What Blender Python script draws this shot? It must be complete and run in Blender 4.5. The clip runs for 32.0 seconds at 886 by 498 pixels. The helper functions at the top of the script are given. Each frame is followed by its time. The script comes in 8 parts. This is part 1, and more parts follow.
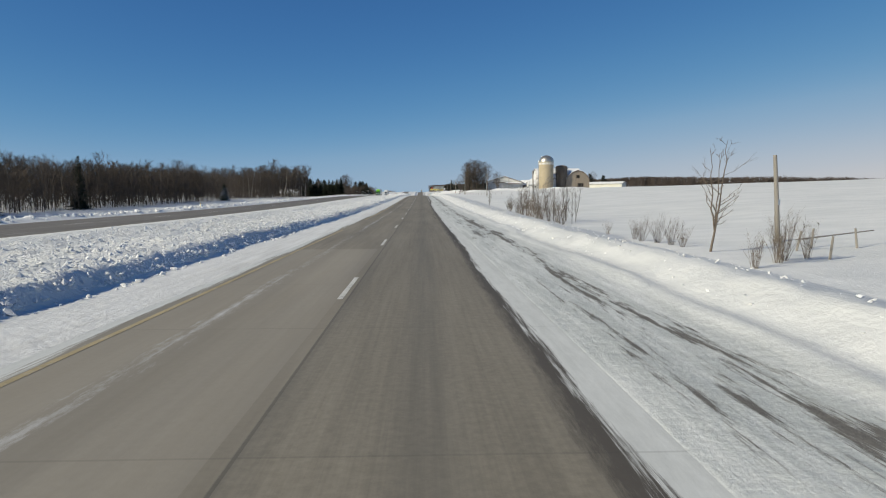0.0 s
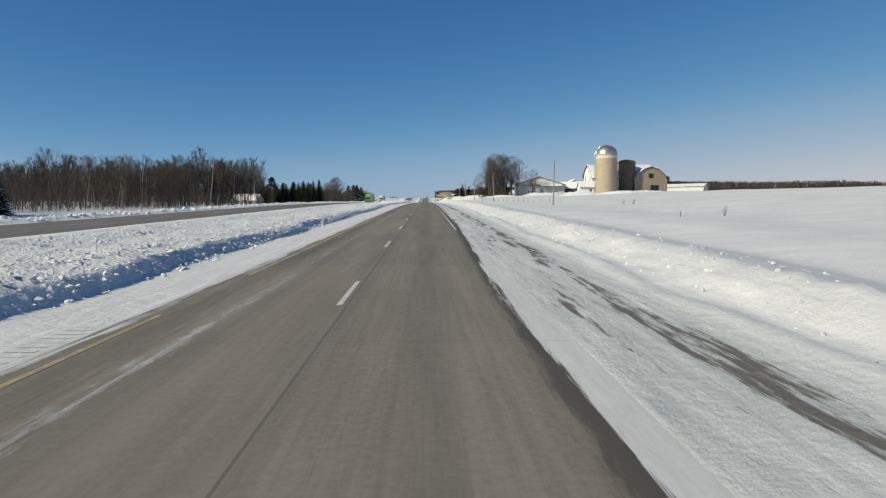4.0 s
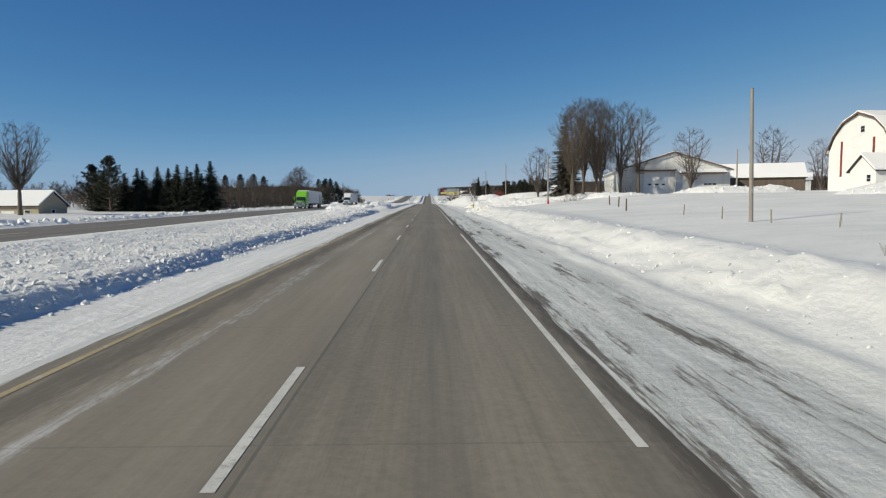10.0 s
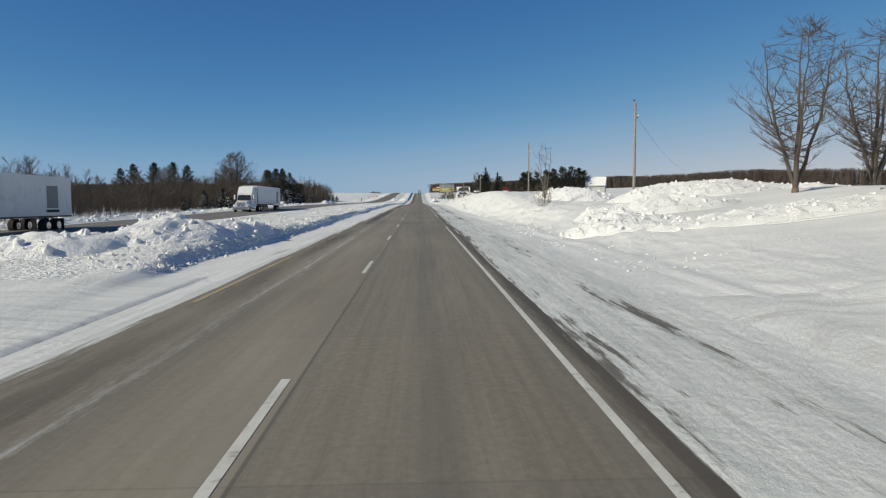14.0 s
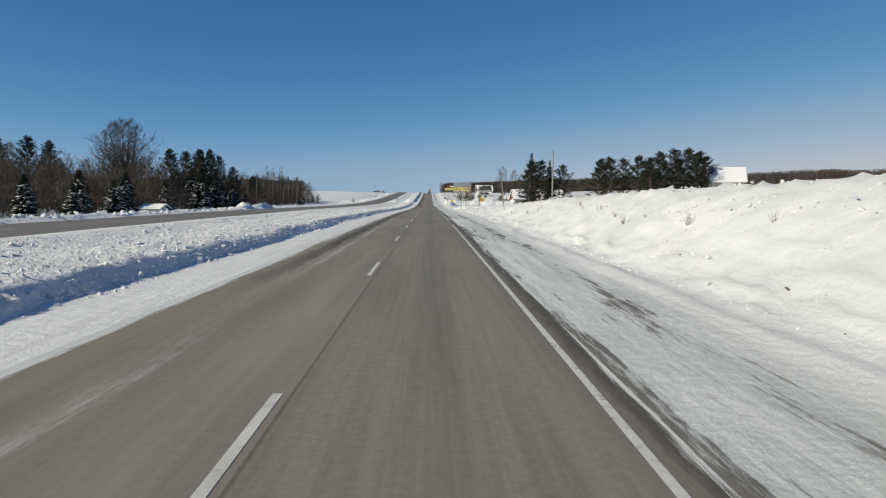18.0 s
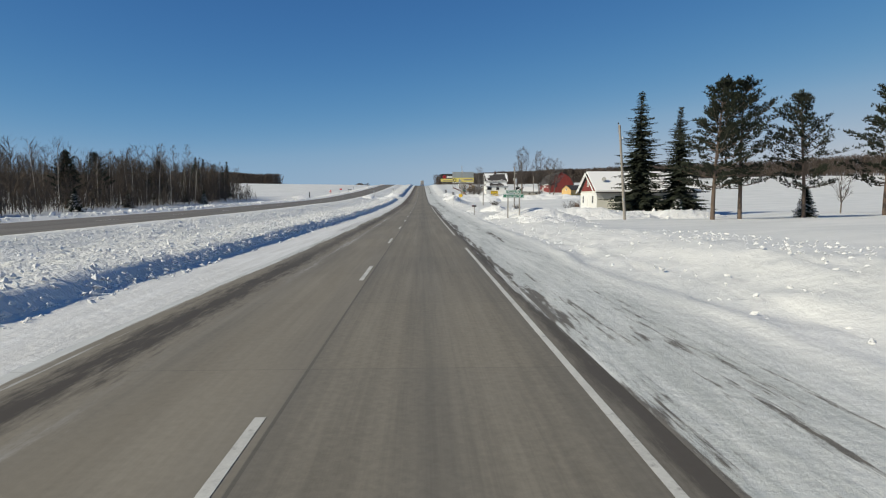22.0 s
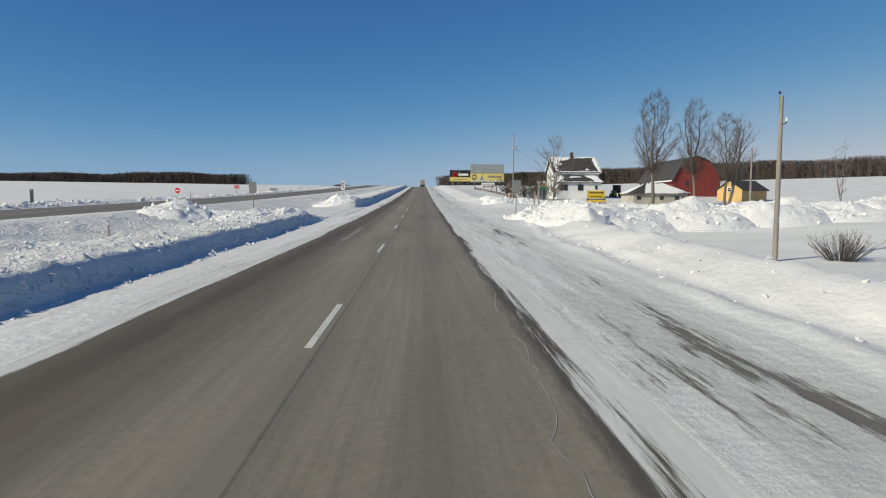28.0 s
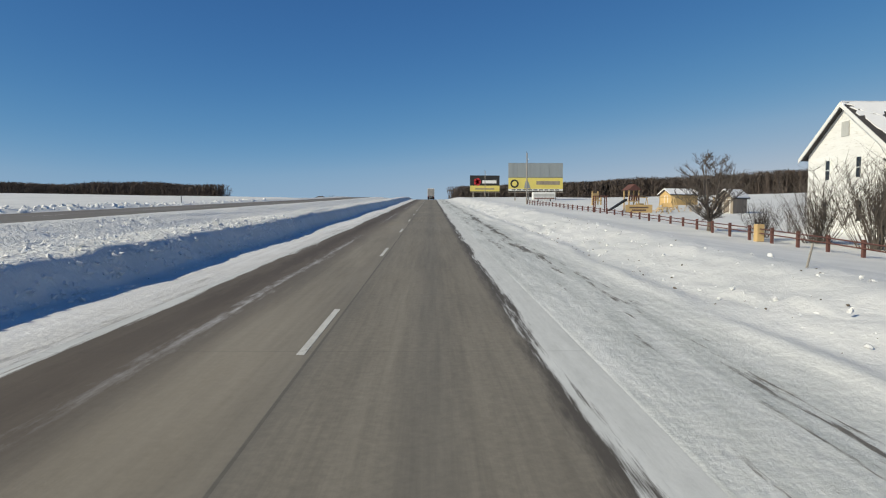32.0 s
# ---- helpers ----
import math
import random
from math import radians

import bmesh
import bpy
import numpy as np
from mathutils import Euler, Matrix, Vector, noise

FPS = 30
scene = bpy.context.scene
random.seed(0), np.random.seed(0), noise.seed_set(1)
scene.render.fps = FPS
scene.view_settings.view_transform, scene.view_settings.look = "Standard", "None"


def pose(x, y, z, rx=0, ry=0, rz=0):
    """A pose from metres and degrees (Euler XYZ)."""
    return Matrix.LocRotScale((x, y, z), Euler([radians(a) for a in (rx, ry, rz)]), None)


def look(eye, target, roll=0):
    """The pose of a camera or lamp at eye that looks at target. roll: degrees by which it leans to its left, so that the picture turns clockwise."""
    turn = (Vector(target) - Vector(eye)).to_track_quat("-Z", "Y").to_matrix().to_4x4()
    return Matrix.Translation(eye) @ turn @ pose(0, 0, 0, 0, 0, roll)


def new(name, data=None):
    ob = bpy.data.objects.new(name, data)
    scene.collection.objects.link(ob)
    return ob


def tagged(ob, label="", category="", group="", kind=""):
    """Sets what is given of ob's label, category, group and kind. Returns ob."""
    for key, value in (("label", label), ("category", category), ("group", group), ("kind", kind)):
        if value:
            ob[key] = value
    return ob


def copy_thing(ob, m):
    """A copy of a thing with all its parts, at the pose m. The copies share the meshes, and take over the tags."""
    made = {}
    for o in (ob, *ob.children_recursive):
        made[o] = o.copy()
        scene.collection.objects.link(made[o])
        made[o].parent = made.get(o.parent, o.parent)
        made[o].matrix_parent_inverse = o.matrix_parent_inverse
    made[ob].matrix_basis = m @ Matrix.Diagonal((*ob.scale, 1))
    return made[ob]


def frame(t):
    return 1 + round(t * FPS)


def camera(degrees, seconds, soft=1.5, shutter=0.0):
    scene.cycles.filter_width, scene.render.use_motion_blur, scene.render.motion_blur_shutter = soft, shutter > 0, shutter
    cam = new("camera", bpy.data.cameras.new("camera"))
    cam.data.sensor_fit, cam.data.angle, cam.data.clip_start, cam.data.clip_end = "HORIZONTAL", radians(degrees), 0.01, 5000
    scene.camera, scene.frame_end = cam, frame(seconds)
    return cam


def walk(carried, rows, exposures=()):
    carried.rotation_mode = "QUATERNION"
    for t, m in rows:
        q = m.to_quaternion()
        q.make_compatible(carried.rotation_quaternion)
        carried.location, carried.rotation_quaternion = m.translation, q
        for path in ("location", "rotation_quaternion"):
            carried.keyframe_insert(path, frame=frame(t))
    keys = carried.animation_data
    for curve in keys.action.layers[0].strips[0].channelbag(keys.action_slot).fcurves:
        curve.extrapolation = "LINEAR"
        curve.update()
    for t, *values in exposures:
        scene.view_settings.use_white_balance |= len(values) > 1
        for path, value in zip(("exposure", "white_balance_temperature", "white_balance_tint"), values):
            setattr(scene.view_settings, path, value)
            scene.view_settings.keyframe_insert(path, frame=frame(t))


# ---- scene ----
# ---- camera and its way ----
cam = camera(70.5, 32.0, soft=1.15)
PATH = [
    (0.0, -0.01, 0.00, 2.40, 85.76, 0.12, -1.95),
    (0.5, -0.00, 13.44, 2.56, 85.63, 0.05, -2.14),
    (1.0, 0.00, 26.89, 2.74, 86.15, -0.02, -1.90),
    (1.5, 0.01, 40.32, 2.93, 86.26, -0.06, -0.91),
    (2.0, 0.01, 53.76, 3.12, 86.10, 0.06, -0.95),
    (2.5, 0.01, 67.19, 3.31, 86.00, 0.14, -1.00),
    (3.0, 0.02, 80.61, 3.51, 86.14, 0.17, -1.22),
    (3.5, 0.02, 94.03, 3.75, 86.21, 0.15, -1.42),
    (4.0, 0.02, 107.45, 4.01, 86.33, 0.10, -1.46),
    (4.5, 0.02, 120.86, 4.29, 86.40, 0.07, -1.51),
    (5.0, 0.02, 134.28, 4.60, 86.44, 0.07, -1.55),
    (5.5, 0.02, 147.69, 4.92, 86.44, 0.08, -1.59),
    (6.0, 0.02, 161.10, 5.25, 86.48, -0.07, -1.52),
    (6.5, 0.02, 174.51, 5.57, 86.34, -0.17, -1.50),
    (7.0, 0.01, 187.93, 5.87, 86.10, 0.14, -1.43),
    (7.5, -0.00, 201.34, 6.17, 86.18, 0.08, -1.05),
    (8.0, -0.02, 214.76, 6.46, 86.22, 0.05, -1.08),
    (8.5, -0.03, 228.17, 6.74, 86.36, 0.00, -1.68),
    (9.0, -0.05, 241.59, 7.01, 86.35, -0.01, -1.50),
    (9.5, -0.06, 255.00, 7.26, 86.30, 0.04, -1.19),
    (10.0, -0.07, 268.40, 7.48, 86.10, 0.16, -1.25),
    (10.5, -0.08, 281.80, 7.68, 86.05, 0.07, -0.90),
    (11.0, -0.08, 295.20, 7.88, 85.90, 0.20, -1.40),
    (11.5, -0.08, 308.59, 8.07, 85.88, 0.34, -1.01),
    (12.0, -0.08, 321.99, 8.25, 86.02, 0.45, -1.69),
    (12.5, -0.09, 335.40, 8.44, 86.10, 0.40, -1.61),
    (13.0, -0.10, 348.81, 8.63, 85.96, 0.42, -1.58),
    (13.5, -0.11, 362.24, 8.82, 85.97, 0.31, -1.79),
    (14.0, -0.12, 375.66, 9.00, 85.85, 0.25, -2.15),
    (14.5, -0.12, 389.10, 9.16, 85.76, 0.22, -2.05),
    (15.0, -0.11, 402.53, 9.31, 85.74, 0.11, -1.89),
    (15.5, -0.09, 415.96, 9.46, 85.70, 0.03, -1.73),
    (16.0, -0.08, 429.39, 9.61, 85.66, -0.04, -1.58),
    (16.5, -0.07, 442.82, 9.75, 85.65, -0.12, -1.42),
    (17.0, -0.07, 456.24, 9.90, 85.66, -0.26, -1.17),
    (17.5, -0.07, 469.67, 10.06, 85.80, -0.22, -0.94),
    (18.0, -0.08, 483.08, 10.23, 85.90, -0.44, -1.25),
    (18.5, -0.08, 496.50, 10.40, 85.74, -0.40, -1.48),
    (19.0, -0.10, 509.91, 10.56, 85.59, -0.27, -1.47),
    (19.5, -0.11, 523.33, 10.69, 85.64, -0.19, -1.30),
    (20.0, -0.13, 536.74, 10.81, 85.64, -0.16, -1.35),
    (20.5, -0.14, 550.16, 10.90, 85.68, -0.14, -1.37),
    (21.0, -0.15, 563.59, 10.98, 85.42, -0.05, -1.85),
    (21.5, -0.13, 577.02, 11.03, 85.59, -0.00, -1.81),
    (22.0, -0.11, 590.46, 11.06, 85.30, 0.08, -1.91),
    (22.5, -0.08, 603.91, 11.06, 85.48, 0.02, -1.57),
    (23.0, -0.05, 617.36, 11.05, 85.46, -0.10, -1.34),
    (23.5, -0.04, 630.81, 11.03, 85.50, -0.05, -1.66),
    (24.0, -0.04, 644.27, 11.01, 85.29, -0.04, -1.85),
    (24.5, -0.06, 657.71, 11.02, 85.14, 0.03, -1.39),
    (25.0, -0.08, 671.15, 11.03, 84.98, 0.05, -1.05),
    (25.5, -0.09, 684.58, 11.08, 85.16, 0.03, -0.35),
    (26.0, -0.10, 698.00, 11.15, 85.44, 0.01, -0.72),
    (26.5, -0.12, 711.42, 11.26, 85.59, 0.00, -1.09),
    (27.0, -0.13, 724.82, 11.39, 85.66, -0.01, -1.46),
    (27.5, -0.14, 738.22, 11.53, 85.52, -0.02, -1.83),
    (28.0, -0.15, 751.60, 11.69, 85.82, -0.03, -1.89),
    (28.5, -0.16, 764.98, 11.89, 86.25, 0.03, -1.48),
    (29.0, -0.16, 778.35, 12.13, 87.15, 0.14, -1.62),
    (29.5, -0.13, 791.71, 12.43, 87.48, -0.05, -1.53),
    (30.0, -0.09, 805.06, 12.78, 87.59, -0.16, -1.73),
    (30.5, -0.05, 818.40, 13.13, 87.32, -0.12, -1.96),
    (31.0, -0.01, 831.74, 13.51, 87.22, -0.10, -1.97),
    (31.5, 0.03, 845.08, 13.92, 87.14, -0.11, -1.35),
    (32.0, 0.07, 858.42, 14.33, 86.98, -0.08, -1.08),
]
walk(cam, [(t, pose(x, y, z, rx, ry, rz)) for t, x, y, z, rx, ry, rz in PATH], [(0.0, 0.16, 7050, 10), (32.0, 0.16, 7050, 10)])

# ---- light: clear winter sky, sun from the left and a little behind ----
SUN_FROM = Vector((-0.82, -0.40, 0.525)).normalized()
world = bpy.data.worlds.new("winter_sky")
scene.world = world
world.use_nodes = True
wn = world.node_tree.nodes
sky = wn.new("ShaderNodeTexSky")
sky.sky_type = "NISHITA"
sky.sun_disc = False
sky.sun_elevation = math.asin(SUN_FROM.z)
sky.sun_rotation = math.atan2(SUN_FROM.x, SUN_FROM.y)
sky.altitude = 900.0
sky.air_density = 1.0
sky.dust_density = 0.35
sky.ozone_density = 3.2
# the sky's brightness sets its hue: deep blue aloft, pale haze low down
light = wn.new("ShaderNodeSeparateColor")
share = wn.new("ShaderNodeMath")
share.operation = "MULTIPLY"
share.inputs[1].default_value = 0.1
hues = wn.new("ShaderNodeValToRGB")
hues.color_ramp.interpolation = "B_SPLINE"
steps_of_blue = [(0.10, (0.005, 0.025, 0.10)), (0.19, (0.026, 0.108, 0.325)), (0.35, (0.058, 0.205, 0.440)), (0.53, (0.150, 0.325, 0.530)), (0.82, (0.42, 0.475, 0.560)), (1.0, (0.52, 0.51, 0.52))]
while len(hues.color_ramp.elements) < len(steps_of_blue):
    hues.color_ramp.elements.new(0.5)
for stop, (place, hue) in zip(hues.color_ramp.elements, steps_of_blue):
    stop.position, stop.color = place, (*hue, 1)
for a, b in ((sky.outputs[0], light.inputs[0]), (light.outputs[1], share.inputs[0]), (share.outputs[0], hues.inputs[0]), (hues.outputs[0], wn["Background"].inputs[0])):
    world.node_tree.links.new(a, b)
wn["Background"].inputs["Strength"].default_value = 1.0
sun = new("sun", bpy.data.lights.new("sun", "SUN"))
sun.data.energy = 3.5
sun.data.angle = radians(0.53)
sun.data.color = (1.0, 0.96, 0.79)
sun.matrix_world = look(SUN_FROM * 400, (0, 0, 0))

# ---- materials ----
def nodes(name, rough=0.8, metal=0.0, color=(0.5, 0.5, 0.5)):
    m = bpy.data.materials.new(name)
    m.use_nodes = True
    n = m.node_tree.nodes
    b = n["Principled BSDF"]
    b.inputs["Roughness"].default_value = rough
    b.inputs["Metallic"].default_value = metal
    b.inputs["Base Color"].default_value = (*color, 1)
    return m, n, m.node_tree.links, b


def where(n, l, sx, sy, sz):
    """Place in the world, stretched along each axis."""
    g = n.new("ShaderNodeNewGeometry")
    v = n.new("ShaderNodeVectorMath")
    v.operation = "MULTIPLY"
    v.inputs[1].default_value = (sx, sy, sz)
    l.new(g.outputs["Position"], v.inputs[0])
    return v.outputs[0]


def grain(n, l, vec, scale, detail=5.0, rough=0.6):
    t = n.new("ShaderNodeTexNoise")
    t.inputs["Scale"].default_value = scale
    t.inputs["Detail"].default_value = detail
    t.inputs["Roughness"].default_value = rough
    l.new(vec, t.inputs["Vector"])
    return t.outputs["Fac"]


def ramp(n, l, fac, stops):
    r = n.new("ShaderNodeValToRGB")
    e = r.color_ramp.elements
    while len(e) < len(stops):
        e.new(0.5)
    for k, (p, c) in enumerate(stops):
        e[k].position = p
        e[k].color = (*c, 1) if len(c) == 3 else c
    l.new(fac, r.inputs[0])
    return r.outputs[0]


def mix(n, l, fac, a, b, how="MIX"):
    m = n.new("ShaderNodeMix")
    m.data_type = "RGBA"
    m.blend_type = how
    if isinstance(fac, float):
        m.inputs[0].default_value = fac
    else:
        l.new(fac, m.inputs[0])
    for k, v in ((6, a), (7, b)):
        if isinstance(v, tuple):
            m.inputs[k].default_value = (*v, 1)
        else:
            l.new(v, m.inputs[k])
    return m.outputs[2]


def math_node(n, l, op, a, b=0.0, c=0.0):
    m = n.new("ShaderNodeMath")
    m.operation = op
    for k, v in enumerate((a, b, c)):
        if isinstance(v, (int, float)):
            m.inputs[k].default_value = v
        else:
            l.new(v, m.inputs[k])
    return m.outputs[0]


def relief(n, l, b, fac, strength, distance=0.05):
    u = n.new("ShaderNodeBump")
    u.inputs["Strength"].default_value = strength
    u.inputs["Distance"].default_value = distance
    l.new(fac, u.inputs["Height"])
    l.new(u.outputs[0], b.inputs["Normal"])


def worn(name, color, rough=0.7, metal=0.0, spread=0.25, scale=3.0, bump=0.2, stretch=(1, 1, 1), dirt=None, deep=0.02):
    """Paint, wood, stone or metal with two scales of variation."""
    m, n, l, b = nodes(name, rough, metal)
    v = where(n, l, *stretch)
    big = grain(n, l, v, scale * 0.25, 3.0)
    fine = grain(n, l, v, scale * 6.0, 6.0, 0.7)
    lo = tuple(c * (1 - spread) for c in color)
    hi = tuple(min(1.0, c * (1 + spread)) for c in color)
    col = ramp(n, l, big, [(0.3, lo), (0.7, hi)])
    col = mix(n, l, 0.35, col, ramp(n, l, fine, [(0.35, lo), (0.65, hi)]))
    if dirt:
        spots = grain(n, l, v, scale * 1.3, 8.0, 0.7)
        col = mix(n, l, ramp(n, l, spots, [(0.55, (0, 0, 0)), (0.7, (1, 1, 1))]), col, dirt)
    l.new(col, b.inputs["Base Color"])
    relief(n, l, b, fine, bump, deep)
    return m


def snow_material():
    m, n, l, b = nodes("snow", 0.75)
    v = where(n, l, 1, 1, 1)
    big = grain(n, l, v, 0.12, 4.0)
    fine = grain(n, l, v, 2.5, 8.0, 0.65)
    crust = grain(n, l, where(n, l, 0.35, 1, 1), 0.5, 6.0, 0.6)
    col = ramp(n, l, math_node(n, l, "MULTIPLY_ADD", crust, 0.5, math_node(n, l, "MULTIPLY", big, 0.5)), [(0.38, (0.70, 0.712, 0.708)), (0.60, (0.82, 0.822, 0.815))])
    dirt = grain(n, l, where(n, l, 1, 0.5, 1), 0.9, 9.0, 0.75)
    col = mix(n, l, ramp(n, l, dirt, [(0.66, (0, 0, 0)), (0.80, (0.5, 0.5, 0.5))]), col, (0.55, 0.50, 0.42))
    # packed and scraped snow on both shoulders: bare streaks run along the road
    g = n.new("ShaderNodeNewGeometry")
    s = n.new("ShaderNodeSeparateXYZ")
    l.new(g.outputs["Position"], s.inputs[0])
    x = s.outputs[0]
    y = s.outputs[1]
    sway = math_node(n, l, "MULTIPLY_ADD", grain(n, l, where(n, l, 0.3, 0.16, 1), 1.0, 4.0, 0.6), 1.5, -0.75)
    xs = math_node(n, l, "ADD", x, sway)
    streak = grain(n, l, where(n, l, 1.0, 0.055, 1), 3.2, 10.0, 0.74)
    fleck = grain(n, l, where(n, l, 1.3, 0.075, 1), 2.6, 9.0, 0.72)
    broken_up = grain(n, l, where(n, l, 2.4, 0.30, 1), 2.2, 8.0, 0.75)
    fleck = math_node(n, l, "ADD", math_node(n, l, "MULTIPLY", fleck, 0.62), math_node(n, l, "MULTIPLY", broken_up, 0.38))
    late = ramp(n, l, math_node(n, l, "MULTIPLY", y, 0.001), [(0.60, (0, 0, 0)), (0.66, (0.03, 0.03, 0.03)), (0.80, (0.02, 0.02, 0.02)), (0.812, (0.26, 0.26, 0.26)), (0.84, (0.26, 0.26, 0.26)), (0.85, (0.02, 0.02, 0.02))])
    patch = grain(n, l, where(n, l, 1.0, 0.2, 1), 0.30, 3.0, 0.5)

    def hump(centre, half, height):
        d = math_node(n, l, "MULTIPLY", math_node(n, l, "SUBTRACT", xs, centre), 1.0 / half)
        h = math_node(n, l, "MAXIMUM", math_node(n, l, "SUBTRACT", 1.0, math_node(n, l, "MULTIPLY", d, d)), 0.0)
        return math_node(n, l, "MULTIPLY", h, height)

    amount = math_node(n, l, "ADD", streak, math_node(n, l, "MULTIPLY_ADD", patch, 0.34, -0.17))
    bare = ramp(n, l, math_node(n, l, "MULTIPLY", y, 0.001), [(0.12, (0.02, 0.02, 0.02)), (0.16, (0.17, 0.17, 0.17)), (0.62, (0.17, 0.17, 0.17)), (0.66, (0.22, 0.22, 0.22)), (0.73, (0.20, 0.20, 0.20)), (0.76, (0.0, 0.0, 0.0))])
    worn_y = ramp(n, l, math_node(n, l, "MULTIPLY", y, 0.001), [(0.02, (0.075, 0.075, 0.075)), (0.11, (0.065, 0.065, 0.065)), (0.15, (0.04, 0.04, 0.04)), (0.345, (0.03, 0.03, 0.03)), (0.37, (0.02, 0.02, 0.02)), (0.43, (0.04, 0.04, 0.04)), (0.60, (0.04, 0.04, 0.04)), (0.66, (0.0, 0.0, 0.0)), (0.74, (0.05, 0.05, 0.05)), (0.84, (0.02, 0.02, 0.02)), (0.86, (0.085, 0.085, 0.085))])
    lanes = math_node(n, l, "ADD", math_node(n, l, "ADD", hump(3.2, 0.45, 0.05), hump(4.4, 0.5, 0.10)), math_node(n, l, "MULTIPLY", hump(2.35, 0.5, 1.0), bare))
    lanes = math_node(n, l, "ADD", lanes, math_node(n, l, "MULTIPLY", hump(3.8, 1.3, 1.0), worn_y))
    flecks = math_node(n, l, "ADD", math_node(n, l, "ADD", fleck, lanes), math_node(n, l, "MULTIPLY_ADD", patch, 0.30, -0.15))
    flecks = math_node(n, l, "SUBTRACT", flecks, math_node(n, l, "MULTIPLY", late, math_node(n, l, "GREATER_THAN", x, 2.9)))
    amount = math_node(n, l, "ADD", amount, math_node(n, l, "MULTIPLY", lanes, 0.5))
    after = ramp(n, l, math_node(n, l, "MULTIPLY", y, 0.001), [(0.40, (0.15, 0.15, 0.15)), (0.62, (0.5, 0.5, 0.5)), (0.74, (1, 1, 1))])
    amount = math_node(n, l, "ADD", amount, math_node(n, l, "MULTIPLY", hump(-5.7, 0.95, 0.17), after))
    on = ramp(n, l, math_node(n, l, "MULTIPLY_ADD", x, 0.1, 0.0), [(0.20, (0, 0, 0)), (0.201, (1, 1, 1)), (0.48, (1, 1, 1)), (0.64, (0, 0, 0))])
    on_left = ramp(n, l, math_node(n, l, "MULTIPLY_ADD", x, -0.1, 0.0), [(0.52, (0, 0, 0)), (0.53, (0.9, 0.9, 0.9)), (0.70, (0.7, 0.7, 0.7)), (0.79, (0, 0, 0))])
    packed = mix(n, l, ramp(n, l, amount, [(0.40, (0, 0, 0)), (0.62, (1, 1, 1))]), (0.74, 0.75, 0.735), (0.54, 0.56, 0.545))
    packed = mix(n, l, ramp(n, l, flecks, [(0.625, (0, 0, 0)), (0.685, (1, 1, 1))]), packed, (0.17, 0.158, 0.142))
    col = mix(n, l, on, col, packed)
    packed_l = mix(n, l, ramp(n, l, amount, [(0.38, (0, 0, 0)), (0.66, (1, 1, 1))]), (0.87, 0.87, 0.865), (0.66, 0.65, 0.63))
    packed_l = mix(n, l, ramp(n, l, amount, [(0.70, (0, 0, 0)), (0.76, (0.6, 0.6, 0.6))]), packed_l, (0.22, 0.20, 0.18))
    col = mix(n, l, on_left, col, packed_l)
    l.new(col, b.inputs["Base Color"])
    b.inputs["Specular IOR Level"].default_value = 0.25
    # broken crust of the median and the bank faces
    rubble = grain(n, l, where(n, l, 1, 1, 1), 5.0, 4.0, 0.6)
    inner = ramp(n, l, math_node(n, l, "MULTIPLY", x, -0.01), [(0.08, (0, 0, 0)), (0.085, (1, 1, 1)), (0.195, (1, 1, 1)), (0.205, (0, 0, 0))])
    broken = math_node(n, l, "MULTIPLY", math_node(n, l, "MULTIPLY", rubble, 2.6), inner)
    relief(n, l, b, math_node(n, l, "ADD", math_node(n, l, "ADD", fine, math_node(n, l, "MULTIPLY", streak, 0.3)), broken), 0.6, 0.08)
    return m


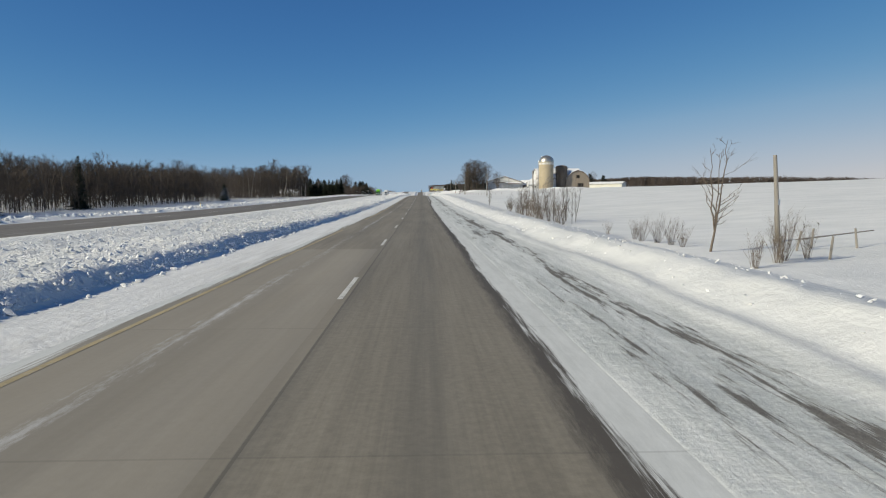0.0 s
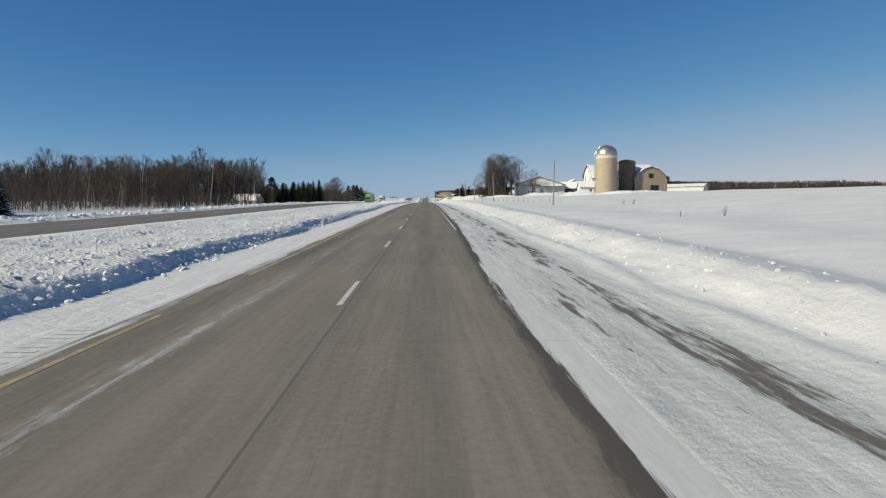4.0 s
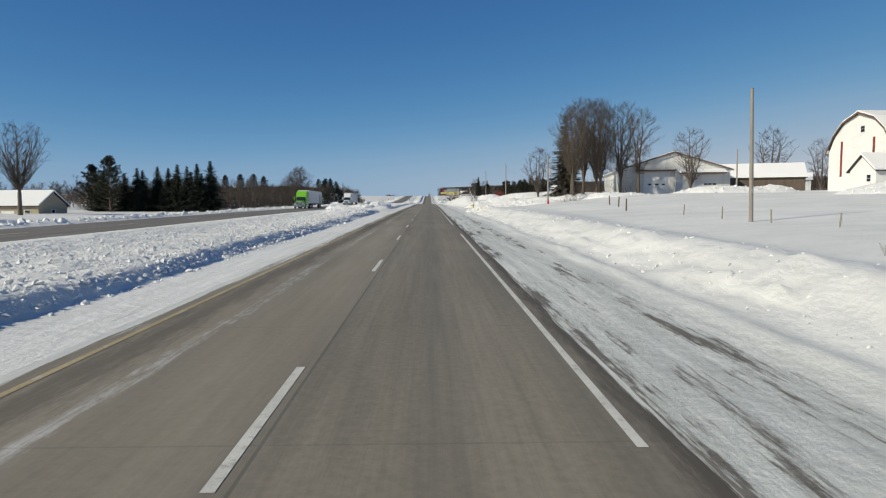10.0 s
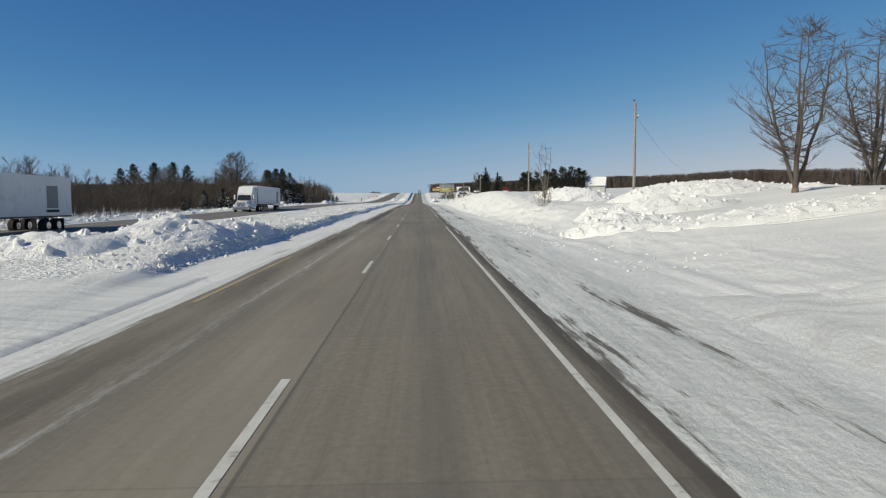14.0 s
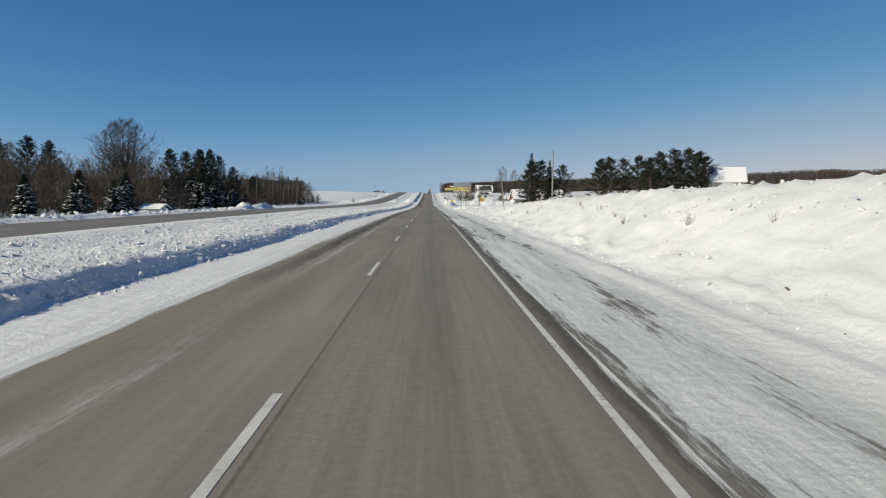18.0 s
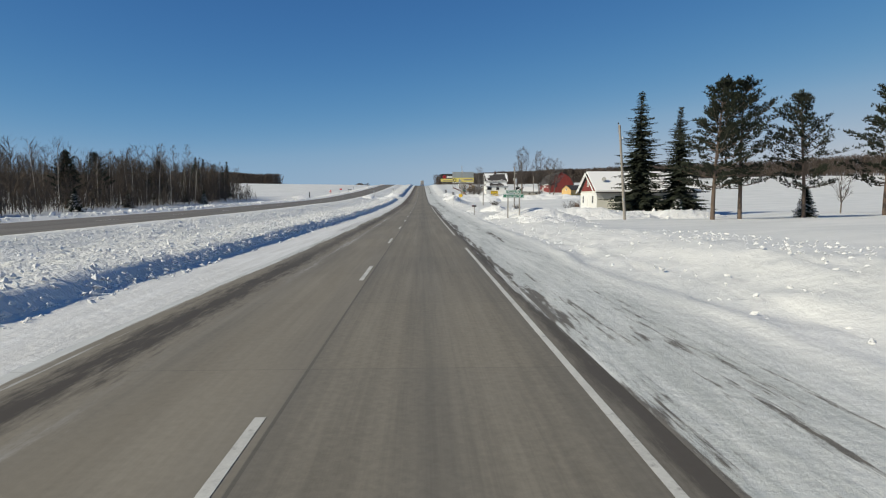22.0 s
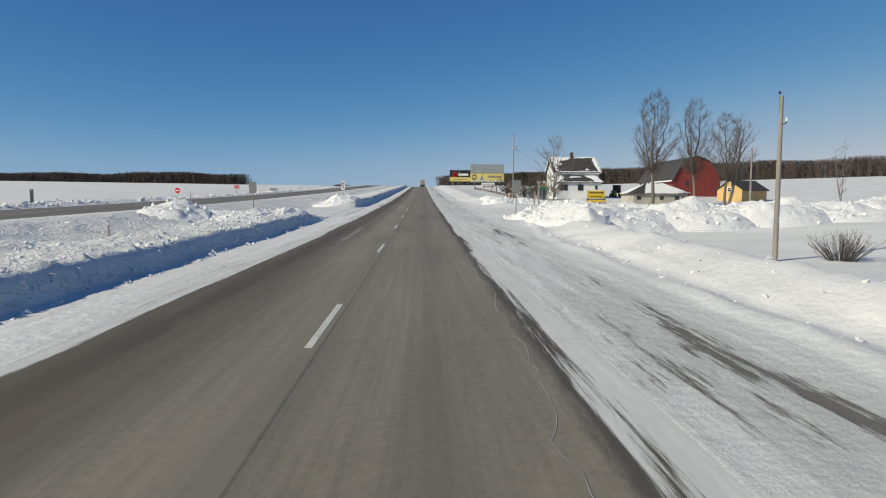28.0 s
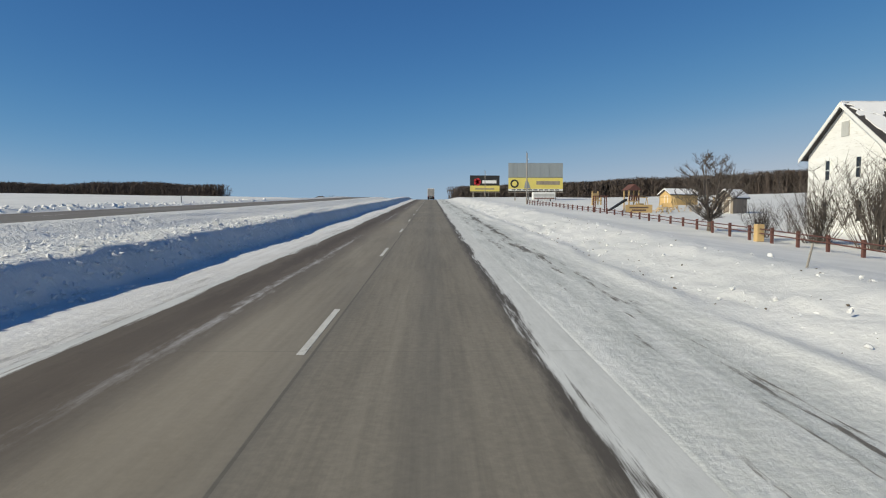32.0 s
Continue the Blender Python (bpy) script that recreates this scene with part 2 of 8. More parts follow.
def road_material():
    m, n, l, b = nodes("old_concrete_road", 0.85)
    g = n.new("ShaderNodeNewGeometry")
    s = n.new("ShaderNodeSeparateXYZ")
    l.new(g.outputs["Position"], s.inputs[0])
    x, y = s.outputs[0], s.outputs[1]
    fine = grain(n, l, where(n, l, 1, 1, 1), 9.0, 8.0, 0.7)
    blot = grain(n, l, where(n, l, 1, 0.10, 1), 0.8, 6.0, 0.6)
    col = ramp(n, l, blot, [(0.30, (0.178, 0.161, 0.132)), (0.70, (0.268, 0.243, 0.200))])
    col = mix(n, l, 0.30, col, ramp(n, l, fine, [(0.3, (0.12, 0.108, 0.09)), (0.7, (0.33, 0.30, 0.25))]))
    # every slab has a tone of its own
    slab = n.new("ShaderNodeTexWhiteNoise")
    slab.noise_dimensions = "2D"
    cell = n.new("ShaderNodeCombineXYZ")
    l.new(math_node(n, l, "FLOOR", math_node(n, l, "DIVIDE", y, 5.6)), cell.inputs[1])
    l.new(math_node(n, l, "GREATER_THAN", x, -1.85), cell.inputs[0])
    l.new(cell.outputs[0], slab.inputs["Vector"])
    col = mix(n, l, 1.0, col, ramp(n, l, slab.outputs["Value"], [(0.0, (0.95, 0.95, 0.955)), (1.0, (1.05, 1.04, 1.02))]), "MULTIPLY")
    # fine streaks drawn out along the lanes, and an old pale stretch of the passing lane
    drawn = grain(n, l, where(n, l, 1.0, 0.012, 1), 7.0, 8.0, 0.7)
    col = mix(n, l, 1.0, col, ramp(n, l, drawn, [(0.34, (0.86, 0.85, 0.84)), (0.62, (1.08, 1.07, 1.05))]), "MULTIPLY")
    pale = math_node(n, l, "MULTIPLY", math_node(n, l, "LESS_THAN", y, 27.5), math_node(n, l, "LESS_THAN", x, -1.95))
    col = mix(n, l, math_node(n, l, "MULTIPLY", pale, 0.5), col, (0.36, 0.33, 0.285))
    # dark wheel tracks and the oily middle of the lane
    wave = math_node(n, l, "ABSOLUTE", math_node(n, l, "SUBTRACT", math_node(n, l, "FRACT", math_node(n, l, "MULTIPLY_ADD", x, 0.526, 0.48)), 0.5))
    col = mix(n, l, ramp(n, l, wave, [(0.06, (0.26, 0.26, 0.26)), (0.30, (0, 0, 0))]), col, (0.10, 0.098, 0.093))
    # the passing lane is drier, paler and rusty in places
    dry = math_node(n, l, "MULTIPLY", math_node(n, l, "LESS_THAN", x, -1.75), ramp(n, l, grain(n, l, where(n, l, 0.5, 0.035, 1), 1.0, 4.0, 0.6), [(0.35, (0.0, 0.0, 0.0)), (0.70, (0.55, 0.55, 0.55))]))
    col = mix(n, l, dry, col, mix(n, l, ramp(n, l, blot, [(0.35, (0, 0, 0)), (0.65, (1, 1, 1))]), (0.31, 0.268, 0.205), (0.36, 0.32, 0.26)))
    # wet dark band, ragged and broken, with thin dusty snow beside it
    jag = grain(n, l, where(n, l, 1.0, 0.03, 1), 3.2, 10.0, 0.76)
    rag = grain(n, l, where(n, l, 1.0, 0.11, 1), 5.5, 12.0, 0.82)
    here = ramp(n, l, grain(n, l, where(n, l, 0.15, 0.02, 1), 1.1, 4.0, 0.6), [(0.36, (0.15, 0.15, 0.15)), (0.55, (1, 1, 1))])
    late = ramp(n, l, math_node(n, l, "MULTIPLY", y, 0.001), [(0.05, (0.0, 0.0, 0.0)), (0.10, (0.45, 0.45, 0.45)), (0.28, (0.55, 0.55, 0.55)), (0.34, (1, 1, 1))])
    off = math_node(n, l, "ABSOLUTE", math_node(n, l, "ADD", x, 4.85))
    core = math_node(n, l, "SUBTRACT", math_node(n, l, "MULTIPLY", rag, 2.2), math_node(n, l, "MULTIPLY", off, 1.0))
    band = math_node(n, l, "MULTIPLY", math_node(n, l, "MULTIPLY", ramp(n, l, core, [(0.55, (0, 0, 0)), (0.95, (0.95, 0.95, 0.95))]), here), late)
    col = mix(n, l, band, col, (0.062, 0.052, 0.043))
    lane = math_node(n, l, "MULTIPLY", math_node(n, l, "MULTIPLY_ADD", rag, 0.9, math_node(n, l, "MULTIPLY", x, -1.0)), 0.1)
    brown = math_node(n, l, "MULTIPLY", ramp(n, l, math_node(n, l, "MULTIPLY", y, 0.001), [(0.66, (0, 0, 0)), (0.76, (0.75, 0.75, 0.75))]), ramp(n, l, lane, [(0.36, (0, 0, 0)), (0.46, (1, 1, 1))]))
    col = mix(n, l, brown, col, (0.095, 0.074, 0.058))
    dusty = math_node(n, l, "ADD", math_node(n, l, "MULTIPLY", grain(n, l, where(n, l, 1.0, 0.028, 1), 5.0, 8.0, 0.7), 0.45), math_node(n, l, "MULTIPLY", grain(n, l, where(n, l, 1.0, 0.22, 1), 6.0, 10.0, 0.85), 0.55))
    some = ramp(n, l, grain(n, l, where(n, l, 0.25, 0.05, 1), 0.9, 3.0, 0.5), [(0.38, (0.05, 0.05, 0.05)), (0.60, (1, 1, 1))])
    side = math_node(n, l, "SUBTRACT", 1.0, math_node(n, l, "MULTIPLY", math_node(n, l, "ABSOLUTE", math_node(n, l, "ADD", x, 4.05)), 0.75))
    dust = ramp(n, l, math_node(n, l, "MULTIPLY", side, dusty), [(0.445, (0, 0, 0)), (0.60, (0.75, 0.75, 0.75))])
    col = mix(n, l, math_node(n, l, "MULTIPLY", dust, some), col, (0.64, 0.64, 0.65))
    # snow lies over the right edge at the start and past the second farm, with slush along it
    over = ramp(n, l, math_node(n, l, "MULTIPLY", y, 0.001), [(0.0, (0.90, 0.90, 0.90)), (0.125, (0.90, 0.90, 0.90)), (0.16, (0.32, 0.32, 0.32)), (0.735, (0.32, 0.32, 0.32)), (0.755, (0.95, 0.95, 0.95))])
    right = math_node(n, l, "ADD", math_node(n, l, "SUBTRACT", x, 3.45), over)
    edge = math_node(n, l, "MULTIPLY_ADD", jag, 1.5, math_node(n, l, "MAXIMUM", right, math_node(n, l, "SUBTRACT", -6.3, x)))
    margin = math_node(n, l, "MULTIPLY_ADD", rag, 0.9, math_node(n, l, "SUBTRACT", math_node(n, l, "ADD", right, 0.62), 0.0))
    col = mix(n, l, ramp(n, l, margin, [(-0.15, (0, 0, 0)), (0.22, (0.85, 0.85, 0.85))]), col, (0.070, 0.060, 0.052))
    cover = mix(n, l, ramp(n, l, dusty, [(0.35, (0, 0, 0)), (0.65, (1, 1, 1))]), (0.54, 0.55, 0.535), (0.74, 0.75, 0.735))
    col = mix(n, l, ramp(n, l, edge, [(0.0, (0, 0, 0)), (0.12, (1, 1, 1))]), col, cover)
    # saw-cut joints across and along
    cut = math_node(n, l, "ABSOLUTE", math_node(n, l, "SUBTRACT", math_node(n, l, "FRACT", math_node(n, l, "DIVIDE", y, 5.6)), 0.5))
    cut = math_node(n, l, "GREATER_THAN", cut, 0.4965)
    seam = math_node(n, l, "LESS_THAN", math_node(n, l, "ABSOLUTE", math_node(n, l, "ADD", x, 1.72)), 0.02)
    dark = math_node(n, l, "MULTIPLY", math_node(n, l, "MAXIMUM", math_node(n, l, "MULTIPLY", cut, 0.45), seam), 0.4)
    col = mix(n, l, dark, col, (0.05, 0.048, 0.045))
    l.new(col, b.inputs["Base Color"])
    relief(n, l, b, fine, 0.35, 0.01)
    return m


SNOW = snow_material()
ROAD = road_material()

# ---- small tools ----
def noise2(x, y, seed=0):
    """Smooth noise from -1 to 1 on arrays."""
    xi, yi = np.floor(x).astype(np.int64), np.floor(y).astype(np.int64)
    fx, fy = x - xi, y - yi
    fx, fy = fx * fx * (3 - 2 * fx), fy * fy * (3 - 2 * fy)

    def h(a, b):
        k = (a * 374761393 + b * 668265263 + seed * 1442695041) & 0x7FFFFFFF
        k = ((k ^ (k >> 13)) * 1274126177) & 0x7FFFFFFF
        return ((k ^ (k >> 16)) & 0xFFFF) / 32767.5 - 1.0

    return (h(xi, yi) * (1 - fx) + h(xi + 1, yi) * fx) * (1 - fy) + (h(xi, yi + 1) * (1 - fx) + h(xi + 1, yi + 1) * fx) * fy


def fbm(x, y, octaves=4, seed=0):
    out, amp = 0.0, 1.0
    for k in range(octaves):
        out = out + noise2(x, y, seed + k) * amp
        x, y, amp = x * 2.03, y * 2.03, amp * 0.5
    return out


def mesh_object(name, verts, faces, material, parent=None, label="", smooth=False):
    me = bpy.data.meshes.new(name)
    me.from_pydata(verts if isinstance(verts, list) else verts.tolist(), [], faces if isinstance(faces, list) else faces.tolist())
    if smooth:
        me.polygons.foreach_set("use_smooth", np.ones(len(me.polygons), dtype=bool))
    me.materials.append(material)
    ob = new(name, me)
    if parent:
        ob.parent = parent
    if label:
        ob["label"] = label
    return ob


def part(name, bm, material, parent=None, label="", smooth=False):
    """Links a bmesh as one mesh object, under a thing or part if there is one."""
    me = bpy.data.meshes.new(name)
    if smooth:
        for f in bm.faces:
            f.smooth = True
    bm.to_mesh(me)
    bm.free()
    me.materials.append(material)
    ob = new(name, me)
    if parent:
        ob.parent = parent
    if label:
        ob["label"] = label
    return ob


def thing(name, m, label, category, group=""):
    ob = new(name)
    ob.matrix_world = m if isinstance(m, Matrix) else Matrix.Translation(m)
    return tagged(ob, label, category, group)


def box(bm, x0, y0, z0, x1, y1, z1, bevel=0.0):
    r = bmesh.ops.create_cube(bm, size=1.0, matrix=Matrix.LocRotScale(((x0 + x1) / 2, (y0 + y1) / 2, (z0 + z1) / 2), None, (x1 - x0, y1 - y0, z1 - z0)))
    if bevel:
        es = list({e for v in r["verts"] for e in v.link_edges})
        bmesh.ops.bevel(bm, geom=es, offset=bevel, segments=2, affect="EDGES", profile=0.5)
    return bm


def boxes(*b, bevel=0.0):
    bm = bmesh.new()
    for q in b:
        box(bm, *q, bevel=bevel)
    return bm


def tube(bm, points, radii, sides=6, cap=True):
    """A tapered tube through points."""
    rings = []
    pts = [Vector(p) for p in points]
    for k, p in enumerate(pts):
        d = (pts[min(k + 1, len(pts) - 1)] - pts[max(k - 1, 0)]).normalized()
        u = d.cross(Vector((0.31, 0.95, 0.05)))
        u = (u if u.length > 0.1 else d.cross(Vector((1, 0, 0)))).normalized()
        w = d.cross(u)
        rings.append([bm.verts.new(p + (u * math.cos(2 * math.pi * j / sides) + w * math.sin(2 * math.pi * j / sides)) * radii[k]) for j in range(sides)])
    for a, b in zip(rings, rings[1:]):
        for j in range(sides):
            bm.faces.new((a[j], a[(j + 1) % sides], b[(j + 1) % sides], b[j]))
    if cap:
        bm.faces.new(rings[-1])
        bm.faces.new(rings[0][::-1])
    return bm


def prism(bm, outline, y0, y1):
    """An outline of (x, z) drawn out from y0 to y1."""
    a = [bm.verts.new((x, y0, z)) for x, z in outline]
    b = [bm.verts.new((x, y1, z)) for x, z in outline]
    bm.faces.new(a)
    bm.faces.new(b[::-1])
    for k in range(len(a)):
        j = (k + 1) % len(a)
        bm.faces.new((a[j], a[k], b[k], b[j]))
    bmesh.ops.recalc_face_normals(bm, faces=bm.faces[:])
    return bm


# ---- the lie of the land ----
ROAD_Y = [-200, 0, 40, 80, 120, 160, 200, 240, 280, 320, 360, 400, 440, 480, 520, 560, 600, 640, 680, 720, 760, 800, 840, 880, 980, 1095, 1160, 1300, 1600, 4000]
ROAD_Z = [-1.5, 0.0, 0.53, 1.10, 1.88, 2.82, 3.74, 4.58, 5.26, 5.82, 6.39, 6.88, 7.32, 7.80, 8.26, 8.56, 8.66, 8.62, 8.66, 8.95, 9.42, 10.25, 11.36, 12.62, 16.3, 20.6, 21.5, 21.0, 17.0, 12.0]


def smooth_table(xs, ys, at, soft=7):
    """Smoothed straight-line interpolation."""
    at = np.asarray(at, dtype=float)
    return sum(np.interp(at + d, xs, ys) for d in (-2 * soft, -soft, 0, soft, 2 * soft)) / 5


def road_z(y):
    return smooth_table(ROAD_Y, ROAD_Z, y)


# along the road: foot and crest of the plough bank, its height, the ditch behind, the fields
RIGHT_Y = [-100, 0, 60, 140, 220, 300, 350, 372, 392, 410, 440, 470, 500, 540, 570, 600, 640, 690, 740, 794, 806, 825, 845, 866, 884, 950, 1100, 4000]
RIGHT = [  # foot, crest x, crest height, height 5 m past the crest, at x 30, at x 80, at x 300, at x 1500
    (5.8, 7.6, 0.55, -0.5, 0.0, 3.0, 13, 18), (5.8, 7.6, 0.55, -0.6, 0.0, 3.0, 13, 18), (6.0, 8.0, 0.5, -0.4, 0.2, 3.2, 13, 18),
    (6.2, 9.0, 0.6, -0.2, 0.2, 3.2, 12, 18), (6.4, 9.5, 0.7, 0.1, 0.3, 3.4, 11, 16), (6.0, 9.5, 0.9, 0.2, 0.6, 3.7, 9, 14),
    (6.0, 9.5, 0.9, 1.0, 2.0, 3.9, 8, 12), (6.0, 9.0, 0.9, 1.0, 2.4, 3.9, 8, 12), (9.0, 14.0, 0.1, 0.5, 2.3, 3.6, 8, 12),
    (8.0, 12.0, 0.6, 1.5, 2.9, 3.3, 7, 12), (7.0, 12.0, 1.7, 2.0, 2.8, 3.0, 7, 12), (6.0, 12.5, 3.1, 3.1, 3.1, 3.0, 7, 12),
    (5.9, 13.0, 3.1, 3.1, 3.1, 3.0, 7, 12), (5.9, 13.0, 2.4, 2.4, 2.6, 2.8, 6, 12), (5.9, 12.5, 1.7, 1.8, 2.2, 2.5, 6, 12),
    (5.9, 11.0, 0.9, 0.9, 1.2, 2.0, 6, 12), (6.0, 10.5, 0.4, 0.3, 0.7, 1.6, 5, 12), (6.5, 10.5, 0.3, -0.9, -1.2, 0.3, 4, 11),
    (6.6, 9.5, 0.5, -1.2, -1.25, 0.2, 4, 11), (6.4, 9.0, 0.8, -1.5, -1.4, 0.2, 4, 10), (9.5, 13.0, 0.2, 0.2, 0.4, 1.2, 4, 9),
    (9.5, 13.0, 0.2, 0.3, 0.5, 1.2, 4, 9), (6.5, 10.0, 0.6, 0.0, -1.0, -1.2, 3, 8), (6.2, 10.0, 0.6, -0.2, -2.3, -2.5, 3, 8),
    (6.0, 10.0, 0.5, -0.1, -0.7, -1.2, 3, 8),
    (6.0, 11.0, 0.8, 0.3, 0.0, 0.4, 3.6, 11), (6.0, 11.0, 0.8, 0.8, 0.9, 1.0, 7.5, 16), (6.0, 11.0, 0.8, 0.8, 1.0, 2.0, 12, 16)]
LEFT_Y = [-100, 0, 330, 362, 372, 376, 392, 398, 600, 740, 800, 806, 830, 835, 900, 4000]
LEFT_H = [0.48, 0.48, 0.40, 0.5, 0.4, 0.05, 0.05, 0.5, 0.46, 0.62, 0.66, 0.04, 0.04, 0.9, 0.95, 0.6]


def ground_z(X, Y, fine=True):
    X, Y = np.broadcast_arrays(np.asarray(X, dtype=float), np.asarray(Y, dtype=float))
    g = road_z(Y)
    cols = [smooth_table(RIGHT_Y, [r[k] for r in RIGHT], Y) for k in range(8)]
    foot, cx, ch, after, h30, h80, h300, h1500 = cols
    wob = noise2(Y * 0.09, X * 0 + 3.3, 5) * 0.5 + noise2(Y * 0.5, X * 0 + 1.3, 6) * 0.18
    foot = foot + wob
    cx = cx + wob
    knots = [np.full_like(Y, 2.2), foot, cx, cx + 5, np.full_like(Y, 30.0), np.full_like(Y, 80.0), np.full_like(Y, 300.0), np.full_like(Y, 1500.0)]
    vals = [np.zeros_like(Y), 0.03 + 0 * Y, ch, after, h30, h80, h300, h1500]
    z = np.zeros_like(Y)
    for a, b, p, q in zip(knots, knots[1:], vals, vals[1:]):
        u = np.clip((X - a) / np.maximum(b - a, 0.3), 0, 1)
        u = u * u * (3 - 2 * u) if p is vals[1] else u
        z = np.where(X >= a, p + (q - p) * u, z)
    z = np.where(X > 1500, h1500, z)
    # left: shoulder, plough bank, median, far carriageway, berm, woods floor
    Yq = np.where(Y > 825, np.maximum(825, Y - np.clip(-X - 11.5, 0, 8) * 2.2), Y)
    lh = smooth_table(LEFT_Y, LEFT_H, Yq, 1)
    cross = np.clip(lh / 0.5, 0, 1)
    lw = noise2(Y * 0.13, X * 0 + 9.1, 8) * 0.25 + noise2(Y * 0.9, X * 0 + 2.2, 9) * 0.12
    x = -X + lw
    u = np.clip((x - 8.1) / 0.75, 0, 1)
    med = lh * u * u * (3 - 2 * u)
    med = med - np.clip((x - 10.5) / 5, 0, 1) * (lh - 0.15 * cross)
    med = med * (1 - np.clip((x - 18.5) / 2.5, 0, 1)) + 0.0
    rise = np.interp(Y, [0, 300, 420, 560, 700, 860, 1000, 4000], [0.25, 0.25, 0.1, 0.3, 0.9, 1.0, 0.8, 0.6])
    far = np.clip((x - 14) / 6, 0, 1) * rise
    berm = 0.45 * np.exp(-((x - 32.5) / 1.3) ** 2) - 0.9 * np.exp(-((x - 42) / 8.0) ** 2) - 0.9 * np.clip((x - 40) / 12, 0, 1) * np.interp(Y, [0, 450, 700, 830, 900], [1, 1, 0.6, 0.5, 0.1])
    out = np.clip((x - 60) / 240, 0, 1) * np.interp(Y, [0, 500, 800, 1000, 1250, 1440, 1800], [2.0, 2.5, 2.0, 3.0, 3.5, 3.5, 3.5]) + np.clip((x - 300) / 1200, 0, 1) * 3.0
    z = np.where(X < 0, med + far + berm + out, z)
    # lumps
    if fine:
        lump = np.abs(fbm(X * 1.1, Y * 1.1, 4, 21)) * 0.42
        clod = np.maximum(fbm(X * 2.6, Y * 2.6, 3, 31), 0) * 0.20
        inm = np.clip((x - 8.3) / 0.8, 0, 1) * np.clip((20.2 - x) / 2, 0, 1) * np.clip(cross, 0.12, 1) * (X < 0)
        z = z + inm * (lump * 0.26 + clod * 0.75 + np.maximum(fbm(X * 4.1, Y * 4.1, 2, 33), 0) * 0.09 - 0.10)
        bank = np.clip((X - foot) / 1.0, 0, 1) * np.clip((cx + 4 - X) / 5, 0, 1) * (X > 0)
        z = z + bank * (lump * 0.38 + clod * 0.55 - 0.05) * np.clip(ch + 0.25, 0.25, 1.4)
        ridge = np.exp(-((X - foot + 0.15) / 0.32) ** 2) * (0.55 + 0.45 * noise2(Y * 0.35, X * 0 + 7.7, 71)) * np.clip(ch / 0.4, 0, 1) * (X > 0)
        z = z + ridge * (0.15 + 0.06 * noise2(X * 3.0, Y * 2.2, 73))
        z = z + np.clip((X - 14) / 4, 0, 1) * fbm(X * 0.05, Y * 0.04, 3, 41) * 0.22
        z = z + np.clip((x - 31) / 3, 0, 1) * (X < 0) * (fbm(X * 0.06, Y * 0.05, 3, 51) * 0.15 + np.clip((40 - x) / 8, 0, 1) * lump * 0.4)
        z = z + np.clip((X - 2.5) / 0.5, 0, 1) * np.clip((foot - X) / 1, 0, 1) * (fbm(X * 1.3, Y * 0.25, 3, 61) * 0.02)
    # under the two carriageways the sheet drops out of sight
    under = ((X > -5.75) & (X < 2.35)) | ((X < -20.9) & (X > -30.1))
    z = np.where((X > -5.86) & (X < 2.46), -0.012, z)
    z = np.where(under, np.where(X > -10, -0.06, rise - 0.06), z)
    return g + z


def spot(x, y, lift=0.0):
    """A place on the ground."""
    return Vector((x, y, float(ground_z(np.array([x]), np.array([y]), False)[0]) + lift))


def grid_faces(nr, nc):
    i = np.arange((nr - 1) * (nc - 1))
    r, c = i // (nc - 1), i % (nc - 1)
    a = r * nc + c
    return np.stack([a, a + 1, a + nc + 1, a + nc], 1)


def steps(*spans):
    return np.unique(np.round(np.concatenate([np.arange(a, b, s) for a, b, s in spans]), 3))


gx = np.concatenate([-np.geomspace(62, 3200, 16)[::-1], steps((-60, -34, 3.0), (-34, -30.2, 0.5)), [-30.11, -30.09, -20.91, -20.89], steps((-20.6, -8.9, 0.30), (-8.9, -7.6, 0.16), (-7.6, -5.85, 0.4)),
                     [-5.90, -5.87, -5.82, -5.76, -5.73, 2.33, 2.36, 2.42, 2.47, 2.52], steps((2.7, 5.0, 0.4), (5.0, 7.4, 0.19), (7.4, 13.0, 0.3), (13, 20, 0.7), (20, 44, 2.0), (44, 100, 6.0)), np.geomspace(104, 3200, 14)])
gy = np.concatenate([-np.geomspace(46, 900, 8)[::-1], steps((-40, 900, 0.66), (900, 1000, 1.4), (1000, 1180, 3.0)), np.geomspace(1185, 4300, 22)])
GX, GY = np.meshgrid(gx, gy)
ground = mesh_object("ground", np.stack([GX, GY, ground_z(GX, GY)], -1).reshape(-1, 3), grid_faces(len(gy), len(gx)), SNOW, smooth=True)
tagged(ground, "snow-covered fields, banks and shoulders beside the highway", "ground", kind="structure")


def strip(name, x0, x1, lift, material, label, rise=None):
    ys = steps((-60, 1200, 6.0), (1200, 1500, 25.0))
    xs = np.linspace(x0, x1, 6)
    SX, SY = np.meshgrid(xs, ys)
    Z = road_z(SY) + lift + (np.interp(SY, [0, 300, 420, 560, 700, 860, 1000, 4000], [0.25, 0.25, 0.1, 0.3, 0.9, 1.0, 0.8, 0.6]) if rise else 0)
    ob = mesh_object(name, np.stack([SX, SY, Z], -1).reshape(-1, 3), grid_faces(len(ys), len(xs)), material)
    return tagged(ob, label, "road", kind="structure")


road = strip("road", -5.85, 2.45, 0.0, ROAD, "two-lane grey concrete carriageway with snowy edges")

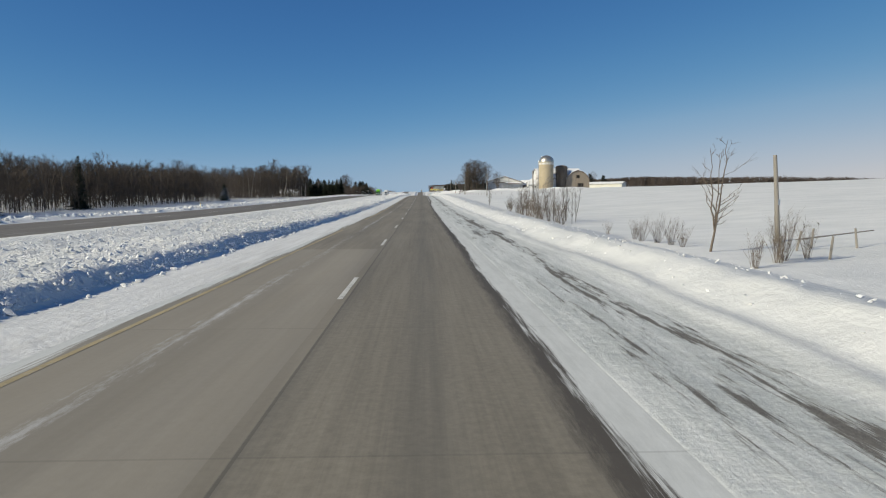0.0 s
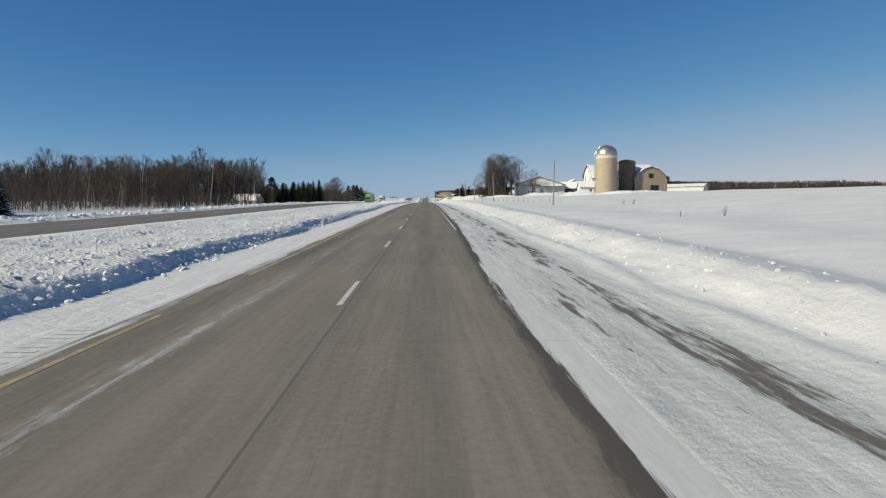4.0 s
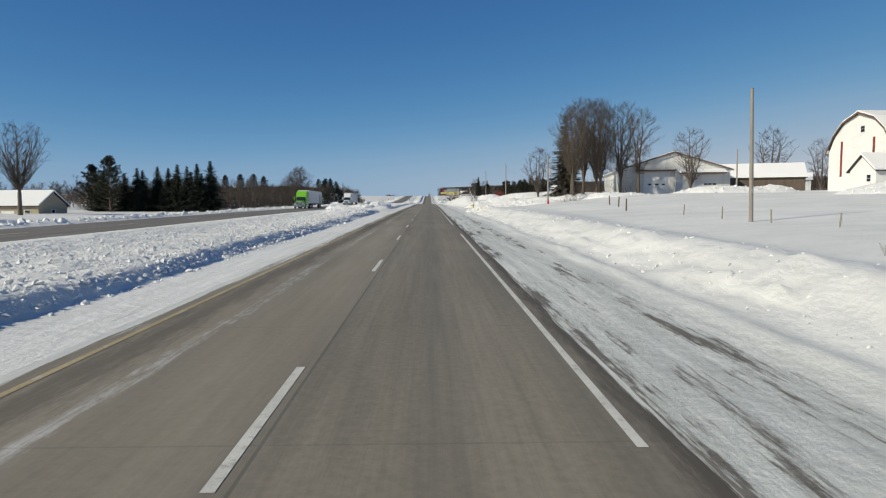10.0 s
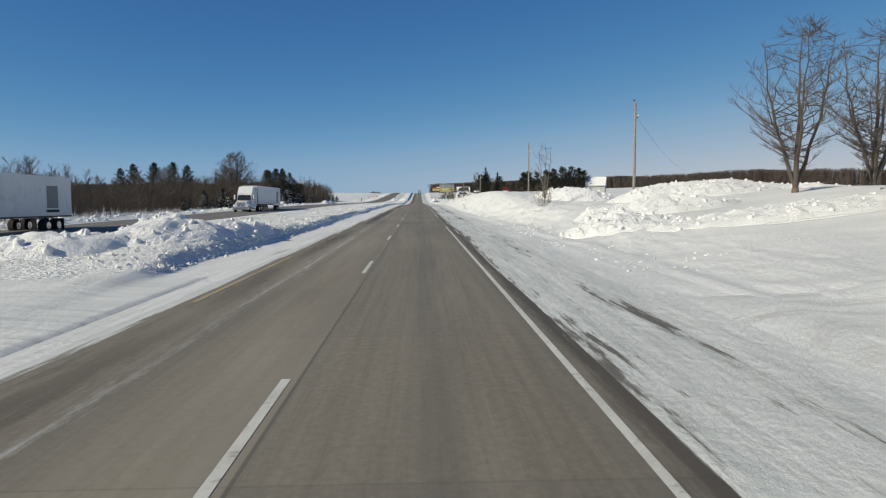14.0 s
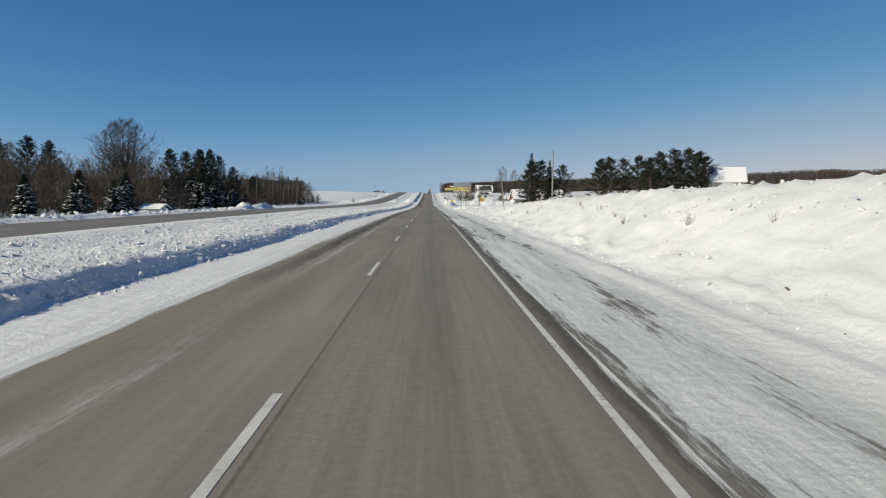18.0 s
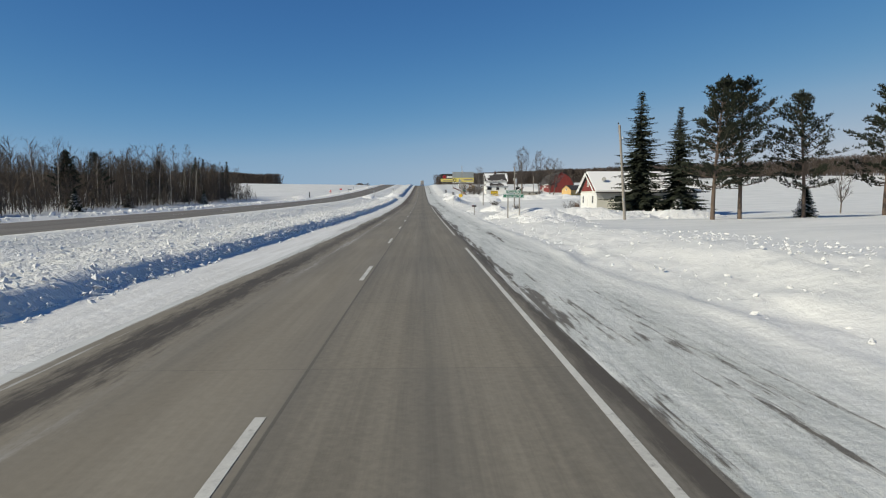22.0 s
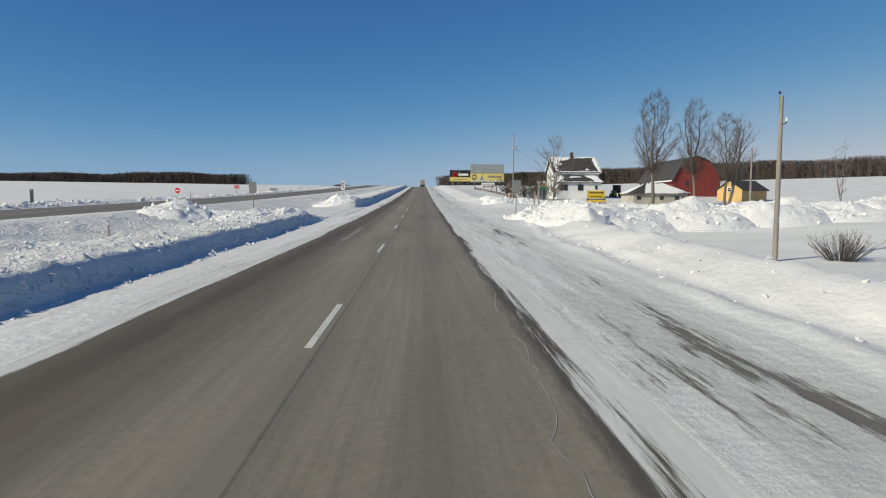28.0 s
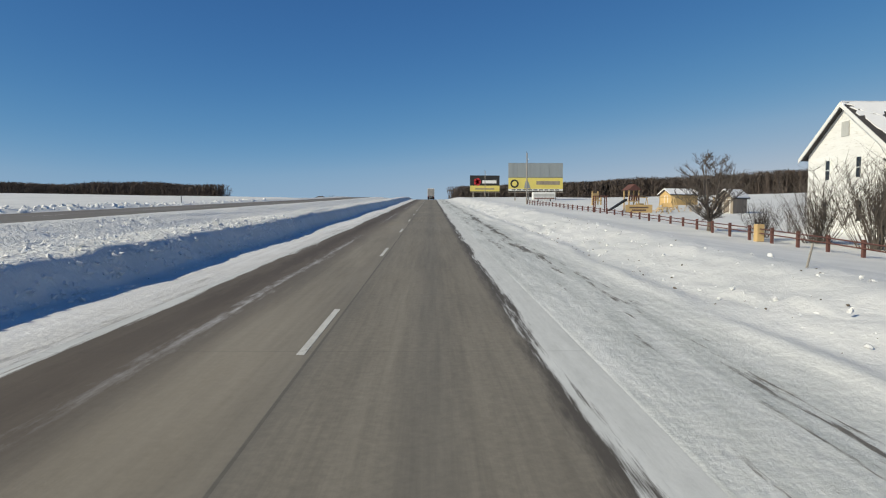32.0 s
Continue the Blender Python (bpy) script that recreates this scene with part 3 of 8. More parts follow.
# ---- road markings ----
WHITE_LINE = worn("worn_white_line", (0.62, 0.61, 0.57), 0.8, spread=0.2, scale=4.0, dirt=(0.3, 0.29, 0.27))
YELLOW_LINE = worn("worn_yellow_line", (0.42, 0.34, 0.20), 0.8, spread=0.3, scale=2.0, dirt=(0.5, 0.48, 0.45))
FAR_ROAD = worn("far_carriageway", (0.17, 0.155, 0.14), 0.85, spread=0.25, scale=2.0, bump=0.2, stretch=(1, 0.08, 1), dirt=(0.28, 0.27, 0.26))
far_road = strip("road_far", -30.2, -20.8, 0.0, FAR_ROAD, "opposite two-lane carriageway of dark wet concrete", True)


def line_strip(name, xc, width, y0, y1, step, material, parent, lift=0.005, rise=False):
    ys = np.append(np.arange(y0, y1, step), y1)
    v = []
    for y in ys:
        z = float(road_z(np.array([y]))[0]) + lift
        if rise:
            z += float(np.interp(y, [0, 300, 420, 560, 700, 860, 1000, 4000], [0.25, 0.25, 0.1, 0.3, 0.9, 1.0, 0.8, 0.6]))
        v += [(xc - width / 2, y, z), (xc + width / 2, y, z)]
    f = [(2 * k, 2 * k + 1, 2 * k + 3, 2 * k + 2) for k in range(len(ys) - 1)]
    return mesh_object(name, v, f, material, parent)


rnd = random.Random(4)
y = 150.0
while y < 742:      # the edge line comes and goes under the snow
    n_len = rnd.uniform(30, 110)
    line_strip("edge_line", 1.98, 0.115, y, min(y + n_len, 750), 3.0, WHITE_LINE, road)
    y += n_len + rnd.uniform(4, 26)
y = -20.0
while y < 420:
    n_len = rnd.uniform(25, 70) if y < 330 else rnd.uniform(8, 14)
    line_strip("yellow_line", -5.32, 0.12, y, y + n_len, 3.0, YELLOW_LINE, road)
    y += n_len + (rnd.uniform(3, 20) if y < 330 else rnd.uniform(30, 80))
for k in range(1, 79):
    y1 = 2.9 + 15.24 * k
    line_strip("lane_dash", -1.9, 0.125, y1 - 3.8, y1, 1.9, WHITE_LINE, road)
for k in range(1, 70):
    line_strip("lane_dash", -25.5, 0.12, 15.24 * k, 15.24 * k + 3.8, 3.8, WHITE_LINE, far_road, rise=True)

# tar-filled cracks and the broken joint of the right lane
TAR = worn("crack_tar", (0.035, 0.034, 0.033), 0.7, spread=0.3, scale=5)
PALE_CRACK = worn("dusty_crack", (0.33, 0.32, 0.31), 0.9, spread=0.2, scale=5)


def crack(xc, y0, y1, swing, width, material, seed):
    r = random.Random(seed)
    v, x = [], xc
    ys = np.arange(y0, y1, 0.35)
    for yy in ys:
        x += r.uniform(-swing, swing)
        x += (xc - x) * 0.12
        w = width * r.uniform(0.3, 1.3)
        z = float(road_z(np.array([yy]))[0]) + 0.006
        v += [(x - w, yy, z), (x + w, yy, z)]
    mesh_object("crack", v, [(2 * k, 2 * k + 1, 2 * k + 3, 2 * k + 2) for k in range(len(ys) - 1)], material, road)


crack(1.35, 60.5, 76, 0.17, 0.035, TAR, 1)
crack(1.62, 33, 46, 0.17, 0.03, TAR, 2)
crack(1.5, 88, 101, 0.17, 0.03, TAR, 12)
crack(1.25, 756, 772, 0.12, 0.009, PALE_CRACK, 3)
crack(1.45, 354, 360, 0.12, 0.009, PALE_CRACK, 5)
crack(1.3, 327, 337, 0.12, 0.009, PALE_CRACK, 6)
crack(0.9, 464.2, 466.2, 0.08, 0.014, TAR, 7)

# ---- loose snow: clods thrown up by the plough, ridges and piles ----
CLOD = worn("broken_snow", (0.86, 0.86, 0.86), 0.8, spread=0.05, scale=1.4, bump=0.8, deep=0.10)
DIRTY = worn("sandy_snow", (0.82, 0.815, 0.79), 0.85, spread=0.06, scale=1.2, bump=0.8, dirt=(0.64, 0.57, 0.45), deep=0.10)


def clods(name, count, place, label, seed, size=(0.05, 0.2), material=None, crisp=False):
    """Many lumps of broken snow in one mesh."""
    r = np.random.RandomState(seed)
    ico = bmesh.new()
    bmesh.ops.create_icosphere(ico, subdivisions=1, radius=1.0)
    bv = np.array([v.co[:] for v in ico.verts])
    bf = np.array([[v.index for v in f.verts] for f in ico.faces])
    ico.free()
    if crisp:
        bv = np.array([(1, 0, 0), (0, 1, 0), (-1, 0, 0), (0, -1, 0), (0, 0, 1), (0, 0, -1)], dtype=float)
        bf = np.array([(0, 1, 4), (1, 2, 4), (2, 3, 4), (3, 0, 4), (1, 0, 5), (2, 1, 5), (3, 2, 5), (0, 3, 5)])
    xy = place(r, count)
    s = size[0] + (size[1] - size[0]) * r.rand(count) ** 2.5
    z = ground_z(xy[:, 0], xy[:, 1]) + s * 0.25
    jit = 1 + 0.38 * (r.rand(count, len(bv), 1) - 0.5) * 2
    sq = np.stack([s * r.uniform(0.7, 1.4, count), s * r.uniform(0.7, 1.4, count), s * r.uniform(0.5, 0.9, count)], 1)
    turn = r.uniform(0, 6.283, count)[:, None]
    bx = bv[None] * jit * sq[:, None, :]
    bx = np.stack([bx[..., 0] * np.cos(turn) - bx[..., 1] * np.sin(turn), bx[..., 0] * np.sin(turn) + bx[..., 1] * np.cos(turn), bx[..., 2] + bx[..., 0] * 0.35], -1)
    v = bx + np.stack([xy[:, 0], xy[:, 1], z], 1)[:, None, :]
    f = bf[None] + (np.arange(count) * len(bv))[:, None, None]
    ob = mesh_object(name, v.reshape(-1, 3), f.reshape(-1, 3), material or CLOD)
    return tagged(ob, label, "snow" if material is None else "dirt", kind="stuff")


def median_places(r, c):
    u = r.rand(c)
    x = np.where(u < 0.25, -8.2 - np.abs(r.normal(0, 0.25, c)), -8.9 - 9.5 * r.rand(c) ** 1.6)
    y = r.uniform(0, 900, c)
    y = np.where(((y > 804) & (y < 833 + np.clip(-x - 11.5, 0, 8) * 2.2)) | ((y > 373) & (y < 395)), r.uniform(0, 360, c), y)
    return np.stack([x, y], 1)


def bank_places(r, c):
    y = r.uniform(0, 950, c)
    keep = ((y > 365) & (y < 395)) | ((y > 655) & (y < 675)) | ((y > 800) & (y < 842))
    y = np.where(keep, r.uniform(20, 350, c), y)
    return np.stack([6.4 + 5.0 * r.rand(c) ** 1.5, y], 1)


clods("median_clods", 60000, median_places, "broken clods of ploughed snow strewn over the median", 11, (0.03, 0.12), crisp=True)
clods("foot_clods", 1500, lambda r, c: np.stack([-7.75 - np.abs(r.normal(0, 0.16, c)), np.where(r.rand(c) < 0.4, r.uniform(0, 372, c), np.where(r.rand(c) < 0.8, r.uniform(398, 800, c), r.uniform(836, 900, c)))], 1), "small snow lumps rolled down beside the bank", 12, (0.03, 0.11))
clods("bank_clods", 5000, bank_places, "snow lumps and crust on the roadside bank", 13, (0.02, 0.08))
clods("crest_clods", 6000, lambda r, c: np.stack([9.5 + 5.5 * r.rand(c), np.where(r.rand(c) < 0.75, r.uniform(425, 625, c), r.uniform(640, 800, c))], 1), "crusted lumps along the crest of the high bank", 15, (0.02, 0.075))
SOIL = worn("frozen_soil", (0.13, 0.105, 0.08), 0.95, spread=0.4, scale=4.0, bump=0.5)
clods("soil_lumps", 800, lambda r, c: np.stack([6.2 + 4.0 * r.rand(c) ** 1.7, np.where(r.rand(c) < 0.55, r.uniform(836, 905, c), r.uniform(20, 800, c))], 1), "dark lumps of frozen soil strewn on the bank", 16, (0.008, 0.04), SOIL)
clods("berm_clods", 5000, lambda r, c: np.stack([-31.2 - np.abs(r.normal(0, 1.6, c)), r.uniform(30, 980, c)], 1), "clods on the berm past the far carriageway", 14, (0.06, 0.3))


lump = bmesh.new()
bmesh.ops.create_icosphere(lump, subdivisions=1, radius=1.0)
LUMP_V = np.array([v.co[:] for v in lump.verts])
LUMP_F = np.array([[v.index for v in f.verts] for f in lump.faces])
lump.free()


def snow_pile(x, y, rx, ry, h, seed, material=None, turn=0.0, label="heap of broken snow pushed up by a plough", rough=0.13, lumps=1.0):
    """A heap with a ragged crest, sunk a little into the ground."""
    n = 44
    a = np.linspace(-1.15, 1.15, n)
    U, V = np.meshgrid(a, a)
    R = np.sqrt(U * U + V * V)
    prof = np.clip(1 - R ** 1.7, 0, 1) ** 0.75
    lump = np.abs(fbm(U * rx * 0.9 + seed * 7.1, V * ry * 0.9, 4, seed)) * rough * 1.5 + np.maximum(fbm(U * rx * 2.2, V * ry * 2.2 + seed, 3, seed + 9), 0) * rough * 0.55
    ca, sa = math.cos(turn), math.sin(turn)
    X, Y = x + U * rx * ca - V * ry * sa, y + U * rx * sa + V * ry * ca
    Z = ground_z(X, Y, False) - 0.12 + prof * (h * (0.78 + 0.3 * fbm(U * 1.7 + seed, V * 1.7, 2, seed + 3))) + lump * np.clip(prof * 3, 0, 1)
    Z = np.where(R > 1.1, Z - 0.3, Z)
    # broken lumps bedded in the heap, larger towards its foot
    r = np.random.RandomState(seed + 500)
    count = int(min(900, 20 + 11 * rx * ry) * lumps)
    ang, rad = r.uniform(0, 6.2832, count), np.sqrt(r.rand(count)) * 0.98
    i, j = np.clip(((np.sin(ang) * rad / 1.15 + 1) / 2 * (n - 1)).round().astype(int), 0, n - 1), np.clip(((np.cos(ang) * rad / 1.15 + 1) / 2 * (n - 1)).round().astype(int), 0, n - 1)
    size = (0.05 + 0.17 * r.rand(count) ** 2.6) * min(1.0, 0.5 + 0.45 * h)
    mid = np.stack([X[i, j] + r.normal(0, 0.08, count), Y[i, j] + r.normal(0, 0.08, count), Z[i, j] + size * 0.1], 1)
    lv = LUMP_V[None] * (1 + 0.22 * (r.rand(count, len(LUMP_V), 1) - 0.5) * 2) * (size[:, None] * r.uniform(0.7, 1.3, (count, 3)))[:, None, :] + mid[:, None, :]
    lf = (LUMP_F[None] + (np.arange(count) * len(LUMP_V))[:, None, None] + n * n).reshape(-1, 3)
    verts = np.concatenate([np.stack([X, Y, Z], -1).reshape(-1, 3), lv.reshape(-1, 3)])
    ob = mesh_object("snow_drift", verts, [tuple(q) for q in grid_faces(n, n)] + [tuple(q) for q in lf.tolist()], material or CLOD)
    return tagged(ob, label, "snow pile", "ploughed snow piles")


for a in [(-12.0, 358, 3.4, 9, 0.6, 1), (-13.5, 369, 3.4, 5, 0.8, 2), (-15.0, 401.2, 3.8, 3.6, 1.2, 3), (-11.8, 404.6, 3.2, 4.4, 1.3, 4), (-19.0, 400.6, 3.0, 3.0, 1.1, 60), (-10.0, 410, 1.7, 5.0, 0.9, 61),
          (-13.0, 798, 2.6, 5, 0.7, 5),
          (8.2, 372.5, 2.2, 8, 0.8, 10, DIRTY), (8.3, 362, 2.0, 6, 0.35, 11, DIRTY), (12.5, 378, 4, 3.0, 0.6, 12), (18, 387, 7, 2.6, 0.9, 13), (27, 392, 7, 3, 1.0, 14), (20, 408, 9, 2.2, 0.6, 20),
          (11.5, 411, 3.8, 3, 0.9, 15), (16, 418, 6, 3.2, 1.2, 16), (24, 430, 8, 4, 1.4, 17), (17, 446, 3.5, 12, 1.3, 18), (34, 443, 9, 4, 1.2, 19), (46, 450, 9, 4, 1.0, 21),
          (7.8, 689, 1.2, 1.5, 0.42, 29),
          (58, 345, 8, 4, 1.4, 40), (72, 341, 9, 3, 1.2, 41), (48, 372, 9, 3, 1.5, 42), (33, 380, 7, 3, 1.1, 43), (60, 385, 9, 4, 1.7, 44), (84, 348, 8, 3, 1.2, 45),
          (-37, 300, 2.0, 6, 0.7, 52), (-45, 830, 4, 9, 1.0, 53), (-37, 840, 3, 7, 0.8, 54)]:
    snow_pile(*a, rough=0.11, lumps=0.45)
for a in [(-33.0, 594.5, 2.2, 3.6, 1.15, 50), (-33.2, 606, 2.4, 7.0, 1.15, 51)]:
    snow_pile(*a, label="smooth rounded snow mound beside the far carriageway", rough=0.05, lumps=0.06)
for a in [(-11.4, 835.5, 3.4, 4.4, 0.95, 9), (-17.0, 796, 2.8, 3.0, 1.15, 6), (-10.4, 800, 1.6, 4.0, 0.55, 7), (-14.5, 801, 3.2, 2.6, 0.7, 8)]:
    snow_pile(*a, rough=0.09, lumps=0.3)
for a in [(11, 646, 3.0, 6, 0.6, 22), (12.4, 658.5, 6.2, 4.4, 1.45, 23), (19, 660.5, 8, 4.6, 1.85, 24), (28, 663, 8, 3.5, 1.4, 25), (13.4, 685, 5.0, 4.4, 1.45, 26), (19.5, 686, 6.5, 4.0, 1.5, 27), (27, 684, 6, 3.4, 1.3, 28)]:
    snow_pile(*a, label="broad ploughed snow bank beside the house drive", rough=0.09, lumps=0.22)
for a in [(11.2, 851, 2.2, 10, 0.62, 34), (14.5, 841, 4, 2.8, 0.9, 35), (21, 838, 6, 2.4, 0.9, 36), (28, 835.5, 6, 2.2, 0.85, 37), (10.8, 841.5, 2.6, 4.2, 0.75, 38), (35, 833, 6, 2.0, 0.9, 47)]:
    snow_pile(*a, label="tall heap of loose broken snow at the corner", rough=0.15, lumps=1.0)
for a in [(10.2, 796, 2.8, 9, 1.25, 30), (9.8, 804, 3.2, 3.6, 1.2, 31), (15.5, 803, 6.0, 4.6, 1.9, 32), (22, 804, 6.5, 4.6, 2.2, 48), (29, 805, 6.5, 4.4, 2.3, 49), (36, 806, 6.5, 4.2, 2.2, 55), (43, 807, 6.5, 4.0, 2.0, 56), (50, 808, 6.5, 4.0, 1.6, 57)]:
    snow_pile(*a, label="long ploughed snow bank beside the side road", rough=0.10, lumps=0.22)

# ---- bark, needles, twigs ----
BARK = worn("grey_bark", (0.16, 0.13, 0.105), 0.95, spread=0.35, scale=3.0, bump=0.6, stretch=(1, 1, 0.25))
TWIG = worn("bare_twigs", (0.105, 0.088, 0.078), 0.95, spread=0.3, scale=1.0, bump=0.0)
PALE_TWIG = worn("pale_twigs", (0.165, 0.148, 0.135), 0.95, spread=0.3, scale=1.0, bump=0.0)
BIRCH = worn("birch_bark", (0.42, 0.39, 0.35), 0.9, spread=0.25, scale=2.0, bump=0.3, dirt=(0.1, 0.09, 0.08))
NEEDLE = worn("spruce_needles", (0.024, 0.031, 0.018), 0.9, spread=0.45, scale=1.5, bump=0.0)
PINE = worn("pine_needles", (0.024, 0.031, 0.017), 0.9, spread=0.45, scale=1.5, bump=0.0)
PINE_BARK = worn("pine_bark", (0.13, 0.095, 0.075), 0.95, spread=0.35, scale=3.0, bump=0.6)
BRUSH = worn("dry_brush", (0.15, 0.118, 0.092), 0.95, spread=0.35, scale=1.0, bump=0.0)
STRAW = worn("dry_cornstalks", (0.46, 0.31, 0.14), 0.9, spread=0.3, scale=2.0, bump=0.0)


def bole_material():
    """Trunks of mixed woods: most are dark grey-brown, a few pale."""
    m, n, l, b = nodes("mixed_boles", 0.95)
    g = n.new("ShaderNodeNewGeometry")
    tone = ramp(n, l, g.outputs["Random Per Island"], [(0.0, (0.055, 0.044, 0.036)), (0.6, (0.090, 0.074, 0.060)), (0.86, (0.15, 0.13, 0.107)), (1.0, (0.30, 0.27, 0.23))])
    fine = grain(n, l, where(n, l, 3, 3, 0.7), 4.0, 5.0)
    l.new(mix(n, l, 1.0, tone, ramp(n, l, fine, [(0.3, (0.7, 0.7, 0.7)), (0.7, (1.15, 1.15, 1.15))]), "MULTIPLY"), b.inputs["Base Color"])
    return m


WOOD_BOLE = bole_material()


class Sprout:
    """Collects tapered stems as plain lists."""

    def __init__(self, seed):
        self.v, self.f, self.r = [], [], random.Random(seed)

    def stem(self, pts, radii, sides):
        base = len(self.v)
        for k, p in enumerate(pts):
            d = (pts[min(k + 1, len(pts) - 1)] - pts[max(k - 1, 0)]).normalized()
            u = d.cross(Vector((0.3, 0.9, 0.1)))
            u = (u if u.length > 0.05 else d.cross(Vector((1, 0, 0)))).normalized()
            w = d.cross(u)
            for j in range(sides):
                q = p + (u * math.cos(6.2832 * j / sides) + w * math.sin(6.2832 * j / sides)) * radii[k]
                self.v.append(q[:])
        for k in range(len(pts) - 1):
            a = base + k * sides
            for j in range(sides):
                i = (j + 1) % sides
                self.f.append((a + j, a + i, a + i + sides, a + j + sides))

    def blade(self, p, tip, side, width):
        base = len(self.v)
        self.v += [(p + side * width)[:], tip[:], (p - side * width)[:]]
        self.f.append((base, base + 1, base + 2))

    def path(self, p, d, length, n, bend, up):
        pts, q, d = [p], p, d.normalized()
        for k in range(n):
            d = (d + Vector((self.r.gauss(0, bend), self.r.gauss(0, bend), self.r.gauss(0, bend) + up))).normalized()
            q = q + d * (length / n)
            pts.append(q)
        return pts, d


def bare_tree(name, seed, height, wide, label, low=0.15, stems=3, trunk_r=0.28, bark=None, twig=None, lean=0.0, boughs=60, sprays=7, twigs=6, fork=0.16, upright=1.1, egg=0.55, fine=0.010, tips=0.5):
    """A leafless tree: trunk, and a crown of limbs, boughs and twigs that fills an egg-shaped room of radius wide."""
    t, c = Sprout(seed), Sprout(seed + 1)
    r = t.r
    pts, d = t.path(Vector((0, 0, -0.3)), Vector((lean, 0, 1)), height * fork + 0.3, 4, 0.03, 0.05)
    t.stem(pts, [trunk_r * (1.35, 1.05, 0.95, 0.9, 0.85)[k] for k in range(5)], 8)
    top = pts[-1]

    def room(u):
        """Crown radius at a share u of the height."""
        if u < low:
            return 0.05
        v = (u - low) / (egg - low) if u < egg else (1 - u) / (1 - egg)
        return wide * max(0.05, v) ** 0.55

    limbs = []
    a0 = r.uniform(0, 6.283)
    for k in range(stems):
        a = a0 + 6.283 * k / stems + r.uniform(-0.3, 0.3)
        far = 0.12 if k == 0 else r.uniform(0.35, 0.65)
        tall = height * (0.97 if k == 0 else r.uniform(0.80, 0.94))
        reach_ = wide * far
        end = Vector((math.cos(a) * reach_ + lean * height * 0.6, math.sin(a) * reach_, tall))
        knee = top.lerp(end, 0.42) + Vector((math.cos(a), math.sin(a), 0)) * reach_ * 0.28
        lp = [top * ((1 - w) ** 2) + knee * (2 * w * (1 - w)) + end * (w * w) for w in (0, 0.1, 0.2, 0.3, 0.4, 0.5, 0.6, 0.7, 0.8, 0.9, 1.0)]
        for q in range(2, 11):
            lp[q] = lp[q] + Vector((r.gauss(0, 0.006), r.gauss(0, 0.006), 0)) * height
        r0 = trunk_r * (0.72 if stems < 3 or k == 0 else r.uniform(0.5, 0.64))
        c.stem(lp, [r0 * (1 - w / 10) ** 0.9 + 0.008 for w in range(11)], 6)
        limbs.append((lp, r0))
    for k in range(boughs):
        u = low + (0.99 - low) * (k + r.random()) / boughs
        lp, r0 = limbs[r.randrange(stems)]
        a = r.uniform(0, 6.283)
        rad = room(u) * math.sqrt(r.uniform(0.25, 1.0))
        end = Vector((math.cos(a) * rad + lean * height * 0.5, math.sin(a) * rad, u * height))
        root_z = max(top.z * 1.02, end.z - rad * upright * r.uniform(0.7, 1.25)) if end.z > top.z else top.z * r.uniform(0.75, 1.0)
        j = min(range(11), key=lambda q: abs(lp[q].z - root_z))
        j = min(j, 9)
        base = lp[j].lerp(lp[j + 1], r.random() * 0.9)
        span = (end - base).length
        if span < height * 0.03:
            continue
        knee = base.lerp(end, 0.5) + Vector((math.cos(a), math.sin(a), -0.25)) * span * r.uniform(0.02, 0.09)
        bp = [base * ((1 - w) ** 2) + knee * (2 * w * (1 - w)) + end * (w * w) for w in (0, 0.2, 0.4, 0.6, 0.8, 1.0)]
        for q in range(1, 6):
            bp[q] = bp[q] + Vector((r.gauss(0, 1), r.gauss(0, 1), r.gauss(0, 1))) * span * 0.016
        br = min(r0 * (1 - j / 11) * 0.6, 0.007 + span * 0.009)
        c.stem(bp, [br * (1 - 0.9 * m / 5) + 0.004 for m in range(6)], 4)
        for e in range(sprays):
            m = min(4, int(5 * r.random() ** tips))
            q2 = bp[m].lerp(bp[m + 1], r.random())
            a3 = r.uniform(0, 6.283)
            td = (bp[m + 1] - bp[m]).normalized() + Vector((math.cos(a3), math.sin(a3), r.uniform(-0.1, 0.7))) * r.uniform(0.5, 1.0)
            tl = (0.12 * span + 0.035 * height) * r.uniform(0.6, 1.3)
            tp, _ = c.path(q2, td, tl, 3, 0.14, 0.05)
            c.stem([tp[0], tp[3]], [fine * 1.4, fine * 0.5], 3)
            for g in range(twigs):
                q3 = tp[r.randint(0, 2)].lerp(tp[r.randint(1, 3)], r.random())
                a4 = r.uniform(0, 6.283)
                wd = (tp[-1] - tp[0]).normalized() + Vector((math.cos(a4), math.sin(a4), r.uniform(-0.2, 0.5))) * 0.85
                s = wd.cross(Vector((0.2, 0.4, 1))).normalized()
                c.blade(q3, q3 + wd.normalized() * tl * r.uniform(0.35, 0.8), s, fine * 0.8)
    ob = tagged(new(name), label, "tree")
    mesh_object("trunk", t.v, t.f, bark or BARK, ob, smooth=True)
    mesh_object("crown", c.v, c.f, twig or TWIG, ob)
    return ob


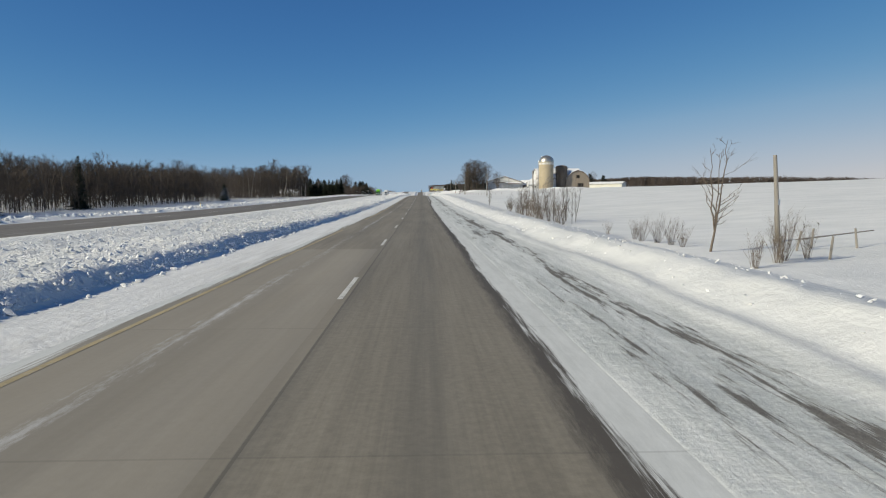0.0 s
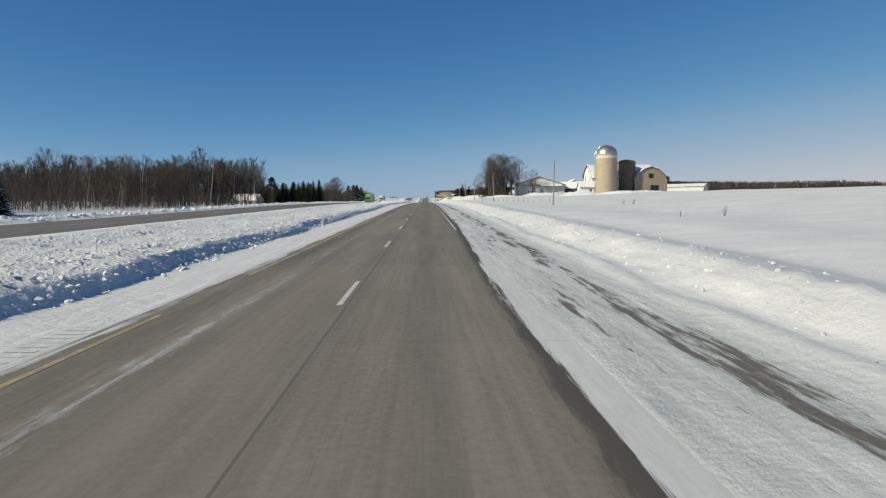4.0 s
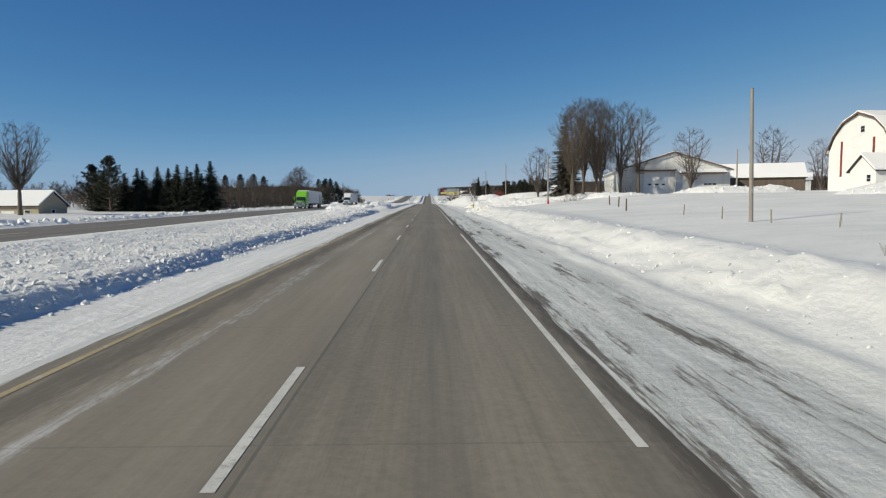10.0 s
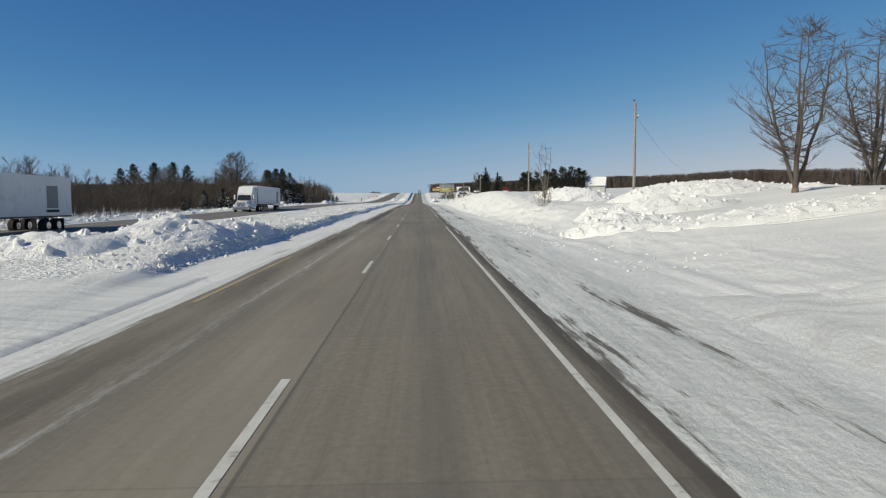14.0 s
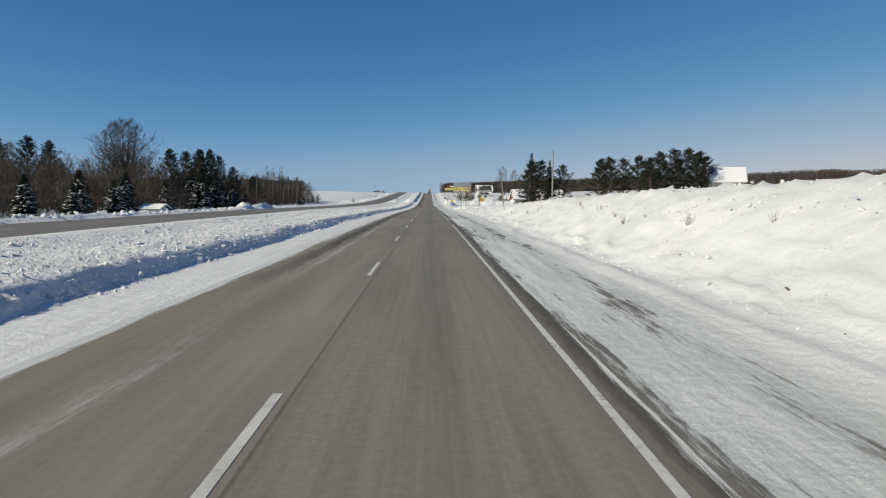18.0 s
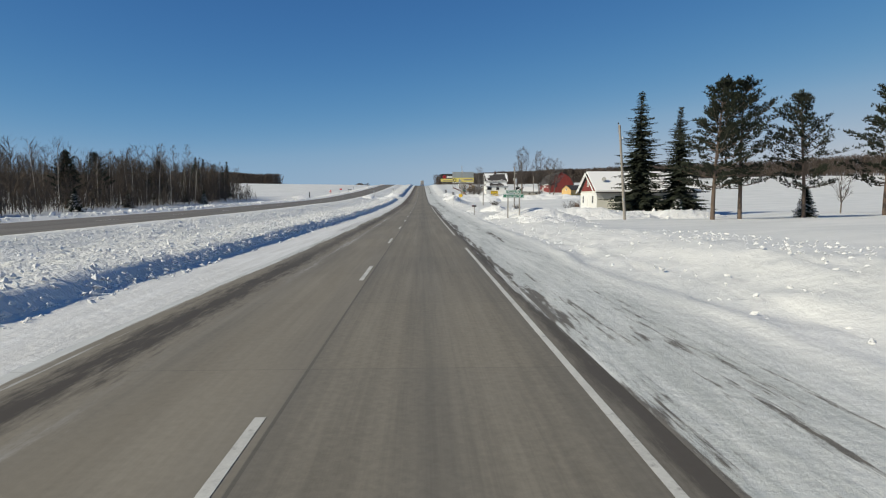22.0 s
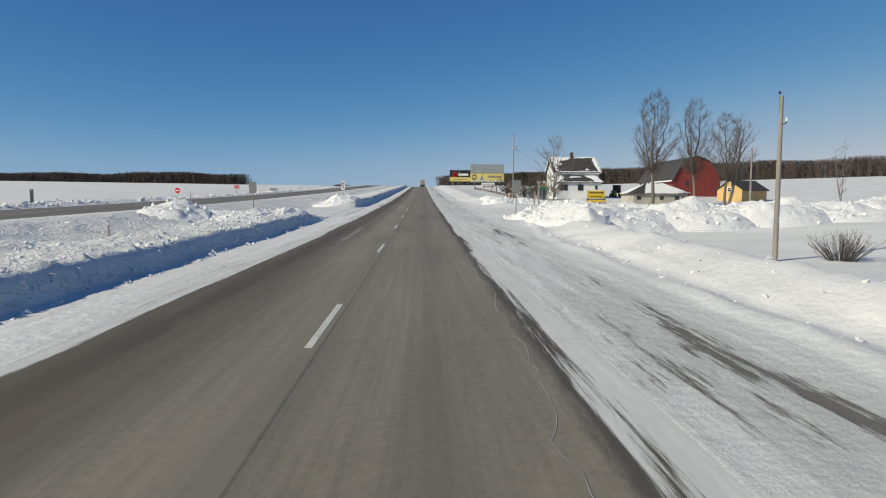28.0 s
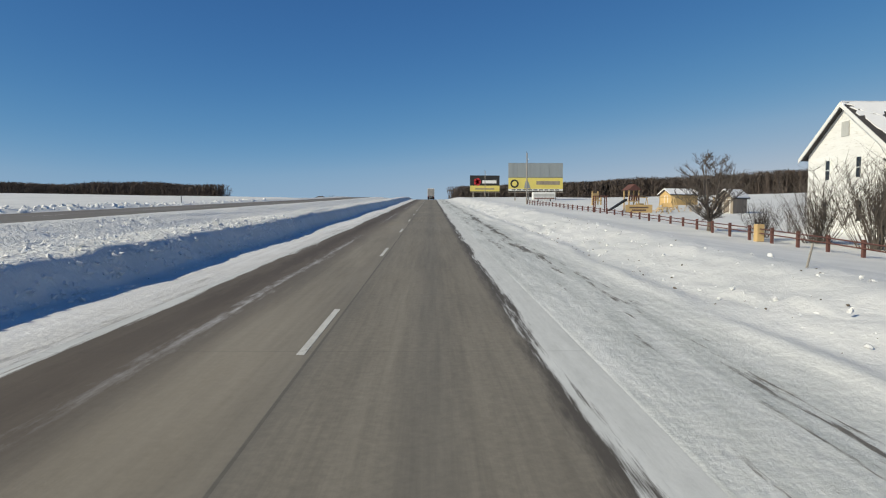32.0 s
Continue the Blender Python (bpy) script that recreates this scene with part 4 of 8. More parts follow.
def conifer(name, seed, height, radius, label, skirt=0.06, dense=1.0, droop=0.35, needle=None, snow=0, ragged=0.25):
    """A spruce or fir: trunk and whorls of drooping boughs set with sprays of needles."""
    t, c = Sprout(seed), Sprout(seed + 1)
    r = t.r
    t.stem([Vector((0, 0, -0.3)), Vector((0, 0, height * 0.5)), Vector((0, 0, height * 0.98))], [height * 0.016, height * 0.010, 0.02], 7)
    z = height * skirt
    while z < height * 0.985:
        u = (z - height * skirt) / (height * (1 - skirt))
        reach = radius * (1 - u) ** 0.85 * r.uniform(1 - ragged, 1 + ragged * 0.5) + 0.12
        nb = max(4, int(9 * dense * (1 - 0.45 * u)))
        a0 = r.uniform(0, 6.28)
        for k in range(nb):
            a = a0 + 6.283 * k / nb + r.uniform(-0.3, 0.3)
            L = reach * r.uniform(0.65, 1.15)
            o = Vector((math.cos(a), math.sin(a), 0))
            s = Vector((-math.sin(a), math.cos(a), 0))
            p0 = Vector((0, 0, z + r.uniform(-0.2, 0.2)))
            dz = droop * (1 - u) - 0.25 * u
            p1 = p0 + o * L * 0.55 - Vector((0, 0, dz * L * 0.6))
            p2 = p0 + o * L - Vector((0, 0, dz * L * 0.8 - 0.06 * L))
            c.stem([p0, p1, p2], [0.05, 0.03, 0.008], 3)
            m = max(5, int(L * 6.5 * dense))
            for e in range(m):
                w = (e + r.random()) / m
                q = p0.lerp(p1, w / 0.55) if w < 0.55 else p1.lerp(p2, (w - 0.55) / 0.45)
                sg = 1 if e % 2 else -1
                ln = (0.30 + 0.22 * L * (1 - w)) * r.uniform(0.7, 1.25)
                tip = q + (s * sg * r.uniform(0.4, 0.95) + o * r.uniform(0.3, 0.9) - Vector((0, 0, r.uniform(0.1, 0.7)))).normalized() * ln
                sd = Vector((r.uniform(-0.4, 0.4), r.uniform(-0.4, 0.4), 1)).cross(tip - q).normalized()
                c.blade(q, tip, sd, ln * r.uniform(0.2, 0.34))
        z += height * 0.022 * r.uniform(0.8, 1.25) / dense
    ob = tagged(new(name), label, "tree")
    mesh_object("trunk", t.v, t.f, PINE_BARK, ob, smooth=True)
    mesh_object("crown", c.v, c.f, needle or NEEDLE, ob)
    if snow:
        w = Sprout(seed + 5)
        for k in range(snow):
            u = w.r.random() ** 1.3 * 0.8
            a, z = w.r.uniform(0, 6.283), height * (0.06 + u * 0.9)
            rad = radius * (1 - u) ** 0.9 * w.r.uniform(0.55, 0.95)
            q = Vector((math.cos(a) * rad, math.sin(a) * rad, z - 0.18 * rad))
            o = Vector((math.cos(a), math.sin(a), -0.3))
            s = Vector((-math.sin(a), math.cos(a), 0))
            n0 = len(w.v)
            l, b = w.r.uniform(0.25, 0.6), w.r.uniform(0.12, 0.3)
            w.v += [(q - o * l)[:], (q + s * b)[:], (q + o * l)[:], (q - s * b)[:], (q + Vector((0, 0, 0.10)))[:]]
            w.f += [(n0, n0 + 1, n0 + 4), (n0 + 1, n0 + 2, n0 + 4), (n0 + 2, n0 + 3, n0 + 4), (n0 + 3, n0, n0 + 4)]
        tagged(mesh_object("bough_snow", w.v, w.f, CLOD, ob, "snow caught on the boughs"), kind="stuff")
    return ob


def pine(name, seed, height, radius, label, bare=0.3, tufts=1.0, cone=0.6, sweep=0.35):
    """A pine: bare lower trunk and whorls of boughs that sweep up and end in pads of needles, with gaps between the whorls."""
    t, c, n = Sprout(seed), Sprout(seed + 1), Sprout(seed + 2)
    r = t.r
    tp, _ = t.path(Vector((0, 0, -0.3)), Vector((0, 0, 1)), height * 0.97, 8, 0.02, 0.05)
    t.stem(tp, [height * 0.015 * (1 - 0.9 * k / 8) + 0.02 for k in range(9)], 7)
    z = height * bare
    while z < height * 0.985:
        u = (z / height - bare) / (1 - bare)
        reach_ = radius * (min(1.0, 0.5 + 2.0 * u) * (1 - u) ** cone + 0.04) * r.uniform(0.75, 1.12)
        k0 = int(min(7, z / height * 8))
        base = tp[k0].lerp(tp[k0 + 1], min(1, z / height * 8 - k0))
        a0, nb = r.uniform(0, 6.283), r.randint(5, 7)
        for k in range(nb):
            a = a0 + 6.283 * k / nb + r.uniform(-0.3, 0.3)
            L = reach_ * r.choice((0.45, 0.7, 0.9, 1.0, 1.15))
            o = Vector((math.cos(a), math.sin(a), r.uniform(-0.15, 0.15) + 0.5 * u))
            bp, bd = c.path(base + Vector((0, 0, r.uniform(-0.02, 0.02) * height)), o, L, 5, 0.06, sweep * 0.3)
            c.stem(bp, [0.055, 0.045, 0.035, 0.028, 0.02, 0.008], 4)
            for e in range(int((5 + L * 3.2) * tufts)):
                w = 0.28 + 0.72 * r.random() ** 0.7
                m = min(4, int(w * 5))
                q = bp[m].lerp(bp[m + 1], w * 5 - m) + Vector((r.gauss(0, 0.24), r.gauss(0, 0.24), r.gauss(0.10, 0.12)))
                out = (bp[m + 1] - bp[m]).normalized()
                for g in range(7):
                    d = (out * 0.7 + Vector((r.gauss(0, 0.7), r.gauss(0, 0.7), r.gauss(0.45, 0.45)))).normalized()
                    ll = r.uniform(0.22, 0.46)
                    n.blade(q, q + d * ll, d.cross(Vector((0.3, 0.5, 0.8))).normalized(), ll * 0.15)
        z += height * 0.062 * r.uniform(0.7, 1.3) * (1 - 0.45 * u)
    ob = tagged(new(name), label, "tree")
    mesh_object("trunk", t.v, t.f, PINE_BARK, ob, smooth=True)
    mesh_object("branchwork", c.v, c.f, PINE_BARK, ob)
    mesh_object("crown", n.v, n.f, PINE, ob)
    return ob


def shrub(name, seed, height, spread, stems, label, material=None, twigs=6, thick=0.008, stem=0.022):
    c = Sprout(seed)
    r = c.r
    for k in range(stems):
        a, w = r.uniform(0, 6.283), r.random()
        p = Vector((math.cos(a) * spread * 0.3 * w, math.sin(a) * spread * 0.3 * w, -0.15))
        d = Vector((math.cos(a) * w * spread / height, math.sin(a) * w * spread / height, 1))
        L = height * r.uniform(0.55, 1.05)
        pts, _ = c.path(p, d, L, 4, 0.10, 0.03)
        c.stem(pts, [stem, stem * 0.8, stem * 0.62, stem * 0.45, stem * 0.18], 3)
        for e in range(twigs):
            m = r.randint(1, 3)
            q = pts[m].lerp(pts[m + 1], r.random())
            a2 = r.uniform(0, 6.283)
            td = Vector((math.cos(a2), math.sin(a2), r.uniform(0.5, 1.4))).normalized()
            s = td.cross(Vector((0.3, 0.2, 1))).normalized()
            c.blade(q, q + td * L * r.uniform(0.12, 0.32), s, thick)
    ob = mesh_object(name, c.v, c.f, material or BRUSH)
    return tagged(ob, label, "bush")


def at(ob, x, y, turn=0.0, lift=0.0, size=1.0):
    p = spot(x, y, lift)
    ob.matrix_world = pose(p.x, p.y, p.z, 0, 0, turn) @ Matrix.Scale(size, 4)
    return ob


def again(ob, x, y, turn=0.0, size=1.0, lift=0.0, tall=1.0, label=""):
    p = spot(x, y, lift)
    o = copy_thing(ob, pose(p.x, p.y, p.z, 0, 0, turn))
    o.scale = (ob.scale[0] * size, ob.scale[0] * size, ob.scale[0] * size * tall)
    if label:
        o["label"] = label
    return o


def forest(name, seed, spots, heights, label, twig, branch=13, twigs=5, width=1.0, crown=False, low=0.30, bole=None, arch=0.62, far=False):
    """Many leafless trees joined in one mesh: trunks, rising branches and fine twigs, with rounded tops."""
    r = np.random.RandomState(seed)
    kinds = []
    for k in range(6):
        s = Sprout(seed + k)
        q = s.r
        pts, _ = s.path(Vector((0, 0, -0.02)), Vector((q.gauss(0, 0.03), q.gauss(0, 0.03), 1)), 1.0, 5, 0.045, 0.06)
        if far:
            s.blade(pts[0], pts[-1], Vector((math.cos(k), math.sin(k), 0)), 0.012)
        else:
            s.stem(pts, [0.0068, 0.0058, 0.0048, 0.0038, 0.0026, 0.001], 4)
        stem_faces = len(s.f)
        lift = q.uniform(-0.08, 0.10)
        for b in range(branch):
            u = (low + lift) + (0.96 - low - lift) * (b + q.random()) / branch
            m = min(4, int(u * 5))
            p = pts[m].lerp(pts[m + 1], u * 5 - m)
            a = q.uniform(0, 6.283)
            spread = q.uniform(0.55, 1.15) if not crown else q.uniform(0.6, 1.0)
            d = Vector((math.cos(a) * spread, math.sin(a) * spread, 1.0)).normalized()
            v = max(0.0, (1.0 - u) / (1.0 - low))
            L = (0.10 + 0.27 * v ** arch) * q.uniform(0.7, 1.15)
            L = min(L, (1.02 - u) / d.z)
            sd = d.cross(Vector((0.2, 0.3, 1))).normalized()
            s.blade(p, p + d * L, sd, 0.0030 * width)
            for e in range(twigs):
                w = q.uniform(0.2, 0.95)
                a2 = q.uniform(0, 6.283)
                d2 = (d + Vector((math.cos(a2), math.sin(a2), 0.25)) * 0.8).normalized()
                p2 = p + d * L * w
                s.blade(p2, p2 + d2 * (0.03 + L * q.uniform(0.22, 0.5)), d2.cross(Vector((0.4, 0.2, 1))).normalized(), 0.0017 * width)
        kinds.append((np.array(s.v), [tuple(q) for q in s.f], stem_faces))
    V, F, M, n = [], [], [], 0
    z = ground_z(spots[:, 0], spots[:, 1], False)
    pick = r.randint(0, 6, len(spots))
    ang = r.uniform(0, 6.283, len(spots))
    for (x, yy), zz, h, k, a in zip(spots, z, heights, pick, ang):
        v, f, stem_faces = kinds[k]
        ca, sa = math.cos(a), math.sin(a)
        w = h * r.uniform(0.8, 1.25)
        V.append(np.stack([x + (v[:, 0] * ca - v[:, 1] * sa) * w, yy + (v[:, 0] * sa + v[:, 1] * ca) * w, zz + v[:, 2] * h], 1))
        F.extend([tuple(i + n for i in q) for q in f])
        M.append((np.arange(len(f)) < stem_faces).astype(np.int32))
        n += len(v)
    ob = mesh_object(name, np.concatenate(V), F, twig)
    ob.data.materials.append(bole or WOOD_BOLE)
    ob.data.polygons.foreach_set("material_index", np.concatenate(M))
    return tagged(ob, label, "woodland", kind="stuff")


# ---- scored rumble strip on the inner shoulder, and the ploughed drives ----
# flat quads: the shade of the grooves is put into the packed snow's colour
GROOVE = worn("packed_snow_groove_shade", (0.78, 0.785, 0.785), 0.9, spread=0.2, scale=3, bump=0.2)
rv, rf_ = [], []
for k in range(2800):
    y = 20 + k * 0.31
    keep = math.sin(y * 0.021) + 0.7 * math.sin(y * 0.067 + 1.3)
    if keep < 0.7 or 365 < y < 402 or 800 < y < 842:
        continue
    x0, x1 = -6.42 + 0.05 * math.sin(y), -5.98 + 0.05 * math.sin(y * 0.7)
    zz = float(road_z(np.array([y]))[0])
    n0 = len(rv)
    rv += [(x0, y, zz + 0.008), (x1, y, zz + 0.008), (x1, y + 0.09, zz + 0.008), (x0, y + 0.09, zz + 0.008)]
    rf_.append((n0, n0 + 1, n0 + 2, n0 + 3))
tagged(mesh_object("rumble_strip", rv, rf_, GROOVE), "row of flat strips coloured as packed snow in shaded grooves on the shoulder", "road marking", kind="stuff")

def packed_material():
    """Packed snow of drives and crossings: grey, with bending wheel marks and sandy scrapes."""
    m, n, l, b = nodes("ploughed_drive_snow", 0.8)
    v = where(n, l, 1, 1, 0)
    bend = n.new("ShaderNodeTexNoise")
    bend.inputs["Scale"].default_value = 0.07
    bend.inputs["Detail"].default_value = 1.0
    l.new(v, bend.inputs["Vector"])
    off = n.new("ShaderNodeVectorMath")
    off.operation = "MULTIPLY_ADD"
    off.inputs[1].default_value = (14, 14, 0)
    l.new(bend.outputs["Color"], off.inputs[0])
    l.new(v, off.inputs[2])
    long = n.new("ShaderNodeVectorMath")
    long.operation = "MULTIPLY"
    long.inputs[1].default_value = (0.10, 1.5, 1)
    l.new(off.outputs[0], long.inputs[0])
    marks = grain(n, l, long.outputs[0], 1.6, 8.0, 0.72)
    blot = grain(n, l, v, 0.35, 6.0, 0.6)
    fine = grain(n, l, v, 5.0, 8.0, 0.7)
    col = ramp(n, l, blot, [(0.35, (0.66, 0.67, 0.66)), (0.65, (0.80, 0.81, 0.80))])
    col = mix(n, l, ramp(n, l, marks, [(0.50, (0, 0, 0)), (0.66, (0.8, 0.8, 0.8))]), col, (0.52, 0.51, 0.49))
    col = mix(n, l, ramp(n, l, math_node(n, l, "MULTIPLY", marks, blot), [(0.33, (0, 0, 0)), (0.42, (0.6, 0.6, 0.6))]), col, (0.40, 0.37, 0.33))
    l.new(col, b.inputs["Base Color"])
    relief(n, l, b, math_node(n, l, "ADD", fine, marks), 0.5, 0.06)
    return m


PLOUGHED = packed_material()


def drive(x0, x1, y0, y1, half0, half1, label):
    """A scraped drive that leaves the shoulder."""
    n = 60
    v = []
    for k in range(n + 1):
        u = k / n
        x, yc, h = x0 + (x1 - x0) * u, y0 + (y1 - y0) * u, half0 + (half1 - half0) * min(1.0, u * 2.5)
        for e in np.linspace(-1, 1, 15):
            yy = yc + e * h * (1 + 0.08 * math.sin(9 * u + e) + 0.03 * math.sin(37 * u + 2 * e))
            v.append((x, yy, float(ground_z(np.array([x]), np.array([yy]))[0]) + (-0.08 if abs(e) > 0.99 or k in (0, n) else 0.04)))
    return tagged(mesh_object("driveway", np.array(v), grid_faces(n + 1, 15), PLOUGHED, smooth=True), label, "driveway", kind="structure")


drive(5.2, 60, 669.5, 674, 5.0, 2.6, "scraped snowy drive that leads to the house")
drive(5.2, 70, 384, 398, 6.0, 2.6, "scraped snowy drive that leads to the farm")
drive(5.4, 90, 819, 820, 9.0, 5.0, "scraped snowy side road at the crossing")
drive(-7.0, -20.6, 819, 819, 12.0, 11.0, "packed snow of the median crossing with tyre tracks")
drive(-6.3, -20.6, 384.5, 384.5, 10.5, 10.0, "packed snow of the first median crossing")

# ---- woods and single trees on the far side ----
rs = np.random.RandomState(3)
DARK_TWIG = worn("dark_wood_twigs", (0.094, 0.074, 0.060), 0.95, spread=0.3, scale=1.0, bump=0.0)


FAR_TWIG = worn("far_wood_twigs", (0.108, 0.085, 0.074), 0.95, spread=0.25, scale=0.3, bump=0.0)


def scatter(n, x0, x1, y0, y1, power=1.0):
    u = rs.rand(n) ** power
    return np.stack([x0 + (x1 - x0) * u, rs.uniform(y0, y1, n)], 1)


def rising(s, low, high):
    return rs.uniform(low, high, len(s))


def belt(n, line, wide):
    """Spots scattered along a line on the plan."""
    line = np.array(line, dtype=float)
    u = rs.uniform(0, len(line) - 1, n)
    k = np.minimum(u.astype(int), len(line) - 2)
    p = line[k] + (line[k + 1] - line[k]) * (u - k)[:, None]
    return p + rs.uniform(-wide, wide, (n, 2))


def reach(s, low, high):
    """Heights that bring the crowns up to one even skyline."""
    k = 0.5 + 0.34 * noise2(s[:, 0] / 44, s[:, 1] / 44, 340) + 0.12 * noise2(s[:, 0] / 11, s[:, 1] / 11, 341) + rs.uniform(-0.12, 0.12, len(s))
    return low + (high - low) * k - ground_z(s[:, 0], s[:, 1], False)


def rolling(s, low, high, size=9.0, seed=0):
    """Heights that rise and fall along the wood, with a little chance."""
    k = 0.5 + 0.42 * noise2(s[:, 0] / size, s[:, 1] / size, 300 + seed) + 0.30 * noise2(s[:, 1] / (3.1 * size), s[:, 0] * 0, 320 + seed)
    h = low + (high - low) * np.clip(k + rs.uniform(-0.22, 0.22, len(s)), 0.0, 1.15)
    return h * np.where(rs.rand(len(s)) < 0.58, rs.uniform(0.55, 0.85, len(s)), rs.uniform(0.92, 1.12, len(s)))


s = np.concatenate([scatter(900, -64, -118, -60, 300, 1.1), scatter(500, -62, -100, -60, 200, 1.1), scatter(210, -60, -120, 290, 352, 1.1), scatter(170, -61, -100, 235, 335, 1.1)])
s = s[s[:, 1] < 216 - 2.0 * s[:, 0]]
forest("bare_woods", 100, s, rolling(s, 6.6, 10.6) * np.interp(s[:, 1], [0, 170, 260, 310], [1.02, 0.98, 1.12, 1.5]), "dense leafless brown hardwood forest edge", DARK_TWIG, branch=28, twigs=9, width=1.6)
s = np.concatenate([scatter(850, -70, -125, -60, 300), scatter(650, -63, -80, -60, 200)])
s = s[s[:, 1] < 195 - 2.0 * s[:, 0]]
forest("bare_woods", 105, s, rising(s, 7.6, 9.9), "crowded back rows of the leafless brown forest", DARK_TWIG, branch=17, twigs=6, width=2.0, low=0.12)
s = scatter(800, -72, -125, 436, 800)
forest("bare_woods", 145, s, rising(s, 4.6, 7.4), "crowded back rows of the leafless wood", DARK_TWIG, branch=17, twigs=6, width=2.0, low=0.10)
s = scatter(1500, -61, -86, -40, 350, 1.2)
s = s[s[:, 1] < 203 - 2.0 * s[:, 0]]
forest("young_woods", 110, s, rising(s, 1.6, 5.0), "thicket of bare saplings before the woods", DARK_TWIG, branch=12, twigs=5, width=3.0, low=0.08, crown=True)
s = np.concatenate([scatter(14, -63, -85, 230, 290), scatter(46, -58, -80, 290, 352)])
s = s[s[:, 1] < 216 - 2.0 * s[:, 0]]
forest("birches", 120, s, rising(s, 9.5, 14.5), "slim pale birches and aspens at the wood's edge", TWIG, branch=22, twigs=8, width=1.0, low=0.45, bole=BIRCH)
s = scatter(640, -58, -110, 436, 600, 1.2)
forest("bare_woods", 130, s, rolling(s, 5.2, 8.8, seed=3), "leafless brown woods past the spruces", DARK_TWIG, branch=26, twigs=8, width=1.5, low=0.2)
s = np.concatenate([scatter(1800, -53, -68, 438, 795), scatter(900, -54, -76, 436, 610)])
forest("young_woods", 135, s, rising(s, 1.8, 5.2), "low thicket along the edge of the wood", DARK_TWIG, branch=12, twigs=4, width=4.4, low=0.05, crown=True)
s = scatter(1050, -57, -112, 600, 800, 1.2)
forest("bare_woods", 140, s, rolling(s, 7.0, 11.0, seed=5), "dense leafless wood with a sharp end at the field", DARK_TWIG, branch=24, twigs=8, width=1.5, low=0.22)
s = scatter(44, -55, -70, 690, 785)
forest("birches", 150, s, rising(s, 8.5, 11.5), "pale slim birches standing before the wood", TWIG, branch=18, twigs=7, width=1.0, low=0.45, bole=BIRCH)
s = belt(2800, [(-200, 1446), (-330, 1460), (-470, 1455), (-640, 1470)], 14)
forest("far_woods", 160, s, reach(s, 41.0, 46.0), "far leafless wood across the snowy field", FAR_TWIG, branch=11, twigs=4, width=5.0, low=0.10, crown=True, bole=FAR_TWIG, far=True)
s = np.concatenate([scatter(800, -105, -230, 370, 480), scatter(300, -130, -330, 480, 820)])
forest("far_woods", 165, s, rising(s, 5.2, 8.0), "leafless woods behind the cottage", FAR_TWIG, branch=13, twigs=5, width=3.6, low=0.04, crown=True)
s = belt(7600, [(30, 1470), (120, 1450), (210, 1400), (300, 1262), (400, 1080), (500, 870), (600, 700), (720, 560)], 16)
forest("far_woods", 170, s, reach(s, 44.0, 49.0) - np.interp(s[:, 0], [30, 120, 210, 400, 470, 600, 720], [4, 1, 0, 0.5, 8, 19, 22]), "long dark line of leafless woods on the ridge behind the farms", FAR_TWIG, branch=11, twigs=4, width=4.6, low=0.10, crown=True, bole=FAR_TWIG, far=True)
s = belt(60, [(-205, 1490), (-190, 1500)], 8)
forest("far_grove", 180, s, rising(s, 7, 10), "small far grove beyond the field", TWIG, branch=14, twigs=5, width=4.0, low=0.12, crown=True)

spruce = at(conifer("spruce", 200, 12.8, 4.3, "dark green spruce in a close planted row", dense=1.3, ragged=0.42), -54.2, 425.6)
row = [(-56.8, 423.8, 0.93), (-59.4, 424.2, 0.88), (-62, 424.9, 0.92), (-64.5, 425.6, 0.85), (-67.6, 426.6, 0.88), (-70.5, 425, 0.8), (-72.8, 427, 0.85), (-75, 425, 0.74), (-58, 430, 0.75), (-61, 431, 0.8), (-66, 433, 0.75), (-70, 434, 0.7), (-80, 425, 0.8), (-83.5, 428, 0.7)]
for k, (x, y, q) in enumerate(row):
    tagged(again(spruce, x, y, 53 * k, q), group="planted spruce row")
bushy = at(pine("white_pine", 205, 13.6, 6.6, "broad dark white pine beside the cottage", bare=0.05, tufts=1.9, cone=0.8), -76.6, 421)
again(bushy, -82, 424, 80, 0.85)
at(bare_tree("elm_tree", 213, 16.4, 5.6, "tall vase-shaped bare elm beside the white cottage", low=0.34, stems=6, fork=0.26, trunk_r=0.36, boughs=120, upright=1.5, egg=0.82, twig=TWIG, fine=0.016), -74.0, 383.5)
big = at(bare_tree("oak_tree", 215, 22, 10.0, "great round-crowned bare tree over the wood", low=0.30, stems=7, fork=0.22, trunk_r=0.55, boughs=210, sprays=9, twigs=7, upright=0.9, egg=0.64, fine=0.02), -77.6, 645.5)
again(big, -88, 664, 140, 0.78)
again(big, -104, 640, 40, 0.7)
wp = at(pine("white_pine", 220, 16.5, 5.4, "tall dark pine above the bare wood", bare=0.10, tufts=1.8, cone=0.75, sweep=0.5), -61.6, 662)
for k, (x, y, q) in enumerate([(-60.5, 632, 0.84), (-65.1, 661.6, 0.97), (-57.5, 655, 0.85), (-58.5, 645, 0.8), (-68.5, 664, 0.95), (-124, 654.7, 1.05), (-115.2, 652.9, 1.08), (-107, 652.4, 1.1), (-99.7, 651, 1.02), (-58, 672, 0.72), (-132, 660, 0.95), (-61, 700, 0.6), (-60, 735, 0.6), (-62, 765, 0.62), (-63, 715, 0.64)]):
    again(wp, x, y, 71 * k, q * 1.22, tall=0.84)
fir = at(conifer("balsam_fir", 225, 6.0, 2.3, "small dark fir with snow on its boughs", dense=1.25, snow=130), -54.5, 596)
